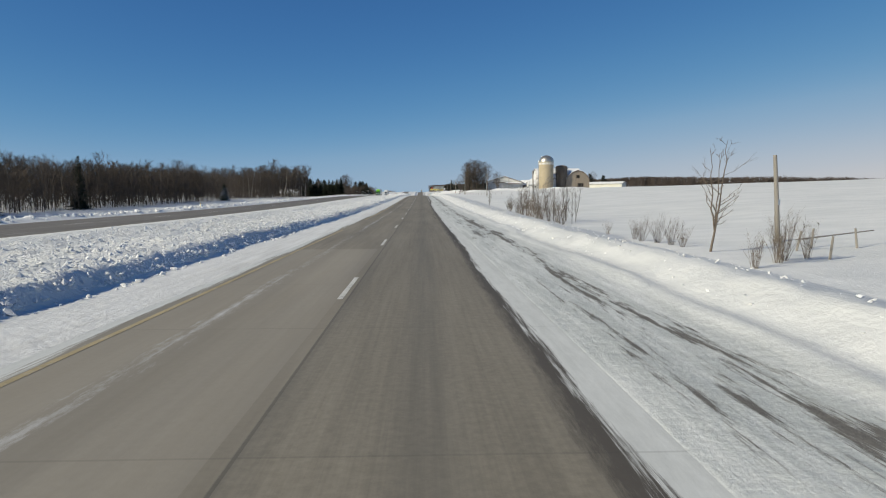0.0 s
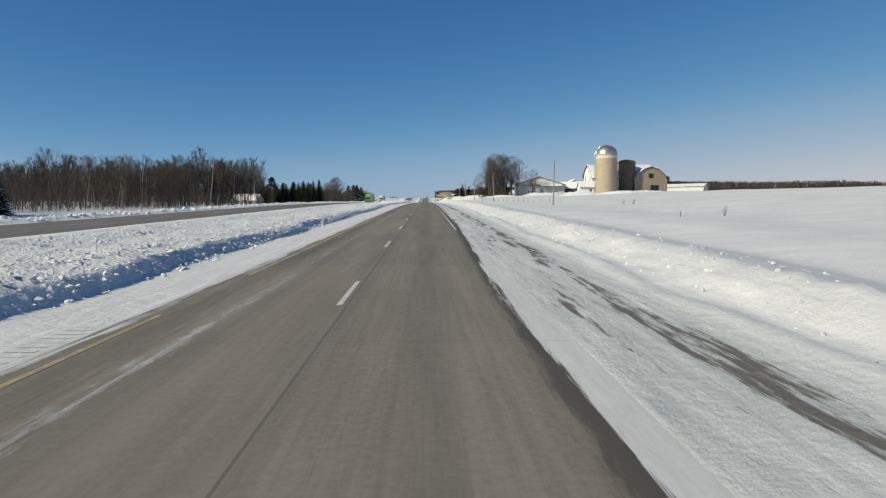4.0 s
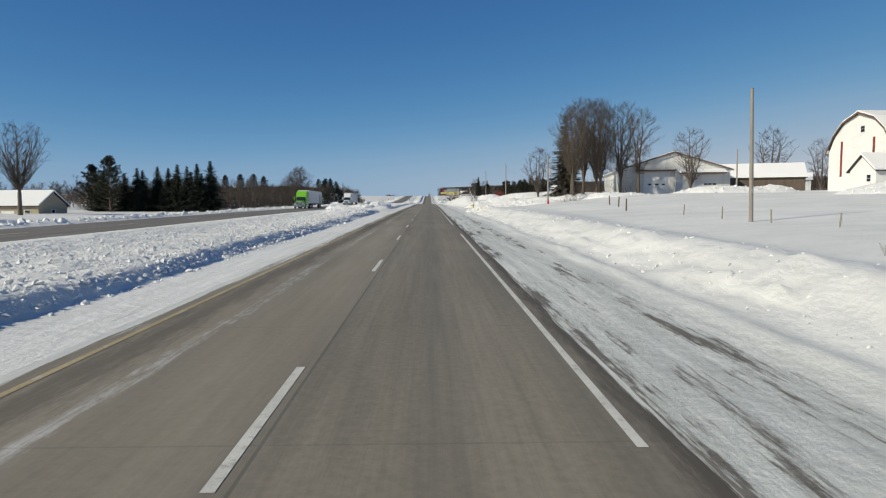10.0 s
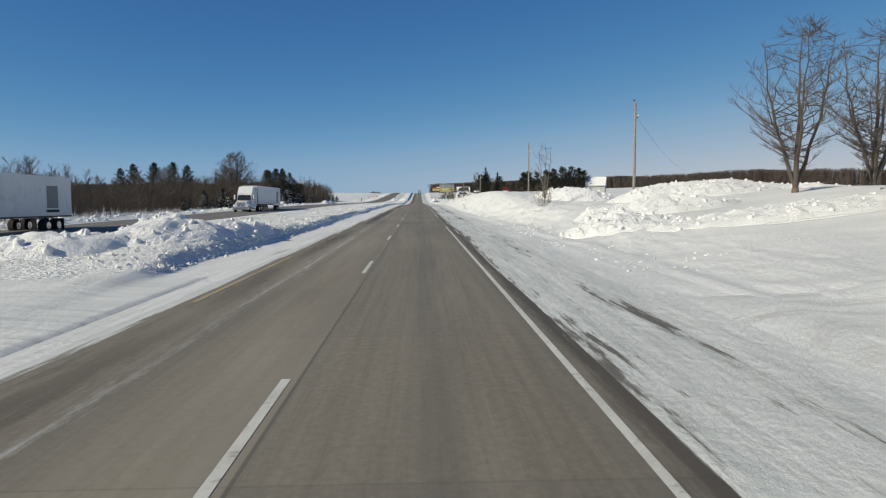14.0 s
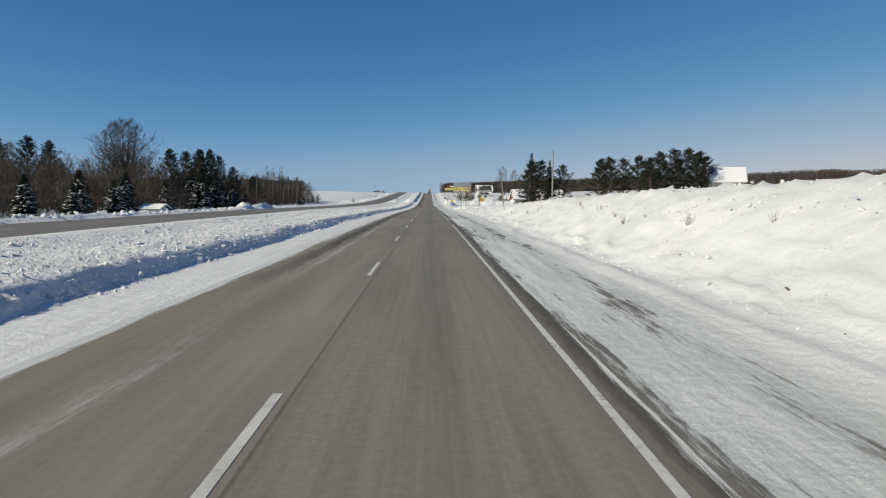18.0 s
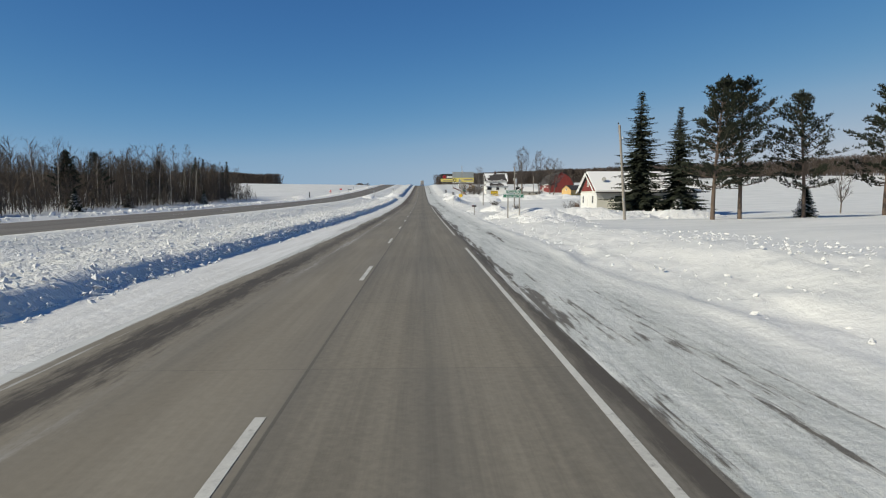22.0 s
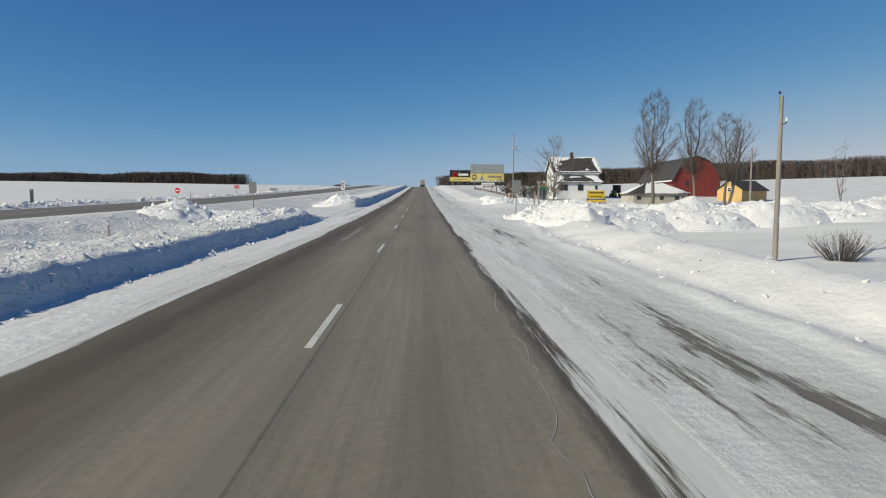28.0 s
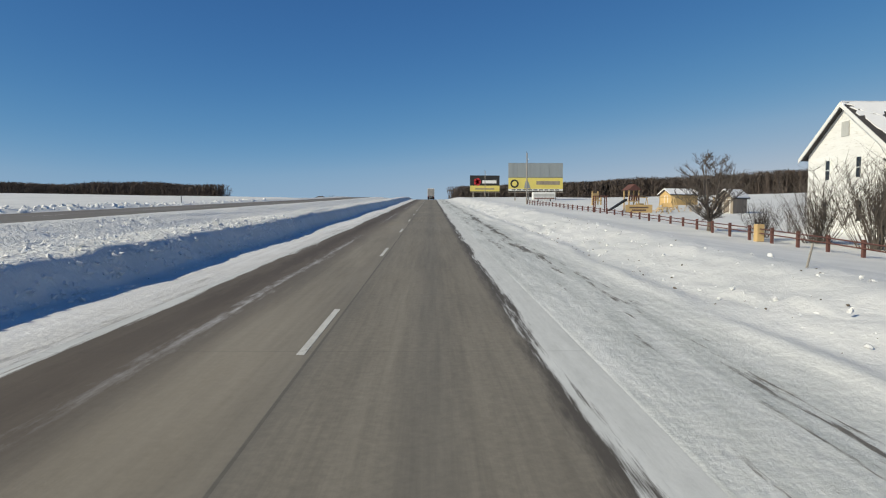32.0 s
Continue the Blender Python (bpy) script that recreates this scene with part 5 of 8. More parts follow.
for k, (x, y, q) in enumerate([(-56.8, 602, 0.9), (-52, 588, 0.7), (-55, 583, 0.85), (-51.5, 575, 0.6), (-54, 568, 0.7), (-57, 560, 0.7), (-53, 552, 0.55), (-56, 541, 0.6), (-55, 525, 0.5), (-53, 640, 0.9), (-55, 646, 1.1), (-52.5, 652, 0.8), (-54, 632, 1.0), (-57, 620, 0.8), (-53, 665, 0.6), (-54, 690, 0.55), (-56, 712, 0.5), (-53, 745, 0.5), (-56, 450, 0.55), (-55, 470, 0.5), (-62, 200, 0.8), (-57, 636, 1.2)]):
    again(fir, x, y, 97 * k, q * (1.35 if 540 < y < 660 else 1.1))
RUST = worn("rusty_dead_leaves", (0.22, 0.11, 0.045), 0.9, spread=0.35, scale=2.0, bump=0.0)
at(shrub("beech_bush", 226, 5.0, 4.0, 60, "young beech still holding rusty dead leaves", RUST, 16), -56.5, 590)
sp2 = at(conifer("spruce", 230, 13.5, 2.9, "slim dark spruce at the end of the wood", dense=1.2, ragged=0.4), -72.8, 796)
for k, (x, y, q) in enumerate([(-67.5, 806, 0.82), (-70.3, 820, 0.95), (-68, 812, 0.8), (-76, 812, 0.9), (-66, 801, 0.6), (-77, 790, 0.85), (-73, 803, 0.9), (-64.5, 786, 0.78), (-63, 772, 0.7), (-66, 779, 0.88), (-69, 792, 0.95), (-62.5, 758, 0.66), (-71.5, 811, 0.85), (-64, 120, 0.75), (-60, 88, 0.8)]):
    again(sp2, x, y, 61 * k, q)
aspen = at(bare_tree("aspen_tree", 235, 16.5, 1.9, "tall pale aspen at the end of the wood", low=0.4, stems=1, fork=0.3, trunk_r=0.14, boughs=44, upright=1.5, egg=0.7, bark=BIRCH, twig=PALE_TWIG, fine=0.012), -75.3, 776)
for k, (x, y, q) in enumerate([(-69.8, 780.6, 1.0), (-73, 779, 0.98), (-71, 815, 0.75), (-66, 752, 0.78), (-64, 735, 0.72)]):
    again(aspen, x, y, 50 * k, q)

# ---- trees by the first farm ----
maple = at(bare_tree("maple_tree", 300, 18.5, 5.0, "tall bare maple in a close farmyard clump", low=0.26, stems=5, fork=0.16, trunk_r=0.29, boughs=120, sprays=12, twigs=7, upright=1.25, egg=0.76, twig=DARK_TWIG, bark=DARK_TWIG, fine=0.008, tips=0.4), 38.7, 395)
maple_b = at(bare_tree("maple_tree", 305, 17.0, 4.6, "bare open-crowned tree in a farmyard clump", low=0.24, stems=3, fork=0.24, trunk_r=0.28, boughs=90, sprays=11, twigs=7, upright=1.1, egg=0.74, twig=DARK_TWIG, bark=DARK_TWIG, fine=0.008, tips=0.4), 41.2, 391.6)
for k, (o, x, y, q) in enumerate([(maple, 28.1, 390.8, 0.98), (maple, 35.2, 401, 1.08), (maple, 31.4, 396.5, 1.08), (maple_b, 29.5, 399, 1.08), (maple, 33.2, 392.5, 1.02), (maple, 37.0, 404, 1.02)]):
    again(o, x, y, 83 * k, q)
at(bare_tree("young_tree", 328, 5.6, 1.7, "leaning bare young maple in the ditch snow", low=0.25, stems=3, fork=0.18, trunk_r=0.06, lean=0.16, boughs=24, sprays=4, twigs=3, upright=1.1, egg=0.72, twig=BRUSH, bark=BRUSH, fine=0.006), 14.2, 30.4)
oldtree = at(bare_tree("box_elder", 310, 11.8, 4.7, "bare spreading tree forked from the ground on the snow bank", low=0.16, stems=4, fork=0.04, trunk_r=0.26, boughs=100, sprays=9, twigs=7, upright=0.75, egg=0.66, twig=TWIG, fine=0.009), 26.0, 418.5)
for k, (x, y, q) in enumerate([(34.9, 423, 1.06), (51.7, 445.8, 1.05)]):
    again(oldtree, x, y, 77 * k, q)
apple = at(bare_tree("apple_tree", 315, 11.5, 4.6, "broad pale bare tree before the long shed", low=0.2, stems=5, fork=0.1, trunk_r=0.24, boughs=80, sprays=8, twigs=6, upright=0.9, egg=0.66, twig=TWIG, fine=0.010), 45.6, 377.5)
again(apple, 81, 416, 60, 1.35)
again(apple, 108, 440, 200, 1.3)
again(apple, 118, 432, 20, 1.1)
lilac = at(shrub("lilac_bush", 320, 4.2, 3.4, 26, "bare many-stemmed shrub at the yard's edge", TWIG, 10), 37.7, 386)
for k, (x, y, q) in enumerate([(34.0, 387, 1.1), (35.6, 383, 0.9), (32.4, 393, 1.2), (30.6, 389, 1.0)]):
    again(lilac, x, y, 67 * k, q)
again(lilac, 25.5, 379, 40, 0.75)
again(lilac, 23.5, 377, 140, 0.6)

# ---- roadside saplings and weeds of the first stretch ----
sap = bare_tree("sapling", 330, 4.6, 0.9, "thin bare sapling rising from the ditch snow", low=0.2, stems=2, fork=0.1, trunk_r=0.032, boughs=22, sprays=4, twigs=3, upright=1.7, egg=0.7, twig=PALE_TWIG, bark=PALE_TWIG, fine=0.005)
clump = shrub("brush_clump", 335, 2.6, 0.75, 22, "clump of thin bare brush by the ditch", BRUSH, 14, 0.007, 0.014)
at(clump, 13.0, 60)
at(tagged(sap, group="roadside saplings"), 14.4, 62.5)
rr = random.Random(9)
for k in range(34):      # the thicket between the ditch and the field
    y = 57 + k * 0.92 + rr.uniform(-0.6, 0.6)
    x = 13.6 + rr.uniform(-1.2, 1.6)
    if k % 3 == 0:
        again(clump, x - 0.6, y, rr.uniform(0, 360), rr.uniform(0.6, 1.0))
    else:
        again(sap, x, y, rr.uniform(0, 360), rr.uniform(0.75, 1.12), tall=rr.uniform(0.8, 1.1))
for x, y, q in [(12.8, 118.4, 0.8), (12.9, 118.9, 0.7), (16.6, 104.1, 0.75), (15.1, 104.9, 0.6), (18.5, 103, 0.4)]:
    again(sap, x, y, rr.uniform(0, 360), q)
for x, y, q in [(14.7, 104.3, 0.78), (14.3, 103.6, 0.6), (15.0, 104.9, 0.7), (17.5, 101, 0.5), (18.2, 96, 0.45)]:
    again(clump, x, y, rr.uniform(0, 360), q)
for x, y, q in [(13.4, 39, 0.5), (13.3, 37.5, 0.6), (13.7, 36, 0.65), (13.9, 34.5, 0.6), (14.0, 33.2, 0.5), (12.6, 42, 0.35), (14.8, 25.5, 0.75), (15.6, 26.5, 0.8), (17, 27, 0.6), (13, 24, 0.55), (30, 170, 0.4), (33, 212, 0.45), (35, 213, 0.5), (16, 290, 0.25)]:
    again(clump, x, y, rr.uniform(0, 360), q)
weed = shrub("dry_weeds", 340, 0.7, 0.5, 12, "low tuft of dry reddish weeds in the snow", BRUSH, 6, 0.006, 0.010)
at(weed, 9.5, 506)
for k in range(8):
    again(weed, 8.6 + rr.uniform(0, 2.5), 500 + k * 13 + rr.uniform(-3, 3), rr.uniform(0, 360), rr.uniform(0.4, 0.8))
for k in range(14):
    again(weed, 8.8 + rr.uniform(0, 3.2), 505 + k * 4.6 + rr.uniform(-2, 2), rr.uniform(0, 360), rr.uniform(0.45, 0.9))
cherry = at(bare_tree("young_tree", 345, 6.0, 1.5, "young bare tree by the ploughed drive", low=0.15, stems=3, fork=0.1, trunk_r=0.05, boughs=34, sprays=5, twigs=4, upright=1.4, egg=0.65, twig=PALE_TWIG, fine=0.006), 11.9, 435.5)
again(cherry, 12.5, 439, 50, 0.5)
again(clump, 11.2, 434, 10, 0.8)
again(clump, 12.6, 437, 70, 0.7)

# ---- pines and spruces before the first house ----
tall = at(conifer("spruce", 350, 19, 5.6, "tall old spruce with drooping dark boughs near a house", dense=1.25, droop=0.55, skirt=0.08, ragged=0.40), 32.4, 683.4)
# grey-brown needles, with sunlight on the boughs lightened into the colour
GREY_NEEDLE = worn("sunlit_grey_needles", (0.062, 0.056, 0.042), 0.9, spread=0.45, scale=1.5, bump=0.0)
at(conifer("spruce", 352, 17.8, 5.2, "tall old spruce with greyish drooping boughs in a farmyard", dense=1.2, droop=0.6, skirt=0.10, ragged=0.40, needle=GREY_NEEDLE), 29.8, 406.5)
again(tall, 38.2, 683.2, 110, 0.87)
rp = at(pine("red_pine", 355, 16.0, 6.2, "pine with a bare lower trunk and layered flat boughs", bare=0.26, tufts=1.75, cone=0.66, sweep=0.28), 44.8, 650, size=0.84)
for k, (x, y, q) in enumerate([(25.5, 645.0, 0.93), (28.6, 646.3, 0.96), (35.3, 647.6, 0.88), (48.0, 648.5, 1.02), (51.2, 649.4, 1.0), (54.3, 648, 1.04), (57.4, 648.4, 0.95), (52.6, 631.5, 0.9), (55.8, 633, 1.0), (59.4, 635, 1.06), (62.8, 636.6, 1.08), (66.2, 638.6, 1.04), (69.8, 641, 0.98), (64.2, 643, 0.95)]):
    again(rp, x, y, 67 * k, q)
again(fir, 33, 671, 0, 0.55, label="low dark fir under the tall pines")
again(fir, 37, 650, 90, 0.5, label="low dark fir under the tall pines")
round_bush = at(shrub("round_bush", 360, 2.2, 2.6, 120, "dense rounded bare bush in a snowy field", TWIG, 12), 33, 725.7, size=1.4)
again(round_bush, 22.4, 784.5, 50, 0.6)
again(round_bush, 24.5, 753, 80, 0.45)
again(round_bush, 27, 690, 10, 0.5)
at(bare_tree("young_tree", 362, 7, 2.0, "bare young tree in the field by a house", low=0.3, stems=3, fork=0.2, trunk_r=0.09, boughs=36, sprays=5, twigs=5, fine=0.008), 52, 667)
for x, y, q in [(19.9, 757, 0.45), (21, 760, 0.35), (20.8, 754, 0.3)]:
    again(clump, x, y, 20, q)

# standing dry corn behind the bank
r9 = Sprout(70)
for k in range(26000):
    x, y = r9.r.uniform(17.0, 46), r9.r.uniform(560, 613)
    y += max(0.0, min(14.0, (x - 21) * 1.5)) * (y - 560) / 53
    if x < 17 + max(0, 590 - y) * 0.12:
        continue
    p = Vector((x, y, 0))
    tip = p + Vector((r9.r.gauss(0, 0.22), r9.r.gauss(0, 0.22), r9.r.uniform(0.7, 1.35)))
    r9.blade(p, tip, Vector((r9.r.uniform(-1, 1), r9.r.uniform(-1, 1), 0)).normalized(), 0.014)
cv = np.array(r9.v)
cv[:, 2] += np.repeat(ground_z(cv[::3, 0], cv[::3, 1], False), 3)
tagged(mesh_object("dry_corn", cv, r9.f, STRAW), "strip of dry yellow standing stalks behind the snow bank", "crop", kind="stuff")
r9 = Sprout(71)
for k in range(9000):
    x, y = r9.r.uniform(46, 95), r9.r.uniform(565, 590)
    p = Vector((x, y, 0))
    r9.blade(p, p + Vector((r9.r.gauss(0, 0.2), r9.r.gauss(0, 0.2), r9.r.uniform(0.8, 1.6))), Vector((r9.r.uniform(-1, 1), r9.r.uniform(-1, 1), 0)).normalized(), 0.02)
cv = np.array(r9.v)
cv[:, 2] += np.repeat(ground_z(cv[::3, 0], cv[::3, 1], False), 3)
tagged(mesh_object("dry_corn", cv, r9.f, STRAW), "strip of dry yellow stalks farther back in the field", "crop", kind="stuff")

# ---- trees by the second farm ----
yard = at(bare_tree("ash_tree", 370, 22.5, 5.3, "tall bare ash with an upright crown in the farmyard", low=0.26, stems=3, fork=0.30, trunk_r=0.32, boughs=110, sprays=10, twigs=7, upright=1.5, egg=0.58, fine=0.010, tips=0.45), 45.0, 873.5)
again(yard, 52.6, 871.7, 100, 0.93)
at(bare_tree("willow_tree", 375, 17.5, 4.2, "bare leaning farmyard tree with forked limbs", low=0.34, stems=3, fork=0.22, trunk_r=0.3, lean=0.24, boughs=70, sprays=7, twigs=6, upright=1.3, egg=0.74, twig=PALE_TWIG, fine=0.009), 58.0, 869.6)
again(yard, 56.6, 868, 200, 0.80)
at(bare_tree("poplar_tree", 380, 13.6, 4.7, "slim bare pale tree with two stems before the white house", low=0.12, stems=2, fork=0.08, trunk_r=0.21, boughs=100, sprays=9, twigs=7, upright=1.0, egg=0.56, twig=PALE_TWIG, bark=PALE_TWIG, fine=0.0055, tips=0.45), 25.6, 874.4)
at(bare_tree("crab_apple", 385, 5.6, 3.0, "dark round bare crab apple behind a red fence", low=0.12, stems=6, fork=0.1, trunk_r=0.16, boughs=90, sprays=9, twigs=7, upright=0.9, egg=0.6, fine=0.011), 20.5, 904.2)
tangle = at(shrub("tangled_bush", 388, 5.2, 3.6, 110, "dense tangled bare bush against the white house", TWIG, 18, 0.016), 24.8, 892.5)
again(tangle, 27.3, 894.0, 90, 0.9)
again(tangle, 23.2, 895.5, 200, 0.72)
again(tangle, 20.9, 897.6, 50, 0.42, label="small grey bare bush beside a red fence")
again(lilac, 27, 905, 130, 0.55)
again(bushy, 116, 430, 40, 0.8, label="dark pine behind the farm buildings")
again(bushy, 128, 440, 140, 0.75, label="dark pine behind the farm buildings")
again(apple, 60, 985, 10, 0.45)
again(sap, 43, 815, 10, 1.5)
again(round_bush, -52, 1190, 0, 1.15)
tagged(spruce, group="planted spruce row")

# ---- building materials ----
WHITE_WALL = worn("white_clapboard", (0.78, 0.78, 0.765), 0.7, spread=0.08, scale=1.5, bump=0.15, stretch=(1, 1, 6), dirt=(0.55, 0.53, 0.48))
CREAM_WALL = worn("cream_siding", (0.66, 0.64, 0.57), 0.75, spread=0.1, scale=1.5, bump=0.15, stretch=(1, 1, 6))
RED_WALL = worn("barn_red_boards", (0.20, 0.030, 0.026), 0.8, spread=0.3, scale=2.0, bump=0.3, stretch=(4, 4, 0.3), dirt=(0.22, 0.05, 0.04))
OLD_WOOD = worn("weathered_boards", (0.30, 0.25, 0.20), 0.9, spread=0.35, scale=2.0, bump=0.4, stretch=(5, 5, 0.3), dirt=(0.16, 0.13, 0.10))
TAN_BOARD = worn("tan_board_siding", (0.60, 0.40, 0.17), 0.8, spread=0.15, scale=2.0, bump=0.2, stretch=(4, 4, 0.4))
STEEL_WALL = worn("pale_steel_siding", (0.47, 0.475, 0.46), 0.55, spread=0.12, scale=1.0, bump=0.15, stretch=(6, 6, 0.3), dirt=(0.34, 0.32, 0.29))
DARK_TRIM = worn("brown_trim", (0.13, 0.08, 0.06), 0.7, spread=0.2, scale=2)
WHITE_TRIM = worn("white_trim", (0.78, 0.78, 0.76), 0.6, spread=0.05, scale=2)
SHINGLE = worn("dark_shingles", (0.055, 0.05, 0.05), 0.9, spread=0.3, scale=4, bump=0.5)
ROOF_SNOW = worn("roof_snow", (0.86, 0.86, 0.87), 0.8, spread=0.03, scale=0.8, bump=0.3)
BRICK = worn("chimney_brick", (0.17, 0.075, 0.055), 0.85, spread=0.3, scale=6, bump=0.5)
DULL_WALL = worn("dull_cream_paint", (0.47, 0.44, 0.38), 0.8, spread=0.15, scale=1.2, bump=0.15, dirt=(0.33, 0.30, 0.25))
TAN_WALL = worn("faded_tan_siding", (0.40, 0.34, 0.25), 0.8, spread=0.15, scale=1.5, bump=0.15, stretch=(1, 1, 6))
# brown boards of the long shed, the wall's shade darkened into the colour
BROWN_SHADE_WALL = worn("shade_darkened_brown_boards", (0.115, 0.088, 0.07), 0.9, spread=0.35, scale=2.0, bump=0.4, stretch=(5, 5, 0.3))
DARK_BRICK = worn("sooty_brick", (0.075, 0.045, 0.038), 0.85, spread=0.3, scale=6, bump=0.5)
BLOCK = worn("grey_block", (0.42, 0.40, 0.37), 0.9, spread=0.15, scale=3, bump=0.3)
POLE_WOOD = worn("grey_pole_wood", (0.29, 0.265, 0.235), 0.9, spread=0.25, scale=3, bump=0.3, stretch=(3, 3, 0.2), dirt=(0.18, 0.15, 0.12))
METAL = worn("galvanised_metal", (0.55, 0.56, 0.57), 0.4, metal=0.9, spread=0.1, scale=2)
DARK_METAL = worn("dark_metal", (0.06, 0.06, 0.065), 0.5, metal=0.4, spread=0.2, scale=2)
GLASS = nodes("window_glass", 0.08, 0.0, (0.025, 0.03, 0.035))[0]
SILO_WALL = worn("silo_staves", (0.46, 0.38, 0.26), 0.85, spread=0.16, scale=1.6, bump=0.4, dirt=(0.34, 0.27, 0.18))
SILO_DARK = worn("dark_silo_staves", (0.145, 0.115, 0.09), 0.85, spread=0.3, scale=1.6, bump=0.4)
DOME = worn("silo_dome_sheet", (0.62, 0.58, 0.50), 0.38, metal=0.85, spread=0.12, scale=2.0)
# near-black sheet in open doorways, painted in place of the shade inside
DARK_IN = worn("opening_shade", (0.02, 0.018, 0.016), 0.95, spread=0.1, scale=1)


def opening(parent, kind, x, y, z, w, h, face, frame_mat, fill=None, bars=True):
    """A window or door on a wall that faces -y ('s'), -x ('w') or +x ('e'): frame, pane and bars."""
    rot = {"s": 0, "w": -90, "e": 90}[face]
    m = pose(x, y, z, 0, 0, rot)
    t = 0.09
    bm = boxes((-w / 2 - t, -0.06, -t, -w / 2, 0.02, h + t), (w / 2, -0.06, -t, w / 2 + t, 0.02, h + t), (-w / 2, -0.06, h, w / 2, 0.02, h + t), (-w / 2, -0.09, -t, w / 2, 0.02, 0))
    bmesh.ops.transform(bm, matrix=m, verts=bm.verts)
    o = part(kind, bm, frame_mat, parent)
    bm = boxes((-w / 2, -0.02, 0, w / 2, 0.01, h))
    bmesh.ops.transform(bm, matrix=m, verts=bm.verts)
    part("pane" if kind == "window" else "panel", bm, fill or GLASS, o)
    if bars and kind == "window":
        bm = boxes((-w / 2, -0.04, h / 2 - 0.025, w / 2, -0.015, h / 2 + 0.025))
        bmesh.ops.transform(bm, matrix=m, verts=bm.verts)
        part("sash_bar", bm, frame_mat, o)
    return o


def slab_roof(parent, profile, y0, y1, thick, material, name="roof", over=0.35, label=""):
    """A roof skin that follows an outline of (x, z) from eave over the ridge to eave."""
    n = len(profile)
    outer = []
    for k, (x, z) in enumerate(profile):
        outer.append((x, z + thick))
    bm = prism(bmesh.new(), list(profile) + outer[::-1], y0 - over, y1 + over)
    return part(name, bm, material, parent, label)


def gable_building(name, m, w, l, eave, peak, wall, roof, label, category, gambrel=False, snow=None, gable_mat=None, over=0.4, trim=None):
    """Walls with a gable at each end (ridge along y), a roof skin and, if wanted, snow on it. Foot at z 0."""
    ob = thing(name, m, label, category)
    if gambrel:
        prof = [(-w / 2, eave), (-w * 0.40, eave + (peak - eave) * 0.45), (-w * 0.25, eave + (peak - eave) * 0.78), (0, peak), (w * 0.25, eave + (peak - eave) * 0.78), (w * 0.40, eave + (peak - eave) * 0.45), (w / 2, eave)]
    else:
        prof = [(-w / 2, eave), (0, peak), (w / 2, eave)]
    bm = prism(bmesh.new(), [(-w / 2, -0.6)] + prof + [(w / 2, -0.6)], -l / 2, l / 2)
    part("wall", bm, wall, ob)
    s = (peak - eave) / (w / 2)
    ext = [(prof[0][0] - over, prof[0][1] - over * s * 0.9 + 0.004)] + [(x, z + 0.004) for x, z in prof[1:-1]] + [(prof[-1][0] + over, prof[-1][1] - over * s * 0.9 + 0.004)]
    slab_roof(ob, ext, -l / 2, l / 2, 0.16, roof)
    if snow:
        top = [(x * 0.985, z + 0.165) for x, z in ext]
        slab_roof(ob, top, -l / 2 - 0.05, l / 2 + 0.05, snow, ROOF_SNOW, "roof_snow", label="thick snow lying on the roof")
    if gable_mat:
        for e in (-1, 1):
            y = e * (l / 2 + 0.03)
            bm = prism(bmesh.new(), [(p[0] * 0.93, p[1]) for p in prof[:1]] + [(p[0] * 0.93, p[1] - 0.12) for p in prof[1:-1]] + [(p[0] * 0.93, p[1]) for p in prof[-1:]], y - 0.03, y + 0.03)
            part("gable_cladding", bm, gable_mat, ob)
    if trim:
        for e in (-1, 1):
            y = e * (l / 2 + over)
            for a, b in zip(ext, ext[1:]):
                bm = prism(bmesh.new(), [(a[0], a[1] - 0.12), (b[0], b[1] - 0.12), (b[0], b[1] + 0.18), (a[0], a[1] + 0.18)], y - 0.03, y + 0.035)
                part("barge_board", bm, trim, ob)
    return ob


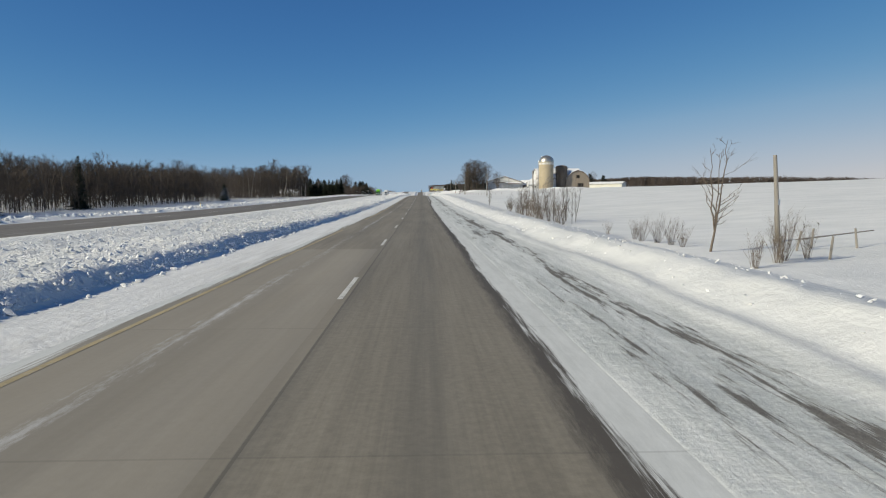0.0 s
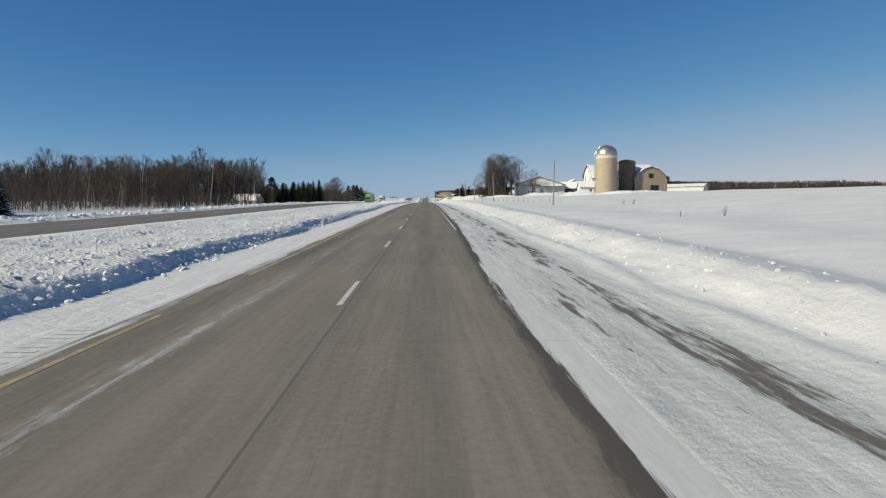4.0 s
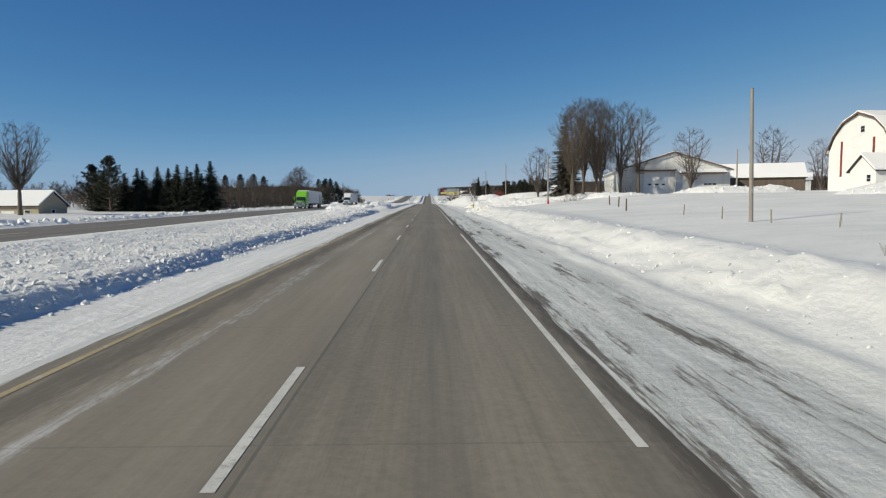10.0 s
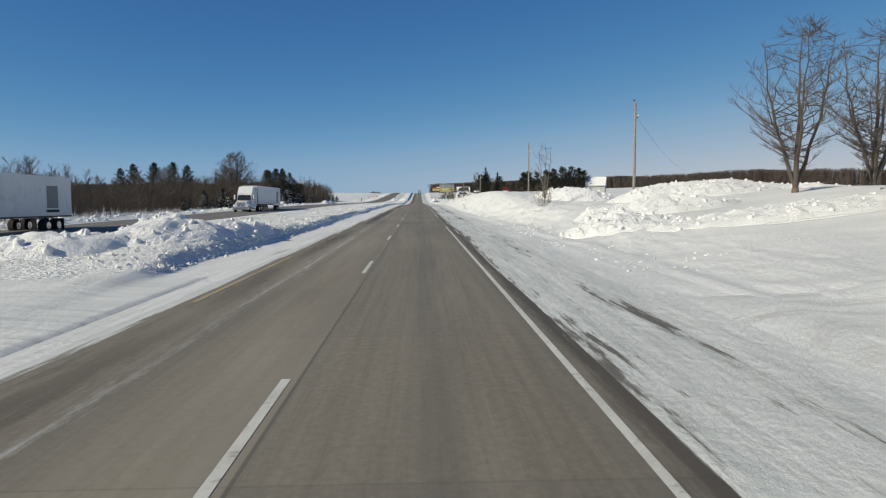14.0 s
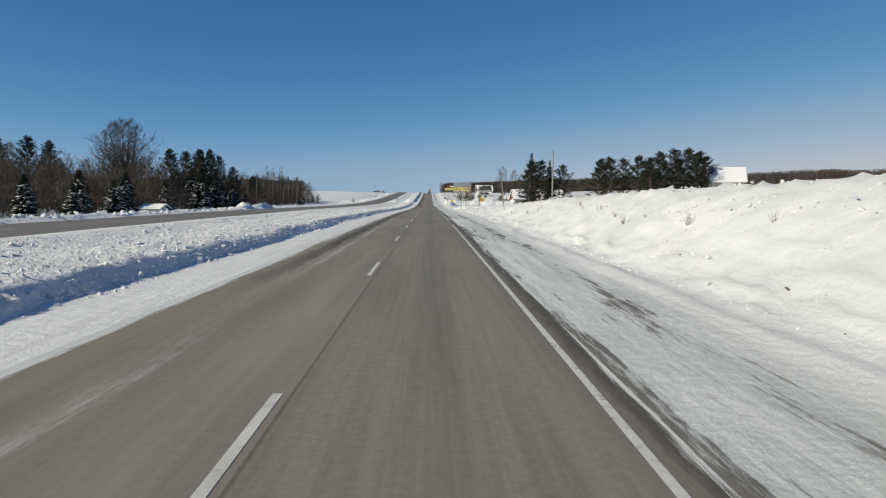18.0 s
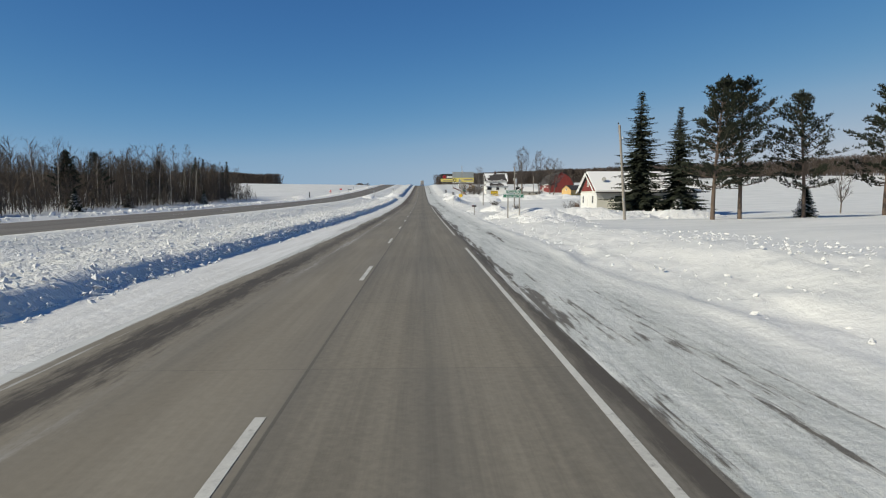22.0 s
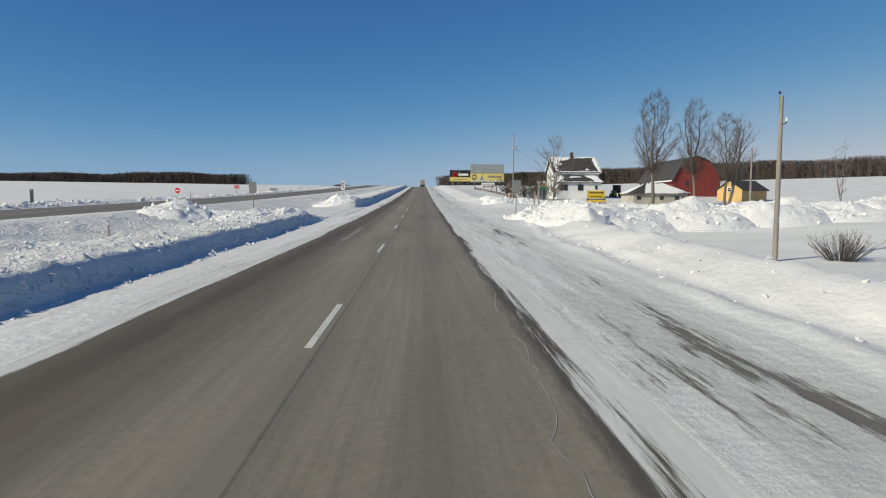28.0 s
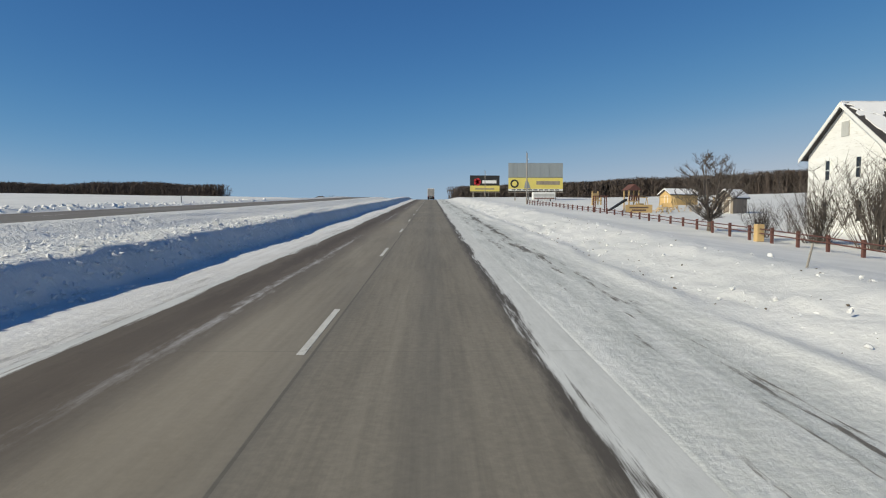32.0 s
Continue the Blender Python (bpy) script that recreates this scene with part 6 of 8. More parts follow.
# ---- first farm ----
def silo(x, y, r, top, dome, wall, label, band, bands=22):
    p = spot(x, y)
    ob = thing("silo", p, label, "silo", "silos by the barn")
    h = top - p.z
    bm = bmesh.new()
    bmesh.ops.create_cone(bm, cap_ends=True, segments=48, radius1=r, radius2=r, depth=h + 0.8, matrix=Matrix.Translation((0, 0, h / 2 - 0.4)))
    part("wall", bm, wall, ob, smooth=False)
    for k in range(bands):
        bm = bmesh.new()
        z = 0.6 + (h - 1.2) * k / (bands - 1)
        bmesh.ops.create_cone(bm, cap_ends=True, segments=48, radius1=r + 0.03, radius2=r + 0.03, depth=0.035, matrix=Matrix.Translation((0, 0, z)))
        part("hoop", bm, DARK_METAL if wall is SILO_DARK else BLOCK, ob)
    bm = bmesh.new()
    bmesh.ops.create_uvsphere(bm, u_segments=40, v_segments=20, radius=1.0)
    bmesh.ops.delete(bm, geom=[v for v in bm.verts if v.co.z < -0.01], context="VERTS")
    bmesh.ops.transform(bm, matrix=Matrix.Translation((0, 0, h)) @ Matrix.Diagonal((r + 0.06, r + 0.06, dome, 1)), verts=bm.verts)
    d = part("dome", bm, DOME if band else wall, ob, "ribbed silver sheet dome" if band else "", smooth=True)
    if band:
        for k in range(32):
            a = 2 * math.pi * k / 32
            bm = boxes((-0.23, -0.05, -0.55, 0.23, 0.05, 0.55))
            bmesh.ops.transform(bm, matrix=pose(math.cos(a) * (r + 0.03), math.sin(a) * (r + 0.03), h - 1.05, 0, 0, math.degrees(a) + 90), verts=bm.verts)
            part("panel", bm, WHITE_TRIM, ob, "pale rim panel")
        for k in range(16):
            a = 2 * math.pi * k / 16
            pts = [(math.cos(a) * (r + 0.09) * math.cos(b), math.sin(a) * (r + 0.09) * math.cos(b), h + math.sin(b) * (dome + 0.03)) for b in (0, 0.3, 0.6, 0.9, 1.2, 1.5)]
            part("rib", tube(bmesh.new(), pts, [0.035] * 6, 4), DOME, d)
    # ladder and filling pipe on the road side
    for s in (-0.22, 0.22):
        part("ladder_rail", tube(bmesh.new(), [(-r - 0.16, s, 0.5), (-r - 0.16, s, h)], [0.03, 0.03], 5), METAL, ob)
    for k in range(int(h / 0.9)):
        part("rung", tube(bmesh.new(), [(-r - 0.16, -0.22, 0.8 + 0.9 * k), (-r - 0.16, 0.22, 0.8 + 0.9 * k)], [0.015, 0.015], 4), METAL, ob)
    part("filling_pipe", tube(bmesh.new(), [(-r - 0.35, 0.6, 0), (-r - 0.35, 0.6, h + 0.2), (-r * 0.6, 0.4, h + dome * 0.9)], [0.13, 0.13, 0.13], 8), METAL, ob)
    return ob


silo(69.8, 351.0, 4.02, 24.9, 3.6, SILO_WALL, "tall tan stave silo with a silver dome", True)
silo(79.9, 357.5, 3.3, 22.2, 1.3, SILO_DARK, "shorter dark brown stave silo beside the tall one", False, 18)

z0 = 10.0
barn_w = gable_building("barn", pose(78.5, 364.2, z0, 0, 0, 90), 14.4, 25.0, 6.0, 11.6, WHITE_WALL, SHINGLE, "white gambrel barn with red-brown stripes and a snowy roof", "barn", gambrel=True, snow=0.22, trim=DARK_TRIM)
for yy in (-3.3, 0.4, 4.0):
    part("stripe", boxes((yy - 0.22, 12.5, 2.0, yy + 0.22, 12.56, 7.6 if abs(yy) > 3 else 3.0)), RED_WALL, barn_w, "red-brown painted stripe")
opening(barn_w, "window", 0.8, 12.52, 8.6, 0.9, 0.9, "s", WHITE_TRIM).matrix_local = pose(0, 25.04, 0) @ pose(0, 0, 0, 0, 0, 180) @ pose(0, 0, 0)
opening(barn_w, "door", 2.2, 12.52, 0.0, 2.4, 2.6, "s", WHITE_TRIM, OLD_WOOD).matrix_local = pose(0, 25.04, 0, 0, 0, 180)
barn_b = gable_building("barn", pose(88.5, 367.0, z0 + 0.4, 0, 0, 0), 13.0, 26.0, 4.8, 10.0, OLD_WOOD, SHINGLE, "weathered brown gambrel barn with a snowy roof", "barn", gambrel=True, snow=0.22, trim=DARK_TRIM)
opening(barn_b, "door", 0.0, -13.0, 5.6, 1.8, 1.7, "s", DARK_TRIM, DARK_IN)
opening(barn_b, "door", 1.5, -13.0, 0.0, 3.2, 2.7, "s", DARK_TRIM, DARK_IN)
lean = gable_building("milk_house", pose(63.0, 354.5, 9.7, 0, 0, 90), 5.2, 6.0, 2.6, 4.6, WHITE_WALL, SHINGLE, "small white milk house with a snow-covered roof", "shed", snow=0.3)
opening(lean, "window", 1.3, 3.0, 1.0, 0.8, 0.9, "s", WHITE_TRIM).matrix_local = pose(0, 6.02, 0, 0, 0, 180)
opening(lean, "window", -2.6, -1.0, 1.0, 0.9, 0.9, "w", WHITE_TRIM)
opening(lean, "window", 2.6, 0.6, 0.9, 0.9, 0.9, "e", DARK_TRIM)
lowshed = gable_building("long_shed", pose(75.0, 412.0, 10.4, 0, 0, 68), 9.0, 19.0, 3.3, 6.2, BROWN_SHADE_WALL, SHINGLE, "long low brown shed under deep roof snow", "shed", snow=0.35)
for k in range(5):
    opening(lowshed, "door", 4.5, -7.6 + 3.7 * k, 0.0, 2.6, 2.4, "e", DARK_TRIM, DARK_IN if k % 2 else OLD_WOOD)
SHED_WALL = worn("white_steel_siding", (0.66, 0.66, 0.635), 0.55, spread=0.14, scale=1.0, bump=0.15, stretch=(6, 6, 0.3), dirt=(0.46, 0.43, 0.39))
bigshed = gable_building("machine_shed", pose(55.5, 418.1, 10.0, 0, 0, -9), 23.5, 26.0, 5.3, 9.1, SHED_WALL, SHED_WALL, "broad white steel machine shed with dark roof edges", "shed", snow=0.14, trim=DARK_TRIM, over=0.6)
for x, w, h in ((-3.6, 5.4, 4.6), (7.6, 3.3, 4.0)):
    o = opening(bigshed, "door", x, -13.0, 0.0, w, h, "s", WHITE_TRIM, WHITE_WALL)
    for q in (-1, 0, 1):
        part("pane", boxes((x + q * w * 0.27 - 0.35, -13.06, 1.95, x + q * w * 0.27 + 0.35, -13.02, 2.3)), GLASS, o)
part("awning", boxes((-8.0, -14.2, 5.0, 0.4, -13.02, 5.3)), DARK_TRIM, bigshed, "dark flat awning over the large door")
for x in (-7.8, 0.2):
    part("awning_side", boxes((x - 0.1, -14.1, -0.5, x + 0.1, -13.02, 5.0)), SHED_WALL, bigshed)
part("porch_roof", prism(bmesh.new(), [(1.4, 4.35), (10.4, 4.35), (10.4, 4.6), (1.4, 4.6)], -15.2, -13.02), DARK_TRIM, bigshed)
bm = bmesh.new()
vs = [bm.verts.new(c) for c in [(1.3, -15.3, 4.604), (10.5, -15.3, 4.604), (10.5, -13.03, 4.604), (1.3, -13.03, 4.604), (1.3, -15.3, 4.75), (10.5, -15.3, 4.75), (10.5, -13.03, 5.5), (1.3, -13.03, 5.5)]]
for f in ((3, 2, 1, 0), (4, 5, 6, 7), (0, 1, 5, 4), (1, 2, 6, 5), (2, 3, 7, 6), (3, 0, 4, 7)):
    bm.faces.new([vs[k] for k in f])
part("porch_snow", bm, ROOF_SNOW, bigshed, "snow banked on the porch roof")
gable_building("yard_shed", pose(92, 430, 11, 0, 0, 60), 7, 12, 2.8, 4.4, WHITE_WALL, SHINGLE, "far white shed behind the farmyard", "shed", snow=0.25)
far_a = gable_building("far_house", pose(118, 397, 12.0, 0, 0, 52), 8, 22, 1.9, 3.0, CREAM_WALL, SHINGLE, "small far farm building with a snowy roof", "house", snow=0.25)
opening(far_a, "window", -1.5, -11.0, 1.1, 1.0, 1.1, "s", WHITE_TRIM)
opening(far_a, "window", 1.6, -11.0, 1.1, 1.0, 1.1, "s", WHITE_TRIM)
red_house = gable_building("farmhouse", pose(84, 468, 11.0, 0, 0, 0), 10.0, 13, 6.2, 9.4, WHITE_WALL, SHINGLE, "white farmhouse with a red base behind trees", "house", snow=0.25)
part("red_base", boxes((-5.05, -6.56, -0.5, 5.05, 6.56, 1.3)), RED_WALL, red_house, "low red-painted base")
for x in (-2.6, 2.6):
    for z in (1.9, 4.4):
        opening(red_house, "window", x, -6.5, z, 1.1, 1.4, "s", DARK_TRIM)

# leaning and straight wooden posts of the field fence
fence = thing("field_fence", (0, 0, 0), "line of short weathered posts across the snowy field", "fence")
fx = [(20, 332), (21, 338), (21.5, 343), (21.0, 320), (21.4, 314), (21.8, 308), (22.2, 302), (23.2, 297), (24, 293), (25, 289), (26, 285.5), (27, 283), (28, 281), (29.2, 278), (30.5, 275), (32, 271), (34, 267)]
for k, (x, y) in enumerate(fx):
    q = spot(x, y)
    a = 0.1 * math.sin(k * 2.3)
    h = 1.25 if k < 3 else 1.0
    part("post", tube(bmesh.new(), [(x, y, q.z - 0.3), (x + a, y, q.z + h)], [0.08 if k < 3 else 0.05, 0.07 if k < 3 else 0.045], 6), OLD_WOOD if k > 2 else DARK_TRIM, fence)
fence = thing("broken_fence", (0, 0, 0), "broken leaning fence posts and rail by the ditch", "fence")
for k, (x, y, a) in enumerate([(18.6, 30.5, 0.25), (20, 31.5, 0.1), (21.8, 30.6, -0.15), (16.2, 28.0, 0.2), (18.0, 27.0, 0.12), (21.5, 27.6, 0.1), (26, 34, 0.2)]):
    q = spot(x, y)
    part("post", tube(bmesh.new(), [(x, y, q.z - 0.3), (x + a, y, q.z + 0.85)], [0.06, 0.05], 6), POLE_WOOD, fence)
q = spot(20.5, 30.8)
part("rail", tube(bmesh.new(), [(18.4, 30.2, q.z + 0.35), (23.2, 31.4, q.z + 0.75)], [0.04, 0.03], 5), POLE_WOOD, fence)

# ---- utility poles ----
def utility_pole(x, y, top, cross=True, tank=False, lean=0.0, label="weathered grey wooden utility pole"):
    p = spot(x, y)
    h = top - p.z
    ob = thing("utility_pole", p, label, "utility pole", "utility poles beside the road")
    part("pole", tube(bmesh.new(), [(0, 0, -0.5), (lean * 0.5, 0, h * 0.5), (lean, 0, h)], [0.15, 0.125, 0.10], 10), POLE_WOOD, ob)
    if cross:
        part("pole_pin", tube(bmesh.new(), [(lean - 0.12, 0, h - 0.9), (lean - 0.12, 0, h + 0.12)], [0.03, 0.025], 6), METAL, ob)
        part("insulator", tube(bmesh.new(), [(lean - 0.12, 0, h + 0.10), (lean - 0.12, 0, h + 0.17), (lean - 0.12, 0, h + 0.26)], [0.05, 0.075, 0.03], 8), DARK_METAL, ob)
        part("bracket", tube(bmesh.new(), [(lean, 0, h - 1.5), (lean + 0.28, 0, h - 1.42), (lean + 0.30, 0, h - 1.3)], [0.03, 0.025, 0.02], 6), DARK_METAL, ob)
        part("insulator", tube(bmesh.new(), [(lean + 0.30, 0, h - 1.32), (lean + 0.30, 0, h - 1.12)], [0.06, 0.03], 8), WHITE_TRIM, ob)
    if tank:
        t = part("transformer", tube(bmesh.new(), [(lean + 0.30, -0.1, h - 3.3), (lean + 0.30, -0.1, h - 3.2), (lean + 0.30, -0.1, h - 2.4), (lean + 0.30, -0.1, h - 2.3)], [0.17, 0.21, 0.21, 0.15], 14), METAL, ob, "grey transformer can")
        part("bushing", tube(bmesh.new(), [(lean + 0.30, -0.1, h - 2.3), (lean + 0.30, -0.1, h - 2.0)], [0.05, 0.03], 8), WHITE_TRIM, t)
        part("cutout", tube(bmesh.new(), [(lean - 0.28, -0.05, h - 2.2), (lean - 0.16, -0.05, h - 2.7)], [0.04, 0.04], 6), WHITE_TRIM, ob)
    part("tag", boxes((lean * 0.3 - 0.06, -0.145, 2.0, lean * 0.3 + 0.06, -0.125, 2.3)), METAL, ob)
    return ob


POLES = [(20.0, 34.5, 5.0, False, False, -0.35), (23.6, 131.6, 9.0, False, False, -0.3), (23.0, 221.3, 12.8, False, False, 0.1), (21.5, 310, 15.2, False, False, -0.2), (20.3, 376, 16.1, True, True, 0.0), (20.2, 434.6, 18.4, True, False, 0.0), (20.0, 491, 19.7, True, False, 0.0),
         (20.5, 588, 19.0, True, False, 0.0), (20.0, 652, 18.1, True, False, -0.75), (18.5, 716.7, 17.1, True, True, 0.0), (18.8, 784.6, 17.35, True, False, 0.05), (17.95, 877.0, 25.4, True, True, 0.15), (19.2, 984, 26.9, True, False, 0.0), (19.5, 1085, 30.5, True, False, 0.0), (20, 1160, 32.0, True, False, 0.0)]
tops = []
for x, y, top, c, k, l in POLES:
    utility_pole(x, y, top, c, k, l)
    tops.append(Vector((x + l, y, top - 0.45)))
WIRE = worn("wire", (0.05, 0.05, 0.05), 0.6, spread=0.1, scale=1)


def sag_wire(a, b, sag, r=0.008):
    pts = [a.lerp(b, k / 10) - Vector((0, 0, sag * 4 * (k / 10) * (1 - k / 10))) for k in range(11)]
    return tagged(part("overhead_wire", tube(bmesh.new(), pts, [r] * 11, 4), WIRE), "thin dark overhead wire strung between poles", "wire", "overhead wires")


sag_wire(Vector((18.5, 716.7, 16.2)), Vector((75, 742, 15.5)), 0.8, 0.015)
sag_wire(Vector((18.5, 716.7, 15.6)), Vector((75, 744, 14.6)), 0.9, 0.012)
sag_wire(Vector((18.1, 877, 22.8)), Vector((34, 906, 20.3)), 0.8, 0.014)
sag_wire(Vector((20.2, 434.6, 17.3)), Vector((44, 478, 14.2)), 1.0, 0.01)
utility_pole(52, 374, 17.0, False, False, label="thin bare yard pole by the long shed")
utility_pole(43.0, 833, 19, False, False, label="thin bare yard pole far off")

# ---- post boxes, marker posts, road signs ----
GREEN_SIGN = worn("green_sign_sheet", (0.01, 0.16, 0.10), 0.45, spread=0.06, scale=1)
SIGN_WHITE = worn("sign_white", (0.80, 0.80, 0.80), 0.5, spread=0.03, scale=1)
SIGN_RED = worn("sign_red", (0.55, 0.03, 0.035), 0.45, spread=0.08, scale=1)
SIGN_BACK = worn("bare_sign_back", (0.24, 0.245, 0.25), 0.6, metal=0.2, spread=0.1, scale=1)
YELLOW = worn("yellow_paint", (0.80, 0.52, 0.03), 0.55, spread=0.08, scale=2)
BLACK = worn("black_paint", (0.02, 0.02, 0.02), 0.6, spread=0.1, scale=2)


def words(text, size, m, material, parent, name="lettering", deep=0.006):
    cu = bpy.data.curves.new(name, "FONT")
    cu.body = text
    cu.size = size
    cu.align_x, cu.align_y = "CENTER", "CENTER"
    cu.extrude = deep
    tmp = bpy.data.objects.new("tmp", cu)
    scene.collection.objects.link(tmp)
    bpy.context.view_layer.update()
    me = bpy.data.meshes.new_from_object(tmp.evaluated_get(bpy.context.evaluated_depsgraph_get()))
    bpy.data.objects.remove(tmp)
    bpy.data.curves.remove(cu)
    me.materials.clear()
    me.materials.append(material)
    ob = new(name, me)
    ob.parent = parent
    ob.matrix_local = m
    return ob


def panel(parent, name, w, h, z, material, label="", y=0.0, thick=0.012, cut=0.06, rim=None):
    """An upright sheet with rounded corners, middle at height z, facing -y."""
    bm = bmesh.new()
    box(bm, -w / 2, y - thick / 2, z - h / 2, w / 2, y + thick / 2, z + h / 2)
    es = [e for e in bm.edges if abs(e.verts[0].co.y - e.verts[1].co.y) > thick * 0.5]
    bmesh.ops.bevel(bm, geom=es, offset=cut, segments=3, affect="EDGES", profile=0.5)
    o = part(name, bm, material, parent, label)
    if rim:
        t = 0.03
        bm = boxes((-w / 2 + cut, y - thick, z + h / 2 - 2 * t, w / 2 - cut, y - thick / 2 - 0.001, z + h / 2 - t), (-w / 2 + cut, y - thick, z - h / 2 + t, w / 2 - cut, y - thick / 2 - 0.001, z - h / 2 + 2 * t),
                   (-w / 2 + t, y - thick, z - h / 2 + cut, -w / 2 + 2 * t, y - thick / 2 - 0.001, z + h / 2 - cut), (w / 2 - 2 * t, y - thick, z - h / 2 + cut, w / 2 - t, y - thick / 2 - 0.001, z + h / 2 - cut))
        part("border", bm, rim, o)
    return o


p = spot(9.3, 655)
sign = thing("road_sign", pose(p.x, p.y, 9.0, 0, 0, -6), "green road-name sign with two boards on wooden posts", "road sign")
for x in (-0.55, 0.62):
    part("post", boxes((x - 0.06, 0.02, -1.2, x + 0.06, 0.14, 2.1), bevel=0.01), POLE_WOOD, sign)
b1 = panel(sign, "upper_board", 1.55, 0.34, 2.62 + 0.02, GREEN_SIGN, rim=SIGN_WHITE)
b2 = panel(sign, "lower_board", 2.15, 0.38, 2.22, GREEN_SIGN, rim=SIGN_WHITE)
part("brace", boxes((-0.6, 0.01, 2.05, -0.5, 0.03, 2.8), (0.57, 0.01, 2.05, 0.67, 0.03, 2.8)), METAL, sign)
words("Walnut Rd", 0.27, pose(0, -0.02, 2.63, 90, 0, 0), SIGN_WHITE, b1)
words("Silver Leaf Rd", 0.27, pose(0, -0.02, 2.21, 90, 0, 0), SIGN_WHITE, b2)


def mailbox(x, y, color, label, tall=1.1, turn=0):
    p = spot(x, y, 0.0)
    ob = thing("mailbox", pose(p.x, p.y, p.z, 0, 0, turn), label, "mailbox")
    part("post", boxes((-0.05, -0.05, -0.5, 0.05, 0.05, tall), bevel=0.008), POLE_WOOD, ob)
    bm = bmesh.new()
    prof = [(-0.09, 0), (0.09, 0), (0.09, 0.13)] + [(0.09 * math.cos(a), 0.13 + 0.09 * math.sin(a)) for a in (0.5, 1.0, 1.57, 2.1, 2.6)] + [(-0.09, 0.13)]
    prism(bm, [(u, v + tall) for u, v in prof], -0.28, 0.28)
    bmesh.ops.transform(bm, matrix=pose(0, 0, 0, 0, 0, 90), verts=bm.verts)
    b = part("box", bm, color, ob)
    part("flag", boxes((-0.2, -0.105, tall + 0.1, -0.16, -0.095, tall + 0.24)), SIGN_RED, b)
    part("door", boxes((-0.292, -0.085, tall + 0.01, -0.281, 0.085, tall + 0.2)), color, b)
    return ob


mailbox(6.9, 674.6, BLACK, "black mailbox on a wooden post in the snow", 1.1)
p = spot(8.0, 384.0)
tube_box = thing("newspaper_box", pose(8.0, 384.0, p.z + 0.75, 0, 0, 10), "bright yellow newspaper tube on a tilted post", "newspaper box")
part("post", tube(bmesh.new(), [(0, 0, -1.6), (0.05, 0, 0.5)], [0.05, 0.05], 6), POLE_WOOD, tube_box)
part("tube", boxes((-0.42, -0.12, 0.0, 0.1, 0.12, 0.2), bevel=0.03), YELLOW, tube_box)
part("lid", boxes((-0.46, -0.14, 0.19, 0.12, 0.14, 0.215)), YELLOW, tube_box)
part("arm", tube(bmesh.new(), [(0.05, 0, 0.12), (0.45, 0, -0.02), (0.55, 0, 0.12)], [0.03, 0.03, 0.02], 6), DARK_METAL, tube_box)
p = spot(7.8, 379)
post = thing("wooden_post", pose(7.8, 379, p.z + 0.7), "short weathered post standing in a snow pile", "post")
part("post", boxes((-0.05, -0.05, -1.5, 0.05, 0.05, 0.45), bevel=0.01), POLE_WOOD, post)
p = spot(18.5, 373.6)
barrel = thing("reflector_board", pose(20.3, 374.6, p.z), "small red marker board beside a pole", "marker")
part("board", boxes((-0.35, -0.02, 0.1, -0.05, 0.02, 0.7)), SIGN_RED, barrel)
part("stake", boxes((-0.23, 0.021, -0.4, -0.17, 0.05, 0.75)), POLE_WOOD, barrel)


def delineator(x, y, h=1.1, color=None, wide=0.09, label="slim roadside delineator post in the snow"):
    p = spot(x, y)
    ob = thing("delineator", p, label, "marker", "roadside delineators")
    part("post", boxes((-wide / 2, -0.02, -0.5, wide / 2, 0.02, h), bevel=0.006), color or SIGN_BACK, ob)
    part("reflector", boxes((-0.035, -0.032, h - 0.16, 0.035, -0.021, h - 0.05)), SIGN_WHITE, ob)
    return ob


delineator(7.1, 477.3, 0.95)
delineator(23.5, 165, 0.9)
delineator(-12.9, 777.5, 0.75, POLE_WOOD, 0.07, "short wooden stake in the median snow")
delineator(-32, 92, 0.8, YELLOW, 0.05, "thin yellow stake past the far carriageway")
delineator(-33, 842, 1.0)
delineator(21.8, 868.5, 0.6, YELLOW, 0.12, "short yellow stake in the snowy yard")
delineator(-40.5, 818, 2.3, DARK_METAL, 0.36, "dark sign seen from its edge on a post")
delineator(-40.0, 960, 2.0, DARK_METAL, 0.12, "slim dark post past the far carriageway")


def disc_sign(x, y, z, face, label, kind):
    """A sign on one steel post; face: 'back' shows bare metal."""
    p = spot(x, y)
    ob = thing("road_sign", p, label, "road sign")
    h = z - p.z
    part("post", boxes((-0.045, 0.01, -0.5, 0.045, 0.09, h + 0.3), bevel=0.006), POLE_WOOD if face == "back" else METAL, ob)
    return ob, h


s, h = disc_sign(8.1, 806.6, 13.2, "back", "bare metal back of a tall road sign on a wooden post", "")
panel(s, "plate", 0.78, 1.0, h, SIGN_BACK, y=-0.02)
s, h = disc_sign(-17.2, 815.6, 13.3, "back", "bare metal back of a tall median sign on a post", "")
panel(s, "plate", 0.75, 1.15, h - 0.05, SIGN_BACK, y=-0.02)
s, h = disc_sign(-37.5, 849, 13.6, "front", "white square sign with a red no-entry disc", "")
pl = panel(s, "plate", 0.95, 0.95, h, SIGN_WHITE, y=-0.02)
bm = bmesh.new()
bmesh.ops.create_cone(bm, cap_ends=True, segments=32, radius1=0.44, radius2=0.44, depth=0.01, matrix=pose(0, -0.033, h, 90, 0, 0))
part("disc", bm, SIGN_RED, pl)
part("bar", boxes((-0.32, -0.046, h - 0.07, 0.32, -0.039, h + 0.07)), SIGN_WHITE, pl)
s, h = disc_sign(-37.0, 878, 14.9, "front", "red wrong-way sign with white lettering", "")
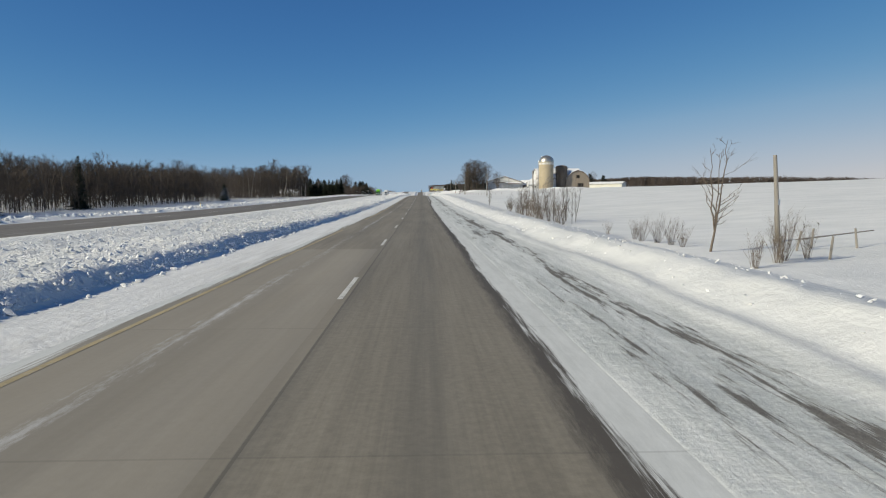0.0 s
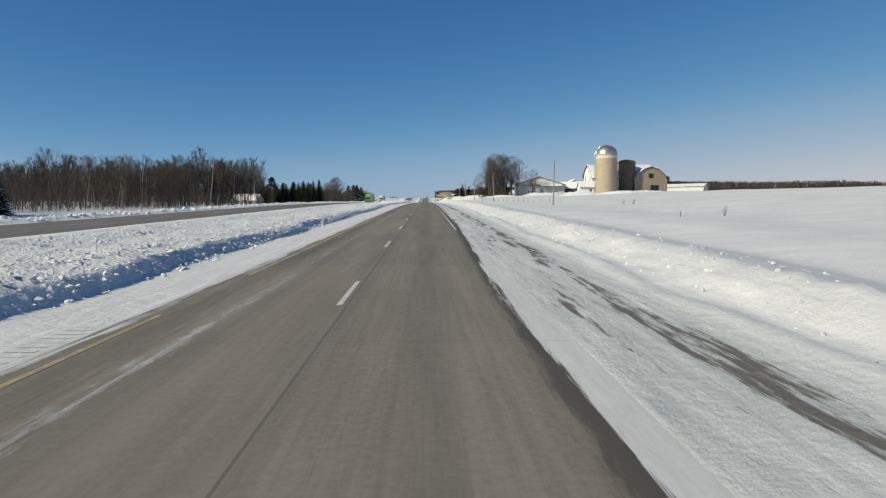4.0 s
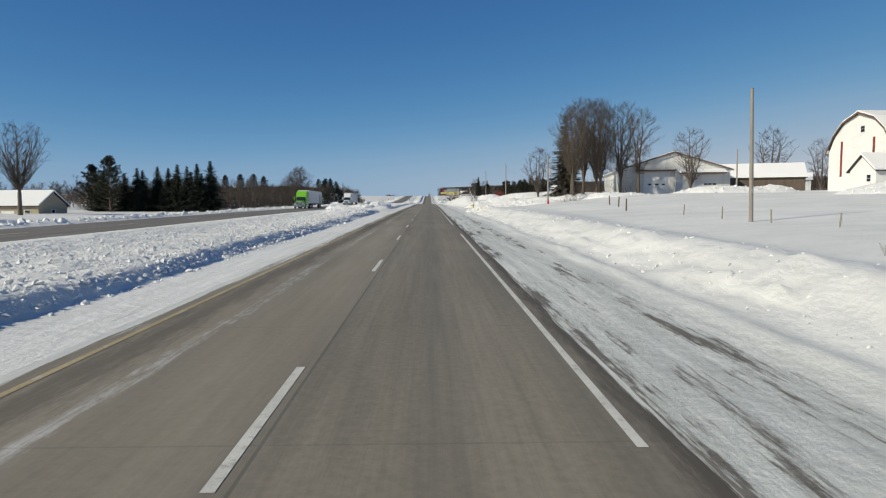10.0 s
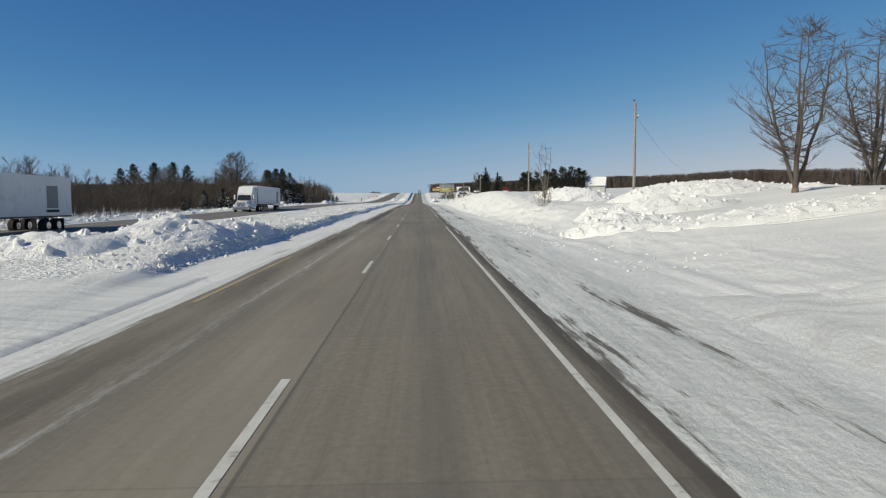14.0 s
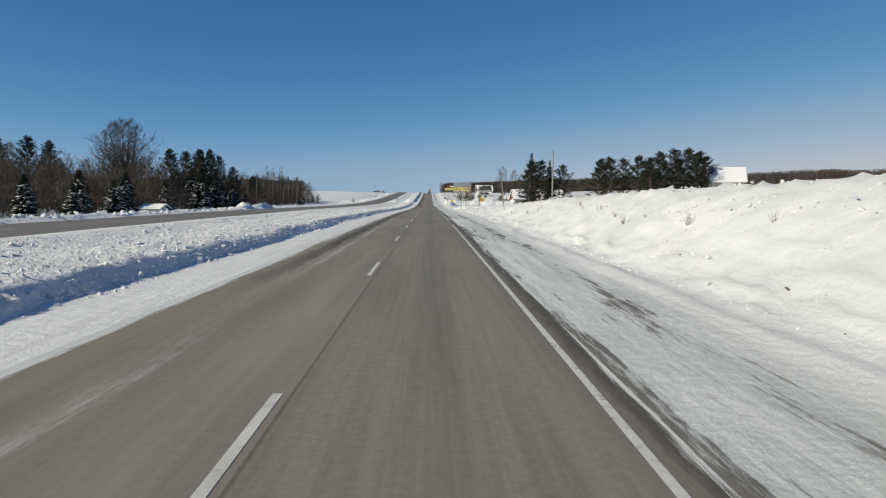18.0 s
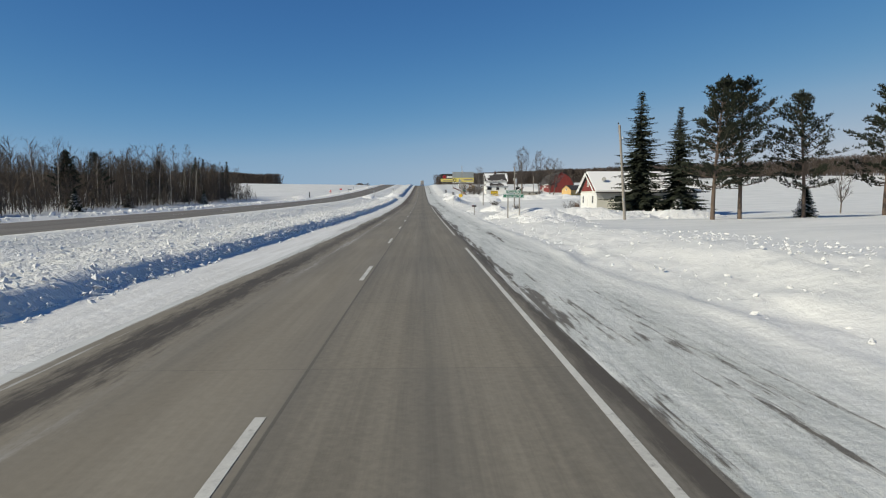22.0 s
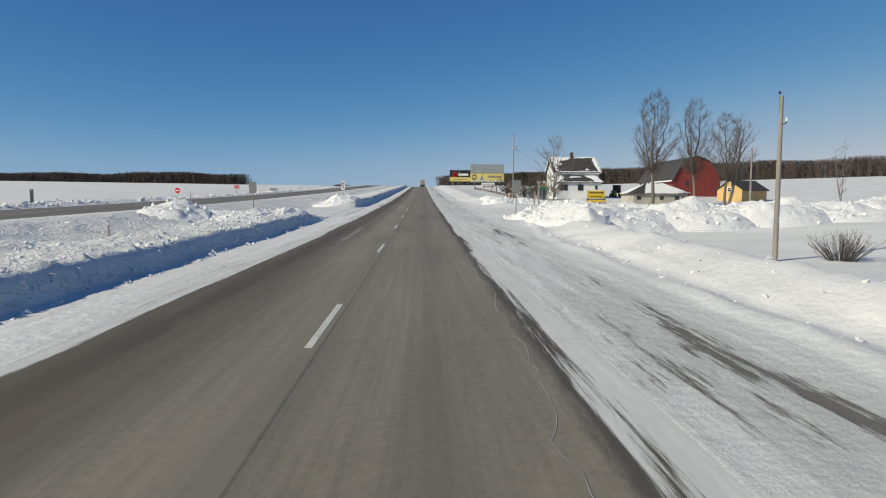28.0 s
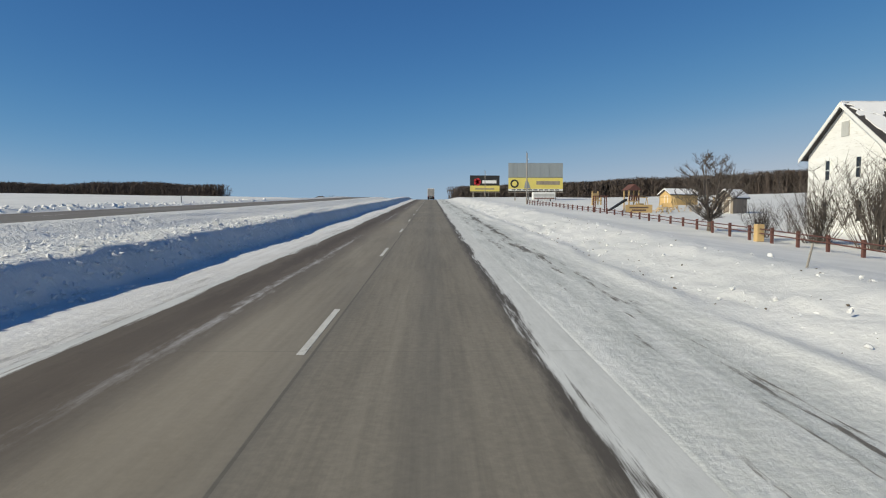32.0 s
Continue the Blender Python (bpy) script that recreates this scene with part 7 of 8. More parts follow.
pl = panel(s, "plate", 1.05, 0.7, h, SIGN_RED, y=-0.02, rim=SIGN_WHITE)
words("WRONG", 0.24, pose(0, -0.035, h + 0.14, 90, 0, 0), SIGN_WHITE, pl)
words("WAY", 0.24, pose(0, -0.035, h - 0.14, 90, 0, 0), SIGN_WHITE, pl)
s, h = disc_sign(-11.5, 842, 14.3, "front", "white sign with black arrows in the snowy median", "")
pl = panel(s, "plate", 0.55, 1.2, h - 0.1, SIGN_WHITE, y=-0.02)
part("arrow", prism(bmesh.new(), [(0.0, h - 0.6), (0.09, h - 0.6), (0.12, h + 0.15), (0.2, h + 0.15), (0.1, h + 0.4), (-0.02, h + 0.15), (0.04, h + 0.15)], -0.036, -0.028), BLACK, pl)
part("arrow", prism(bmesh.new(), [(-0.2, h + 0.38), (-0.2, h - 0.25), (-0.12, h - 0.25), (-0.06, h + 0.1), (-0.06, h + 0.38)], -0.036, -0.028), BLACK, pl)
s, h = disc_sign(7.4, 742, 12.0, "back", "small bare back of a sign on a slim post", "")
panel(s, "plate", 0.6, 0.75, h, SIGN_BACK, y=-0.02)
for x, y, z in ((-36, 905, 15.0), (-41, 985, 15.6)):
    p = spot(x, y)
    g = thing("guide_sign", p, "small guide sign on two posts across the road", "road sign")
    for e in (-0.7, 0.7):
        part("post", boxes((e - 0.05, 0.01, -0.4, e + 0.05, 0.1, z - p.z + 0.25)), POLE_WOOD, g)
    panel(g, "plate", 1.9, 0.55, z - p.z, SIGN_BACK, y=-0.02)
p = spot(10.2, 690)
warn = thing("warning_sign", pose(9.2, 742.5, float(road_z(np.array([742.5]))[0]), 0, 0, 0), "yellow warning sign on a wooden post", "road sign")
part("post", boxes((-0.05, 0.01, -0.6, 0.05, 0.11, 2.3)), POLE_WOOD, warn)
panel(warn, "plate", 0.9, 0.7, 2.3, YELLOW, y=-0.02)

# ---- first house by the road ----
house = gable_building("house", pose(36.5, 696.8, 8.9, 0, 0, 90), 10.4, 16.5, 3.2, 6.1, CREAM_WALL, SHINGLE, "cream single-storey house with a red gable and snowy roof", "house", snow=0.28, gable_mat=RED_WALL, over=0.7, trim=WHITE_TRIM)
part("gable_wall", boxes((-5.19, 8.252, -0.5, 5.19, 8.28, 2.95)), WHITE_WALL, house, "white-painted end wall")
for x, w in ((-3.2, 0.9), (2.9, 0.9)):
    opening(house, "window", x, 8.28, 1.2, w, 1.15, "s", WHITE_TRIM).matrix_local = pose(0, 16.56, 0, 0, 0, 180)
opening(house, "door", -0.9, 8.28, 0.3, 0.9, 2.05, "s", WHITE_TRIM, WHITE_WALL).matrix_local = pose(0, 16.56, 0, 0, 0, 180)
opening(house, "window", -0.1, 8.32, 4.0, 0.7, 0.8, "s", WHITE_TRIM).matrix_local = pose(0, 16.64, 0, 0, 0, 180)
for y in (4.6, 0.0, -4.4):
    opening(house, "window", -5.2, y, 1.45, 1.5, 0.95, "w", WHITE_TRIM)
part("chimney", boxes((-0.35, 0.1, 4.6, 0.35, 0.8, 6.95), bevel=0.02), BRICK, house, "red brick chimney")
part("satellite_dish", tube(bmesh.new(), [(-3.2, 6.4, 5.0), (-3.3, 6.5, 5.05), (-3.45, 6.65, 5.15)], [0.08, 0.28, 0.40], 14), SIGN_BACK, house)
porch = thing("porch", pose(26.6, 694.5, 8.7), "small wooden porch with red-brown railings", "porch")
part("deck", boxes((-0.9, -1.2, 0.25, 1.5, 1.2, 0.4)), OLD_WOOD, porch)
for k in range(8):
    part("baluster", boxes((-0.88, -1.15 + 0.32 * k, 0.4, -0.83, -1.10 + 0.32 * k, 1.25)), DARK_TRIM, porch)
part("handrail", boxes((-0.9, -1.2, 1.25, -0.81, 1.2, 1.33)), DARK_TRIM, porch)
for k in range(3):
    part("step", boxes((-1.2 - 0.28 * k, -0.6, 0.18 - 0.17 * k, -0.9 - 0.28 * k, 0.6, 0.25 - 0.12 * k)), OLD_WOOD, porch)
gate = thing("pipe_gate", pose(29.5, 734, float(spot(29.5, 734).z)), "low rusty pipe frame standing in the field", "gate")
part("frame", tube(bmesh.new(), [(-1.8, 0, -0.2), (-1.8, 0, 0.55), (1.8, 0, 0.55), (1.8, 0, -0.2)], [0.03] * 4, 6), DARK_METAL, gate)
gate = thing("pipe_gate", pose(22.5, 726, float(spot(22.5, 726).z)), "low rusty pipe rail standing in the field", "gate")
part("frame", tube(bmesh.new(), [(-1.5, 0, -0.2), (-1.5, 0, 0.4), (1.5, 0, 0.4), (1.5, 0, -0.2)], [0.03] * 4, 6), DARK_METAL, gate)

# white shed behind the pines
shed = gable_building("pole_barn", pose(74.9, 640.5, 11.2, 0, 0, 70), 9.0, 7.6, 5.2, 8.4, STEEL_WALL, STEEL_WALL, "pale grey barn with a steep snow-covered roof", "barn", snow=0.3, over=0.6)
opening(shed, "door", 0, -3.8, 0, 3.0, 3.2, "s", WHITE_TRIM, STEEL_WALL)
opening(shed, "window", -4.5, 2.2, 1.4, 1.2, 1.0, "w", WHITE_TRIM)
opening(shed, "door", -4.5, -1.6, 0.0, 2.8, 2.8, "w", WHITE_TRIM, STEEL_WALL)

# ---- cottage across the road ----
cot = gable_building("cottage", pose(-82.7, 399.6, 4.6, 0, 0, 84), 8.4, 11.0, 3.3, 6.0, TAN_WALL, SHINGLE, "small tan cottage with a white snow-covered roof", "cottage", snow=0.3, over=0.5)
opening(cot, "door", -4.2, 1.0, 0.0, 2.6, 2.1, "w", WHITE_TRIM, WHITE_WALL)
for y in (-3.2, 3.9):
    opening(cot, "window", -4.2, y, 1.3, 1.1, 1.0, "w", WHITE_TRIM)
opening(cot, "window", 0, -5.5, 1.4, 1.0, 1.0, "s", WHITE_TRIM)
gable_building("garden_hut", pose(-49.5, 597.5, 7.4, 0, 0, 80), 2.8, 3.6, 1.5, 2.1, WHITE_WALL, SHINGLE, "small white hut half hidden in the wood", "shed", snow=0.25)
gable_building("far_barn", pose(-60, 1200, 22.0, 0, 0, 30), 5, 7, 1.6, 2.8, OLD_WOOD, SHINGLE, "dark low building on the far rise", "barn")

# ---- second farm ----
h2 = thing("farmhouse", pose(37.3, 905.6, 13.0), "two-storey white farmhouse with a dark snow-patched roof", "house")
bm = prism(bmesh.new(), [(-4.6, -1.0), (-4.6, 6.3), (0, 9.75), (4.6, 6.3), (4.6, -1.0)], -4.7, 5.9)
bmesh.ops.transform(bm, matrix=pose(0, 0, 0, 0, 0, 90), verts=bm.verts)
part("wall", bm, WHITE_WALL, h2)


def turned(ob):
    ob.data.transform(pose(0, 0, 0, 0, 0, 90))
    return ob


def snow_patch(parent, place, outline, seed, label):
    """A thin ragged patch of snow on a roof; place maps shares along and up the slope to a point."""
    r = random.Random(seed)
    edge = []
    for a, b in zip(outline, outline[1:] + outline[:1]):
        for k in range(7):
            w = k / 7
            u, v = a[0] + (b[0] - a[0]) * w, a[1] + (b[1] - a[1]) * w
            edge.append((u if u in (0, 1) else min(1, max(0, u + r.gauss(0, 0.010))), v if v in (0, 1) else min(1, max(0, v + r.gauss(0, 0.022)))))
    bm = bmesh.new()
    low = [bm.verts.new(place(u, v, 0.006)) for u, v in edge]
    top = [bm.verts.new(place(u, v, 0.07)) for u, v in edge]
    bm.faces.new(top)
    for k in range(len(edge)):
        q = (k + 1) % len(edge)
        bm.faces.new((low[k], low[q], top[q], top[k]))
    bmesh.ops.recalc_face_normals(bm, faces=bm.faces)
    bmesh.ops.triangulate(bm, faces=bm.faces)
    part("roof_snow", bm, ROOF_SNOW, parent, label)


turned(slab_roof(h2, [(-5.1, 5.93), (0, 9.76), (5.1, 5.93)], -4.7, 5.9, 0.15, SHINGLE, over=0.5))


def main_slope(u, v, lift):
    return (-6.4 + 11.6 * u, -5.1 + 5.1 * v, 5.93 + 0.16 + 3.83 * v + lift)


for k, patch in enumerate((
        [(0.0, 0.97), (0.42, 0.97), (0.40, 0.80), (0.30, 0.78), (0.16, 0.70), (0.10, 0.72), (0.03, 0.96)],
        [(0.03, 0.86), (0.17, 0.66), (0.24, 0.52), (0.12, 0.42), (0.15, 0.10), (0.13, 0.02), (0.09, 0.02), (0.05, 0.45)],
        [(0.93, 0.97), (0.985, 0.97), (0.985, 0.0), (0.955, 0.0), (0.92, 0.35), (0.89, 0.80)],
        [(0.70, 0.19), (0.75, 0.19), (0.75, 0.13), (0.70, 0.13)],
        [(0.42, 0.985), (0.93, 0.985), (0.93, 0.955), (0.42, 0.95)],
        [(0.15, 0.035), (0.955, 0.03), (0.955, 0.0), (0.13, 0.0)])):
    snow_patch(h2, main_slope, patch, 40 + k, "thin ragged snow patch left on the roof")
turned(part("roof_snow", prism(bmesh.new(), [(0.05, 9.93), (5.0, 6.2), (5.0, 6.33), (0.05, 10.05)], -5.1, 6.3), ROOF_SNOW, h2, "snow on the shaded slope"))
for s in (-1, 1):
    for e in (-5.24, 6.42):
        turned(part("barge_board", prism(bmesh.new(), [(s * 5.15, 5.75), (0, 9.6), (0, 9.95), (s * 5.15, 6.1)], e - 0.04, e + 0.04), WHITE_TRIM, h2))
part("frieze_board", boxes((-5.96, -4.66, 5.35, 4.76, -4.604, 5.95)), WHITE_TRIM, h2)
part("gutter", boxes((-6.3, -5.22, 5.80, 5.1, -5.10, 5.92)), WHITE_TRIM, h2)
part("chimney", boxes((-1.15, -0.4, 8.8, -0.45, 0.35, 11.1), bevel=0.02), DARK_BRICK, h2, "dark brick chimney")
part("front_wing", boxes((-5.85, -7.4, -1.0, 4.7, -4.6, 3.6)), WHITE_WALL, h2, "single-storey front wing")
bm = bmesh.new()
vs = [bm.verts.new(c) for c in [(-6.3, -7.9, 3.45), (5.1, -7.9, 3.45), (4.2, -4.604, 5.2), (-6.3, -4.604, 5.2), (-6.3, -7.9, 3.6), (5.1, -7.9, 3.6), (4.2, -4.604, 5.35), (-6.3, -4.604, 5.35)]]
for f in ((3, 2, 1, 0), (4, 5, 6, 7), (0, 1, 5, 4), (1, 2, 6, 5), (2, 3, 7, 6), (3, 0, 4, 7)):
    bm.faces.new([vs[k] for k in f])
part("wing_roof", bm, SHINGLE, h2)


def wing_slope(u, v, lift):
    return (-6.3 + (11.4 - 0.9 * v) * u, -7.9 + 3.2 * v, 3.6 + 1.70 * v + lift)


for k, patch in enumerate((
        [(0.0, 0.98), (0.19, 0.98), (0.22, 0.7), (0.17, 0.35), (0.19, 0.0), (0.0, 0.0)],
        [(0.70, 0.98), (0.99, 0.98), (0.99, 0.0), (0.80, 0.0), (0.83, 0.35), (0.76, 0.7)],
        [(0.36, 0.80), (0.60, 0.82), (0.60, 0.70), (0.36, 0.66)],
        [(0.19, 0.05), (0.80, 0.05), (0.80, 0.0), (0.19, 0.0)])):
    snow_patch(h2, wing_slope, patch, 60 + k, "ragged snow on the wing roof")
for x, w in ((-5.0, 0.56), (-4.35, 0.56), (-3.7, 0.56), (-0.62, 0.55), (0.02, 0.55)):
    opening(h2, "window", x, -7.4, 1.75, w, 1.2, "s", DARK_TRIM)
opening(h2, "window", 3.4, -7.4, 2.0, 0.45, 0.7, "s", DARK_TRIM)
opening(h2, "door", -5.85, -6.1, 0.2, 0.95, 2.05, "w", WHITE_TRIM, DARK_IN)
for y, z in ((2.0, 4.2), (-1.6, 4.2), (2.2, 1.0), (-1.8, 1.0)):
    opening(h2, "window", -5.9, y, z, 0.55, 1.5, "w", WHITE_TRIM)
part("vent", boxes((-5.96, -0.45, 7.4, -5.905, 0.45, 8.5)), STEEL_WALL, h2, "pale louvred gable vent")
part("meter_box", boxes((-6.02, -4.2, 1.3, -5.905, -3.8, 1.9)), SIGN_BACK, h2)

red = gable_building("barn", pose(72.1, 928.0, 12.8, 0, 0, 0), 12.4, 26, 5.2, 11.2, RED_WALL, SHINGLE, "large red gambrel barn with a dark shingled roof", "barn", gambrel=True, over=0.5, trim=SHINGLE)
opening(red, "door", 0.0, -13.0, 0.0, 3.4, 3.2, "s", DARK_TRIM, RED_WALL)
opening(red, "window", -2.6, -13.0, 3.6, 0.9, 0.9, "s", DARK_TRIM)
part("lettering_bar", boxes((-6.26, -9.0, 3.2, -6.22, -6.0, 3.6)), WHITE_TRIM, red, "white painted line of small writing")
part("lettering_bar", boxes((-6.26, -3.8, 3.5, -6.22, 0.6, 4.1)), WHITE_TRIM, red, "white painted line of small writing")
opening(red, "door", -6.2, 4.4, 0.0, 3.0, 3.6, "w", WHITE_TRIM, WHITE_WALL)
opening(red, "window", -6.2, 9.4, 1.8, 1.4, 0.9, "w", WHITE_TRIM)
part("eave_snow", boxes((-7.1, -13.2, 4.62, -6.72, 1.6, 4.95), bevel=0.06), ROOF_SNOW, red, "snow caught along the eave")

# hipped white garage under snow
gar = thing("garage", pose(49.6, 885.5, 11.1, 0, 0, 0), "low cream garage with a hipped snow-covered roof", "garage")
part("wall", boxes((-5.7, -4.2, -0.8, 5.7, 4.2, 2.7)), DULL_WALL, gar)
bm = bmesh.new()
vs = [bm.verts.new(c) for c in [(-6.3, -4.8, 2.6), (6.3, -4.8, 2.6), (6.3, 4.8, 2.6), (-6.3, 4.8, 2.6), (-1.8, 0, 4.9), (1.8, 0, 4.9)]]
for f in ((3, 2, 1, 0), (0, 1, 5, 4), (1, 2, 5), (2, 3, 4, 5), (3, 0, 4)):
    bm.faces.new([vs[k] for k in f])
part("roof", bm, SHINGLE, gar, "hipped shingle roof")
for k, (place, patch) in enumerate((
        (lambda u, v, lift: (-6.3 + 4.5 * v + (12.6 - 9.0 * v) * u, -4.8 + 4.8 * v, 2.6 + 2.3 * v + lift), [(0.10, 0.97), (0.99, 0.97), (0.99, 0.02), (0.22, 0.02), (0.17, 0.5)]),
        (lambda u, v, lift: (-6.3 + 4.5 * v, 4.8 - 4.8 * v - (9.6 - 9.6 * v) * u, 2.6 + 2.3 * v + lift), [(0.05, 0.95), (0.9, 0.9), (0.7, 0.5), (0.6, 0.04), (0.04, 0.04)]),
        (lambda u, v, lift: (6.3 - 4.5 * v, -4.8 + 4.8 * v + (9.6 - 9.6 * v) * u, 2.6 + 2.3 * v + lift), [(0.05, 0.95), (0.95, 0.95), (0.97, 0.03), (0.03, 0.03)]),
        (lambda u, v, lift: (6.3 - 4.5 * v - (12.6 - 9.0 * v) * u, 4.8 - 4.8 * v, 2.6 + 2.3 * v + lift), [(0.02, 0.97), (0.98, 0.97), (0.98, 0.03), (0.02, 0.03)]))):
    snow_patch(gar, place, patch, 80 + k, "broad snow patch on the hipped roof")
for x in (-4.6, 0.2, 3.4):
    opening(gar, "window", x, -4.2, 1.4, 0.7, 0.6, "s", DARK_TRIM)
opening(gar, "door", 4.7, -4.2, 0, 0.95, 2.1, "s", WHITE_TRIM, OLD_WOOD)
tan = gable_building("tan_shed", pose(73.6, 894.5, 12.2, 0, 0, -60), 6.2, 9.5, 2.6, 4.6, TAN_BOARD, SHINGLE, "small tan board shed with a partly snowy roof", "shed", over=0.5)
opening(tan, "window", 0, -4.75, 2.2, 0.8, 0.8, "s", WHITE_TRIM)
opening(tan, "door", -3.1, 1.0, 0, 1.4, 2.0, "w", WHITE_TRIM, TAN_BOARD)
opening(tan, "window", -3.1, -2.2, 1.1, 0.9, 0.8, "w", WHITE_TRIM)

# tractor by the barn
tr = thing("tractor", pose(47.8, 906, float(spot(47.8, 906).z) + 0.2, 0, 0, -40), "green tractor with yellow wheels parked by the barn", "tractor")
GREEN_PAINT = worn("green_paint", (0.03, 0.14, 0.03), 0.4, spread=0.1, scale=2)
RUBBER = worn("black_rubber", (0.02, 0.02, 0.02), 0.9, spread=0.2, scale=4)
part("hood", boxes((-0.4, -2.2, 0.9, 0.4, -0.3, 1.6), bevel=0.08), GREEN_PAINT, tr)
part("cab", boxes((-0.75, -0.3, 1.0, 0.75, 1.3, 2.8), bevel=0.08), GLASS, tr)
part("cab_roof", boxes((-0.85, -0.45, 2.8, 0.85, 1.4, 2.95), bevel=0.04), GREEN_PAINT, tr)


def wheel(parent, x, y, z, r, w, rim_mat, name="wheel"):
    bm = bmesh.new()
    bmesh.ops.create_cone(bm, cap_ends=True, segments=24, radius1=r, radius2=r, depth=w, matrix=pose(x, y, z, 0, 90, 0))
    es = [e for e in bm.edges if len(e.link_faces) == 2 and any(len(f.verts) > 4 for f in e.link_faces)]
    bmesh.ops.bevel(bm, geom=es, offset=w * 0.18, segments=2, affect="EDGES")
    o = part(name, bm, RUBBER, parent, smooth=False)
    bm = bmesh.new()
    bmesh.ops.create_cone(bm, cap_ends=True, segments=20, radius1=r * 0.55, radius2=r * 0.55, depth=w + 0.04, matrix=pose(x, y, z, 0, 90, 0))
    part("rim", bm, rim_mat, o)
    return o


for x, y, z, r, w in ((-0.85, 0.6, 0.65, 0.82, 0.4), (0.85, 0.6, 0.65, 0.82, 0.4), (-0.7, -1.7, 0.35, 0.52, 0.25), (0.7, -1.7, 0.35, 0.52, 0.25)):
    wheel(tr, x, y, z, r, w, YELLOW)

# the furniture sign by the drive: yellow boards above a small decked wagon
p = spot(31.6, 865.6)
fs = thing("furniture_sign", pose(31.6, 865.6, p.z + 0.6, 0, 0, 4) @ Matrix.Scale(1.06, 4), "yellow furniture sign with dark lettering on a low painted stand", "sign")
for x in (-1.45, 1.45):
    part("post", boxes((x - 0.06, -0.06, -1.4, x + 0.06, 0.06, 2.75)), DARK_TRIM, fs)
bd = panel(fs, "board", 3.0, 1.3, 2.05, YELLOW, y=-0.08, thick=0.05, cut=0.02)
words("FURNITURE", 0.44, pose(0, -0.115, 1.70, 90, 0, 0), BLACK, bd)
for k in range(10):
    part("letter_bar", boxes((-1.22 + 0.25 * k, -0.118, 2.24, -1.06 + 0.25 * k, -0.107, 2.54)), BLACK, bd, "dark bar of writing")
part("ledge", boxes((-1.65, -0.25, 1.17, 1.65, 0.2, 1.33), bevel=0.02), BLACK, fs)
part("apron", boxes((-1.75, -0.3, 0.72, 1.75, -0.24, 1.12)), YELLOW, fs, "yellow painted board")
part("lower_board", boxes((-1.7, -0.28, 0.28, -0.55, -0.22, 0.66)), worn("olive_paint", (0.28, 0.30, 0.07), 0.6, spread=0.3, scale=1.5), fs, "faded olive painted board")
part("lower_board", boxes((-0.54, -0.28, 0.28, 0.6, -0.22, 0.66)), worn("blue_paint", (0.05, 0.09, 0.36), 0.6, spread=0.3, scale=1.5), fs, "blue painted board")
part("lower_board", boxes((0.61, -0.28, 0.28, 1.7, -0.22, 0.66)), worn("purple_paint", (0.13, 0.07, 0.26), 0.6, spread=0.3, scale=1.5), fs, "purple painted board")
gp = thing("gate_posts", pose(15.2, 837.2, float(spot(15.2, 837.2).z)), "two grey wooden posts with a lamp box on top", "post")
part("post", boxes((-0.09, -0.09, -0.8, 0.09, 0.09, 1.9), bevel=0.01), POLE_WOOD, gp)
part("post", boxes((0.48, -0.1, -0.8, 0.68, 0.1, 2.9), bevel=0.01), POLE_WOOD, gp)
part("lamp_box", boxes((0.34, -0.2, 2.9, 0.84, 0.2, 3.22), bevel=0.03), SIGN_BACK, gp)
sn = thing("road_sign", pose(16.6, 839.0, float(spot(16.6, 839.0).z)), "green road-name sign on a slim post", "road sign")
part("post", boxes((-0.03, 0.01, -0.8, 0.03, 0.07, 2.5)), METAL, sn)
panel(sn, "plate", 1.1, 0.3, 2.35, GREEN_SIGN, y=-0.02)
cf = thing("yard_fence", (0, 0, 0), "low wire yard fence with thin posts", "fence")
for k in range(9):
    x = 28 + 3.0 * k
    q = spot(x, 878)
    part("post", tube(bmesh.new(), [(x, 878, q.z - 0.3), (x, 878, q.z + 0.95)], [0.05, 0.045], 6), POLE_WOOD, cf)
    if k < 8:
        q2 = spot(x + 3, 878)
        for h in (0.4, 0.8):
            part("rail", tube(bmesh.new(), [(x, 878, q.z + h), (x + 3, 878, q2.z + h)], [0.018, 0.018], 5), POLE_WOOD, cf)

# red-brown rail fence along the yard
RAIL = worn("red_brown_rails", (0.13, 0.055, 0.045), 0.85, spread=0.25, scale=2, bump=0.3)
rf = thing("rail_fence", (0, 0, 0), "long red-brown wooden rail fence along the yard", "fence")
line = [(20.0, 876.5 + 2.6 * k) for k in range(17)] + [(20.0 - 0.02 * k, 920.6 + 2.8 * k) for k in range(24)]
for k, (x, y) in enumerate(line):
    q = spot(x, y)
    part("post", boxes((x - 0.075, y - 0.075, q.z - 0.3, x + 0.075, y + 0.075, q.z + 0.72), bevel=0.01), RAIL, rf)
    if k + 1 < len(line):
        x2, y2 = line[k + 1]
        q2 = spot(x2, y2)
        for h in (0.32, 0.58):
            bm = bmesh.new()
            tube(bm, [(x - 0.09, y, q.z + h), (x2 - 0.09, y2, q2.z + h)], [0.036, 0.036], 4)
            part("rail", bm, RAIL, rf)

# outdoor furniture for sale: huts, swings, play towers, tables
PINE_WOOD = worn("raw_pine_boards", (0.55, 0.38, 0.18), 0.8, spread=0.2, scale=3, bump=0.2)


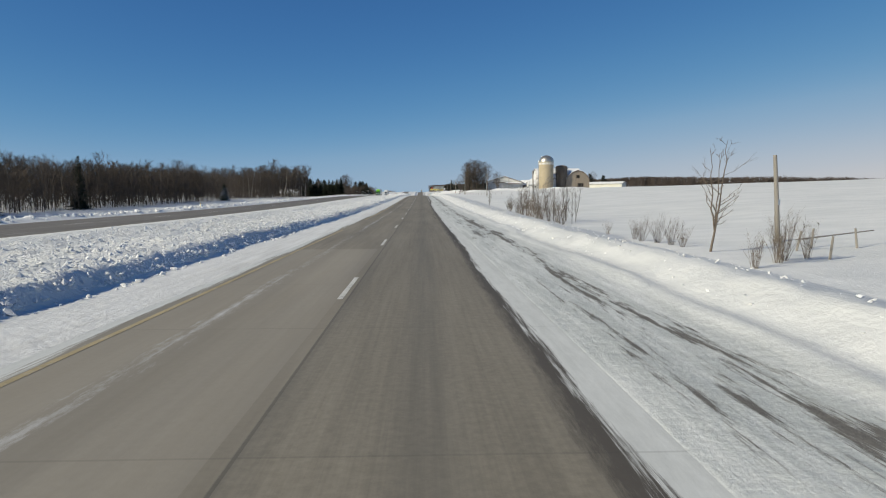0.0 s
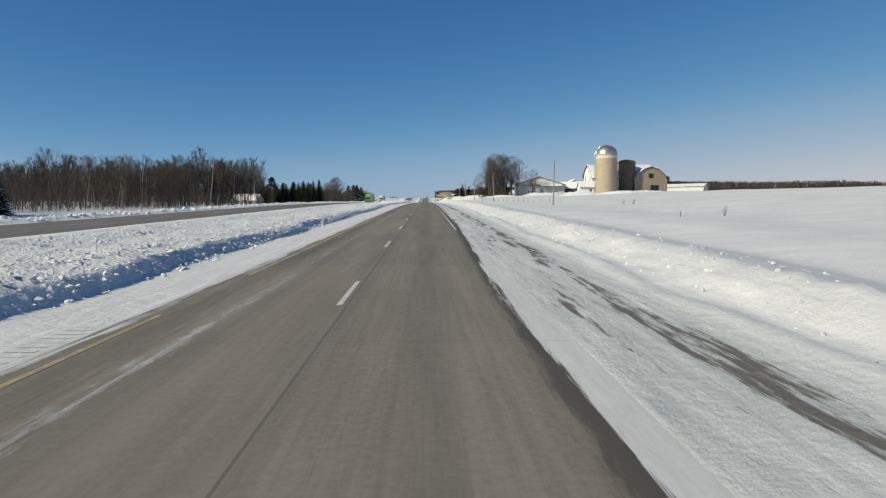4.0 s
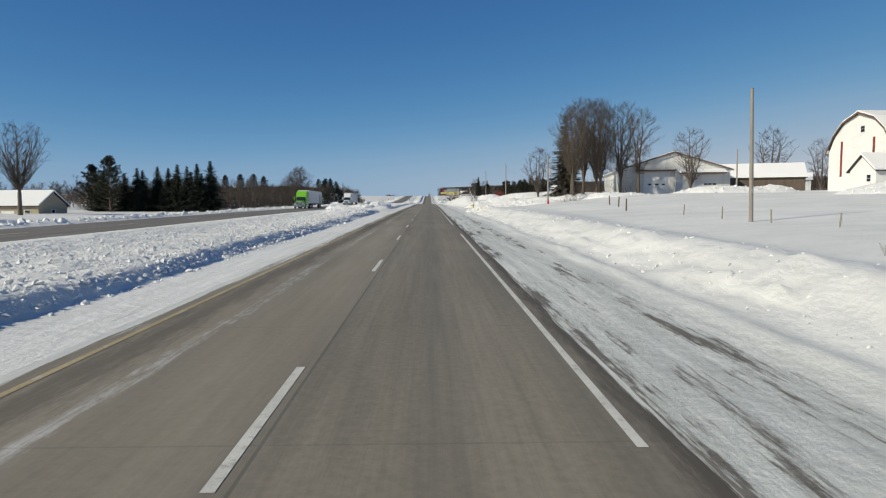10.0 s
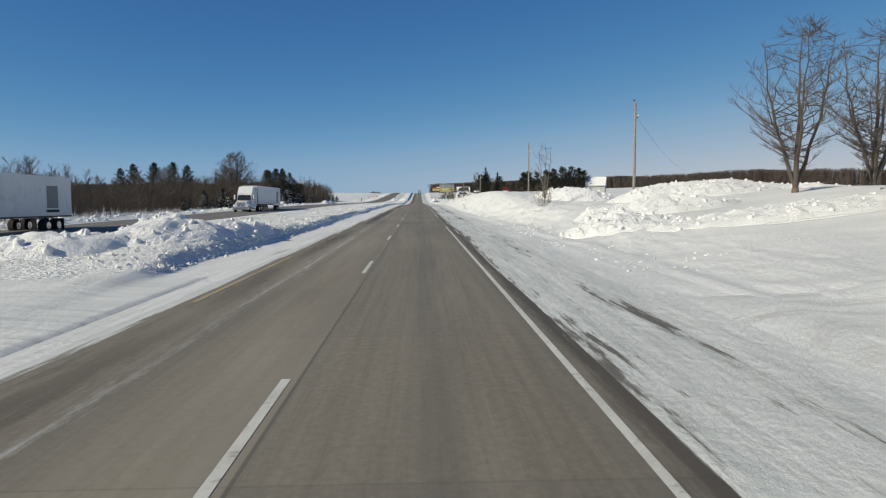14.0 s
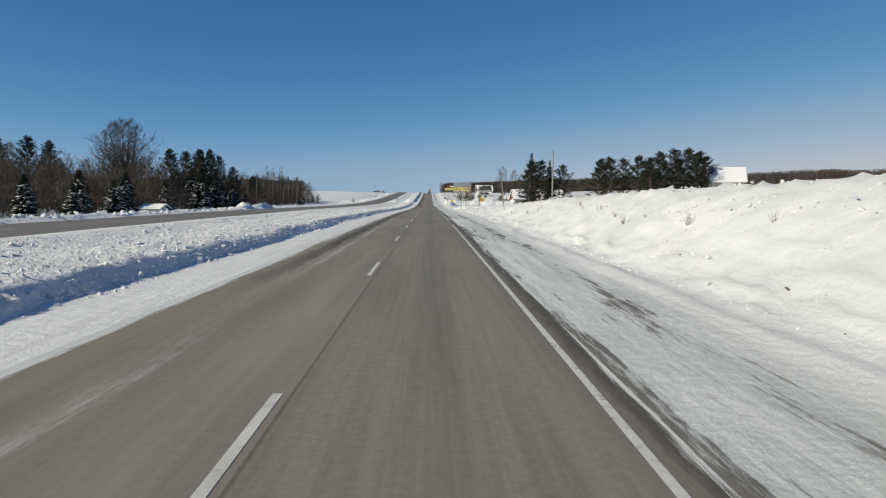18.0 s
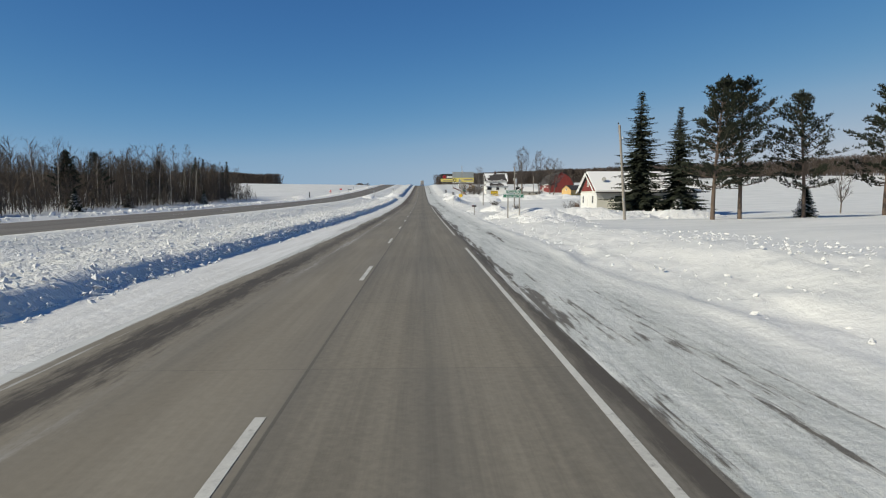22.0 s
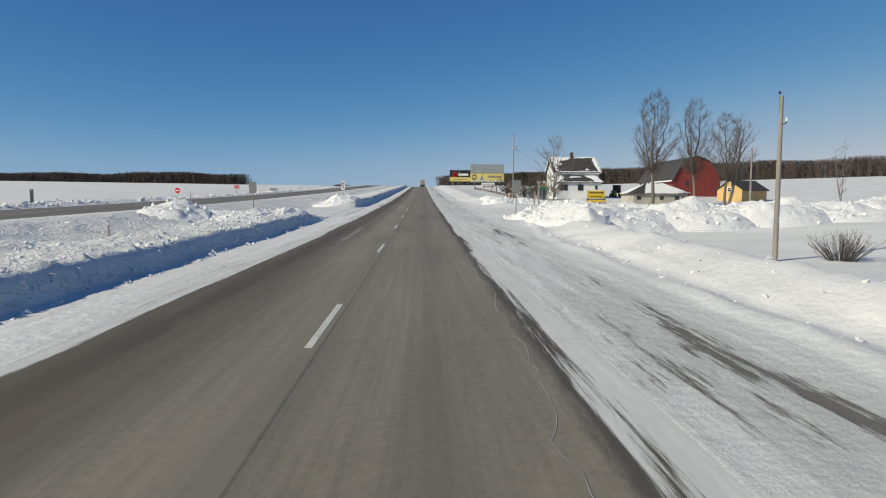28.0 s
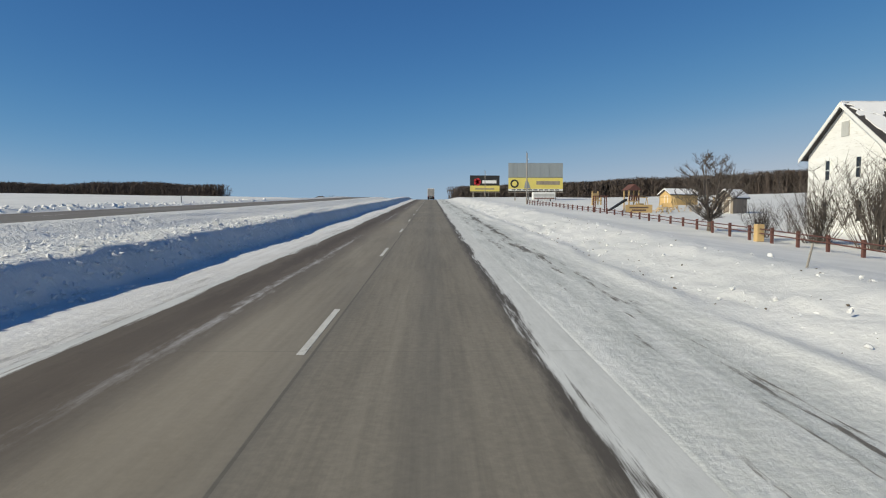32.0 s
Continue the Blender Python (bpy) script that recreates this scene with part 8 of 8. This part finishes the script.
def a_swing(x, y, turn):
    p = spot(x, y)
    ob = thing("garden_swing", pose(p.x, p.y, p.z, 0, 0, turn), "raw pine garden swing in a timber frame", "swing", "outdoor furniture for sale")
    for s in (-1.0, 1.0):
        for e in (-0.6, 0.6):
            part("leg", tube(bmesh.new(), [(s, e, -0.2), (s, 0, 1.9)], [0.06, 0.05], 6), PINE_WOOD, ob)
    part("beam", tube(bmesh.new(), [(-1.15, 0, 1.92), (1.15, 0, 1.92)], [0.06, 0.06], 6), PINE_WOOD, ob)
    part("seat", boxes((-0.75, -0.3, 0.45, 0.75, 0.25, 0.52)), PINE_WOOD, ob)
    part("backrest", boxes((-0.75, 0.24, 0.5, 0.75, 0.3, 1.05)), PINE_WOOD, ob)
    return ob


def play_tower(x, y, turn):
    p = spot(x, y)
    ob = thing("play_tower", pose(p.x, p.y, p.z, 0, 0, turn), "wooden play tower with a black slide and red roof", "playset")
    for s in (-0.7, 0.7):
        for e in (-0.7, 0.7):
            part("post", boxes((s - 0.07, e - 0.07, -0.2, s + 0.07, e + 0.07, 2.9)), PINE_WOOD, ob)
    part("deck", boxes((-0.8, -0.8, 1.4, 0.8, 0.8, 1.5)), PINE_WOOD, ob)
    part("roof", prism(bmesh.new(), [(-1.0, 2.9), (1.0, 2.9), (0, 3.7)], -0.95, 0.95), RAIL, ob)
    part("slide", prism(bmesh.new(), [(-0.8, 1.5), (-0.8, 1.75), (-3.2, 0.3), (-3.2, 0.1)], -0.35, 0.35), BLACK, ob, "black plastic slide")
    for k in range(5):
        part("board", boxes((-0.78 + 0.33 * k, -0.8, 1.5, -0.55 + 0.33 * k, -0.76, 2.2)), RAIL, ob)
    return ob


def table(x, y, turn):
    p = spot(x, y)
    ob = thing("picnic_table", pose(p.x, p.y, p.z, 0, 0, turn), "raw pine picnic table with snow on it", "table", "outdoor furniture for sale")
    part("top", boxes((-0.9, -0.38, 0.72, 0.9, 0.38, 0.77)), PINE_WOOD, ob)
    for e in (-0.75, 0.75):
        part("bench", boxes((-0.9, e - 0.13, 0.42, 0.9, e + 0.13, 0.46)), PINE_WOOD, ob)
    for s in (-0.6, 0.6):
        for e in (-1, 1):
            part("leg", tube(bmesh.new(), [(s, e * 0.65, -0.1), (s, e * 0.2, 0.72)], [0.05, 0.05], 4), PINE_WOOD, ob)
    return ob


def hut(x, y, turn, w, l, wall, label, snow=0.15):
    p = spot(x, y)
    ob = gable_building("garden_hut", pose(p.x, p.y, p.z, 0, 0, turn), w, l, 1.9, 2.8, wall, SHINGLE, label, "shed", snow=snow, over=0.2)
    opening(ob, "door", 0.2, -l / 2, 0.0, 0.9, 1.7, "s", WHITE_TRIM, wall)
    return ob


play_tower(27.0, 942.5, 10)
bench = thing("shop_board", pose(26.2, 937, float(spot(26.2, 937).z)), "low tan board with dark lettering bars in the yard", "sign")
part("board", boxes((-1.7, -0.05, 0.1, 1.7, 0.05, 1.1)), PINE_WOOD, bench)
part("lettering_bar", boxes((-1.2, -0.065, 0.65, 1.2, -0.052, 0.85)), DARK_TRIM, bench)
part("lettering_bar", boxes((-0.9, -0.065, 0.3, 0.9, -0.052, 0.5)), DARK_TRIM, bench)
for s in (-1.4, 1.4):
    part("post", boxes((s - 0.06, 0.051, -0.3, s + 0.06, 0.15, 1.1)), POLE_WOOD, bench)
p = spot(31.6, 977.8)
gc = thing("giant_chair", pose(p.x, p.y, p.z, 0, 0, 15), "oversized raw pine chair in the sales yard", "chair")
for s_ in (-0.6, 0.6):
    part("back_post", boxes((s_ - 0.1, 0.4, -0.2, s_ + 0.1, 0.6, 2.7)), PINE_WOOD, gc)
    part("leg", boxes((s_ - 0.1, -0.7, -0.2, s_ + 0.1, -0.5, 1.5)), PINE_WOOD, gc)
part("seat", boxes((-0.75, -0.75, 0.85, 0.75, 0.42, 1.0)), PINE_WOOD, gc)
part("backrest", boxes((-0.7, 0.3, 1.1, 0.7, 0.39, 2.3)), PINE_WOOD, gc)
hut(45.5, 973, -75, 3.4, 5.6, TAN_BOARD, "tan garden hut among furniture for sale")
hut(40.0, 941, -60, 2.2, 3.0, OLD_WOOD, "brown garden hut among furniture for sale")
a_swing(30.5, 949, 20)
a_swing(35, 951, -30)
a_swing(38, 956, 60)
a_swing(42, 949, 10)
table(31, 941, 15)
table(33.5, 944, 70)
table(36.5, 946, 30)
table(40.5, 951, 50)
table(28.8, 936, 100)
arb = thing("garden_arch", pose(21.0, 936, float(spot(21.0, 936).z)), "red-brown timber garden arch behind the fence", "arch")
for s in (-0.7, 0.7):
    for e in (-0.4, 0.4):
        part("post", boxes((s - 0.06, e - 0.06, -0.3, s + 0.06, e + 0.06, 2.0)), RAIL, arb)
for k in range(5):
    part("slat", boxes((-0.85, -0.42 + 0.2 * k, 2.0, 0.85, -0.36 + 0.2 * k, 2.1)), RAIL, arb)
p = spot(20.0, 896.1)
part("cap", boxes((19.75, 895.9, p.z - 0.2, 20.2, 896.35, p.z + 0.85), bevel=0.03), PINE_WOOD, rf)
trailer = thing("sales_trailer", pose(26.5, 1006, float(spot(26.5, 1006).z)), "low white notice trailer under the billboards", "trailer")
part("body", boxes((-2.6, -1.0, 0.5, 2.6, 1.0, 2.3), bevel=0.06), WHITE_WALL, trailer)
part("stripe", boxes((-2.4, -1.02, 0.7, 2.4, -1.005, 1.0)), RAIL, trailer)
part("stripe", boxes((-2.4, -1.02, 1.2, 2.4, -1.005, 1.9)), STEEL_WALL, trailer)
for y in (-0.9, 0.9):
    wheel(trailer, y * 1.6, -0.95, 0.3, 0.35, 0.2, METAL)
stick = thing("broken_stake", pose(9.8, 874.5, float(spot(9.8, 874.5).z)), "leaning broken stake stuck in the snow bank", "post")
part("stake", tube(bmesh.new(), [(0, 0, -0.2), (0.22, 0.05, 0.62)], [0.035, 0.03], 5), POLE_WOOD, stick)

# ---- billboards ----
def billboard(x0, x1, y, z0, z1, label):
    ob = thing("billboard", pose((x0 + x1) / 2, y, z0), label, "billboard", "billboards on the rise")
    w, h = x1 - x0, z1 - z0
    gz = float(spot((x0 + x1) / 2, y).z) - z0
    for k in range(4):
        x = -w / 2 + w * (k + 0.5) / 4
        part("post", boxes((x - 0.14, 0.45, gz - 0.8, x + 0.14, 0.7, h * 0.9)), POLE_WOOD, ob)
    part("frame", boxes((-w / 2, 0.2, -0.1, w / 2, 0.45, h)), SIGN_BACK, ob)
    part("catwalk", boxes((-w / 2, -0.9, -0.5, w / 2, 0.2, -0.42)), OLD_WOOD, ob)
    return ob, w, h


BOARD_GREY = worn("bare_grey_panels", (0.28, 0.31, 0.32), 0.6, spread=0.12, scale=1.0, stretch=(3, 3, 0.3))
BOARD_YELLOW = worn("yellow_poster", (0.72, 0.60, 0.16), 0.6, spread=0.12, scale=0.6)
bb, w, h = billboard(21.2, 36.1, 1030, 21.2, 28.8, "double billboard, blank grey above a yellow poster")
for k in range(12):
    part("panel", boxes((-w / 2 + w * k / 12 + 0.02, 0.12, h * 0.49, -w / 2 + w * (k + 1) / 12 - 0.02, 0.198, h * 0.99)), BOARD_GREY, bb)
pst = part("poster", boxes((-w / 2, 0.1, 0.0, w / 2, 0.198, h * 0.47)), BOARD_YELLOW, bb)
bm = bmesh.new()
bmesh.ops.create_cone(bm, cap_ends=True, segments=28, radius1=1.15, radius2=1.15, depth=0.03, matrix=pose(-5.8, 0.07, 1.95, 90, 0, 0))
part("emblem", bm, BLACK, pst, "dark round emblem")
bm = bmesh.new()
bmesh.ops.create_cone(bm, cap_ends=True, segments=28, radius1=0.7, radius2=0.7, depth=0.03, matrix=pose(-5.8, 0.045, 1.95, 90, 0, 0))
part("emblem_middle", bm, BOARD_YELLOW, pst)
part("figure", prism(bmesh.new(), [(-3.2, 0.7), (-1.4, 0.7), (-1.9, 2.2), (-2.5, 3.2), (-2.9, 2.2)], 0.05, 0.09), BOARD_GREY, pst, "grey printed shape")
part("number_bar", boxes((0.2, 0.05, 1.7, 6.6, 0.09, 2.7)), OLD_WOOD, pst, "brown bar of large writing")
part("base_band", boxes((-w / 2, 0.05, 0.0, w / 2, 0.095, 0.55)), WHITE_TRIM, pst, "white band of small writing")
for k in range(9):
    part("letter_bar", boxes((-6.6 + 1.5 * k, 0.035, 0.15, -5.5 + 1.5 * k, 0.048, 0.42)), BLACK, pst)
bb, w, h = billboard(15.3, 26.9, 1105, 24.0, 30.2, "black and gold billboard with a red printed flower")
pst = part("poster", boxes((-w / 2, 0.1, 0.0, w / 2, 0.198, h)), BLACK, bb)
part("base_band", boxes((-w / 2, 0.05, 0.0, w / 2, 0.095, h * 0.36)), BOARD_YELLOW, pst, "gold lower band")
for k in range(5):
    a = 2 * math.pi * k / 5
    bm = bmesh.new()
    bmesh.ops.create_cone(bm, cap_ends=True, segments=16, radius1=0.75, radius2=0.75, depth=0.03, matrix=pose(-2.9 + 0.7 * math.cos(a), 0.03, 3.7 + 0.8 * math.sin(a), 90, 0, 0))
    part("petal", bm, SIGN_RED, pst)
part("name_bar", boxes((-1.0, 0.06, 3.1, 4.6, 0.09, 4.3)), WHITE_TRIM, pst, "white bar where a large name stands")
part("letter_bar", boxes((-3.8, 0.03, 0.7, 3.8, 0.048, 1.2)), OLD_WOOD, pst)

# ---- lorries ----
LIME = worn("lime_green_paint", (0.16, 0.50, 0.03), 0.35, spread=0.05, scale=1)
LORRY_WHITE = worn("white_lorry_paint", (0.74, 0.75, 0.76), 0.4, spread=0.05, scale=1, dirt=(0.6, 0.59, 0.57))
CHROME = worn("dull_chrome", (0.6, 0.6, 0.6), 0.25, metal=0.95, spread=0.08, scale=2)
DUSTY = worn("dusty_grey_doors", (0.36, 0.34, 0.32), 0.6, spread=0.15, scale=1.5)
LAMP_RED = worn("red_lens", (0.4, 0.02, 0.02), 0.3, spread=0.05, scale=2)
AMBER = worn("amber_lens", (0.7, 0.3, 0.02), 0.3, spread=0.05, scale=2)


def far_z(y):
    return float(road_z(np.array([y]))[0]) + float(np.interp(y, [0, 300, 420, 560, 700, 860, 1000, 4000], [0.25, 0.25, 0.1, 0.3, 0.9, 1.0, 0.8, 0.6]))


def lorry(m, paint, label, tall=True, bars=False):
    """A conventional tractor and box trailer, nose at y 0 facing -y."""
    ob = thing("lorry", m, label, "truck", "lorries on the far carriageway")
    hood = bmesh.new()
    prism(hood, [(-0.95, 0.75), (0.95, 0.75), (0.95, 1.35), (0.75, 1.75), (-0.75, 1.75), (-0.95, 1.35)], 0.0, 1.9)
    for v in hood.verts:
        if v.co.y < 0.1 and v.co.z > 1.2:
            v.co.z -= 0.22
            v.co.y += 0.15
    part("hood", hood, paint, ob)
    part("grille", boxes((-0.6, -0.03, 0.8, 0.6, 0.03, 1.45)), CHROME, ob)
    part("bumper", boxes((-1.2, -0.25, 0.35, 1.2, 0.1, 0.75), bevel=0.05), CHROME, ob)
    for s in (-1, 1):
        part("headlight", boxes((s * 0.92 - 0.2, -0.04, 0.9, s * 0.92 + 0.2, 0.08, 1.15), bevel=0.03), SIGN_WHITE, ob)
        part("fender", boxes((s * 1.05 - 0.16, 0.15, 0.7, s * 1.05 + 0.16, 1.5, 1.15), bevel=0.12), paint, ob)
        mr = part("mirror", boxes((s * 1.42 - 0.1, 1.75, 1.9, s * 1.42 + 0.1, 1.9, 2.6), bevel=0.03), paint, ob)
        part("arm", tube(bmesh.new(), [(s * 1.1, 1.95, 2.3), (s * 1.42, 1.85, 2.3)], [0.025, 0.025], 5), DARK_METAL, mr)
        part("step_tank", boxes((s * 1.0 - 0.25, 2.2, 0.45, s * 1.0 + 0.25, 3.9, 0.95), bevel=0.12), CHROME, ob)
        part("exhaust", tube(bmesh.new(), [(s * 1.12, 4.45, 1.0), (s * 1.12, 4.45, 3.7)], [0.08, 0.07], 8), CHROME, ob)
    cab = bmesh.new()
    prism(cab, [(-1.1, 0.75), (1.1, 0.75), (1.1, 2.6), (1.0, 2.8), (-1.0, 2.8), (-1.1, 2.6)], 1.75, 4.3)
    for v in cab.verts:
        if v.co.y < 2 and v.co.z > 2.3:
            v.co.y += 0.35
    c = part("cab", cab, paint, ob)
    ws = bmesh.new()
    vs = [ws.verts.new(q) for q in ((-0.98, 1.72, 1.8), (0.98, 1.72, 1.8), (0.92, 2.06, 2.56), (-0.92, 2.06, 2.56), (-0.98, 1.78, 1.78), (0.98, 1.78, 1.78), (0.92, 2.12, 2.56), (-0.92, 2.12, 2.56))]
    for f in ((0, 1, 2, 3), (7, 6, 5, 4), (0, 4, 5, 1), (1, 5, 6, 2), (2, 6, 7, 3), (3, 7, 4, 0)):
        ws.faces.new([vs[k] for k in f])
    part("windscreen", ws, GLASS, c)
    for s in (-1, 1):
        part("side_window", boxes((s * 1.105 - 0.012, 2.15, 1.8, s * 1.105 + 0.012, 3.0, 2.45)), GLASS, c)
        part("door_handle", boxes((s * 1.12 - 0.015, 2.95, 1.55, s * 1.12 + 0.015, 3.1, 1.6)), CHROME, c)
    if tall:
        fair = bmesh.new()
        prism(fair, [(-1.1, 2.78), (1.1, 2.78), (1.05, 3.85), (-1.05, 3.85)], 2.2, 4.4)
        for v in fair.verts:
            if v.co.y < 2.5 and v.co.z > 3:
                v.co.y += 0.75
        part("roof_fairing", fair, paint, ob)
        for k in range(5):
            part("marker_lamp", boxes((-0.6 + 0.3 * k - 0.05, 2.10, 2.70, -0.6 + 0.3 * k + 0.05, 2.2, 2.77)), AMBER, ob)
    if bars:
        for z in (0.55, 0.85, 1.15, 1.45):
            part("guard_bar", tube(bmesh.new(), [(-1.15, 0.05, z), (-1.1, -0.4, z), (1.1, -0.4, z), (1.15, 0.05, z)], [0.04] * 4, 6), CHROME, ob)
        for s in (-0.5, 0.5):
            part("guard_post", boxes((s - 0.05, -0.47, 0.4, s + 0.05, -0.37, 1.6)), CHROME, ob)
    part("chassis", boxes((-0.45, 1.0, 0.6, 0.45, 7.5, 0.9)), DARK_METAL, ob)
    box_ = part("trailer_box", boxes((-1.28, 5.0, 1.2, 1.28, 20.8, 4.05), bevel=0.03), LORRY_WHITE, ob)
    part("cooling_unit", boxes((-0.95, 4.55, 2.2, 0.95, 4.99, 3.9), bevel=0.06), SIGN_BACK if not tall else BLACK, ob)
    part("emblem", prism(bmesh.new(), [(1.284, 1.75), (1.296, 1.75), (1.296, 3.35), (1.284, 3.35)], 17.6, 19.0), SIGN_BACK, box_, "grey printed tower shape")
    part("emblem_bar", boxes((1.284, 17.5, 1.45, 1.296, 19.1, 1.65)), BLACK, box_)
    for y in np.arange(5.6, 20.6, 1.2):
        part("rib", boxes((1.281, y - 0.02, 1.25, 1.291, y + 0.02, 4.0)), LORRY_WHITE, box_)
    part("side_rail", boxes((-1.29, 5.0, 1.1, -1.18, 20.8, 1.2), (1.18, 5.0, 1.1, 1.29, 20.8, 1.2)), DARK_METAL, ob)
    part("landing_leg", boxes((-0.9, 8.2, 0.35, -0.75, 8.4, 1.2), (0.75, 8.2, 0.35, 0.9, 8.4, 1.2)), DARK_METAL, ob)
    for y in (0.85, 5.6, 6.9, 17.6, 18.9):
        for s in (-1, 1):
            wheel(ob, s * 1.05, y, 0.5, 0.5, 0.32 if y < 1 else 0.55, CHROME)
    for s in (-1, 1):
        part("mudflap", boxes((s * 1.0 - 0.3, 19.6, 0.2, s * 1.0 + 0.3, 19.63, 1.0)), RUBBER, ob)
    return ob


lorry(pose(-28.0, 404.0, far_z(404.0)), LIME, "lime green lorry with a white refrigerated trailer", True, True)
lorry(pose(-26.6, 470, far_z(470)), LORRY_WHITE, "white lorry with a tall sleeper cab and trailer")

# the lorry ahead, seen from behind
zb = float(road_z(np.array([1092.0]))[0])
lead = thing("lorry", pose(0.0, 1092, zb), "grey box trailer lorry seen from behind on the road", "truck")
bx = part("trailer_box", boxes((-1.28, 0.0, 1.15, 1.28, 15.8, 4.1), bevel=0.03), LORRY_WHITE, lead)
for s in (-1, 1):
    d = part("door", boxes((s * 0.63 - 0.6, -0.05, 1.25, s * 0.63 + 0.6, -0.004, 4.0)), DUSTY, lead)
    for e in (-0.25, 0.25):
        part("lock_rod", tube(bmesh.new(), [(s * 0.63 + e, -0.08, 1.2), (s * 0.63 + e, -0.08, 4.0)], [0.02, 0.02], 5), CHROME, d)
    for z in (1.5, 2.3, 3.1, 3.8):
        part("hinge", boxes((s * 1.2 - 0.06, -0.07, z, s * 1.2 + 0.06, -0.051, z + 0.08)), CHROME, d)
    part("tail_lamp", boxes((s * 0.95 - 0.16, -0.06, 0.95, s * 0.95 + 0.16, 0.0, 1.1)), LAMP_RED, lead)
    part("mudflap", boxes((s * 0.95 - 0.32, 0.2, 0.15, s * 0.95 + 0.32, 0.23, 0.95)), RUBBER, lead)
    for y in (1.2, 2.5, 11.5, 18.6):
        wheel(lead, s * 1.0, y, 0.5, 0.5, 0.5, CHROME)
part("under_guard", boxes((-1.15, -0.02, 0.5, 1.15, 0.08, 0.6), (-0.6, 0.0, 0.6, -0.5, 0.08, 1.15), (0.5, 0.0, 0.6, 0.6, 0.08, 1.15)), DARK_METAL, lead)
part("rear_sill", boxes((-1.25, -0.04, 0.92, 1.25, 0.1, 1.16)), DARK_METAL, lead)
part("cab", boxes((-1.2, 16.6, 0.8, 1.2, 19.6, 3.6), bevel=0.15), LORRY_WHITE, lead)
part("chassis", boxes((-0.45, 10.0, 0.6, 0.45, 19.5, 0.95)), DARK_METAL, lead)
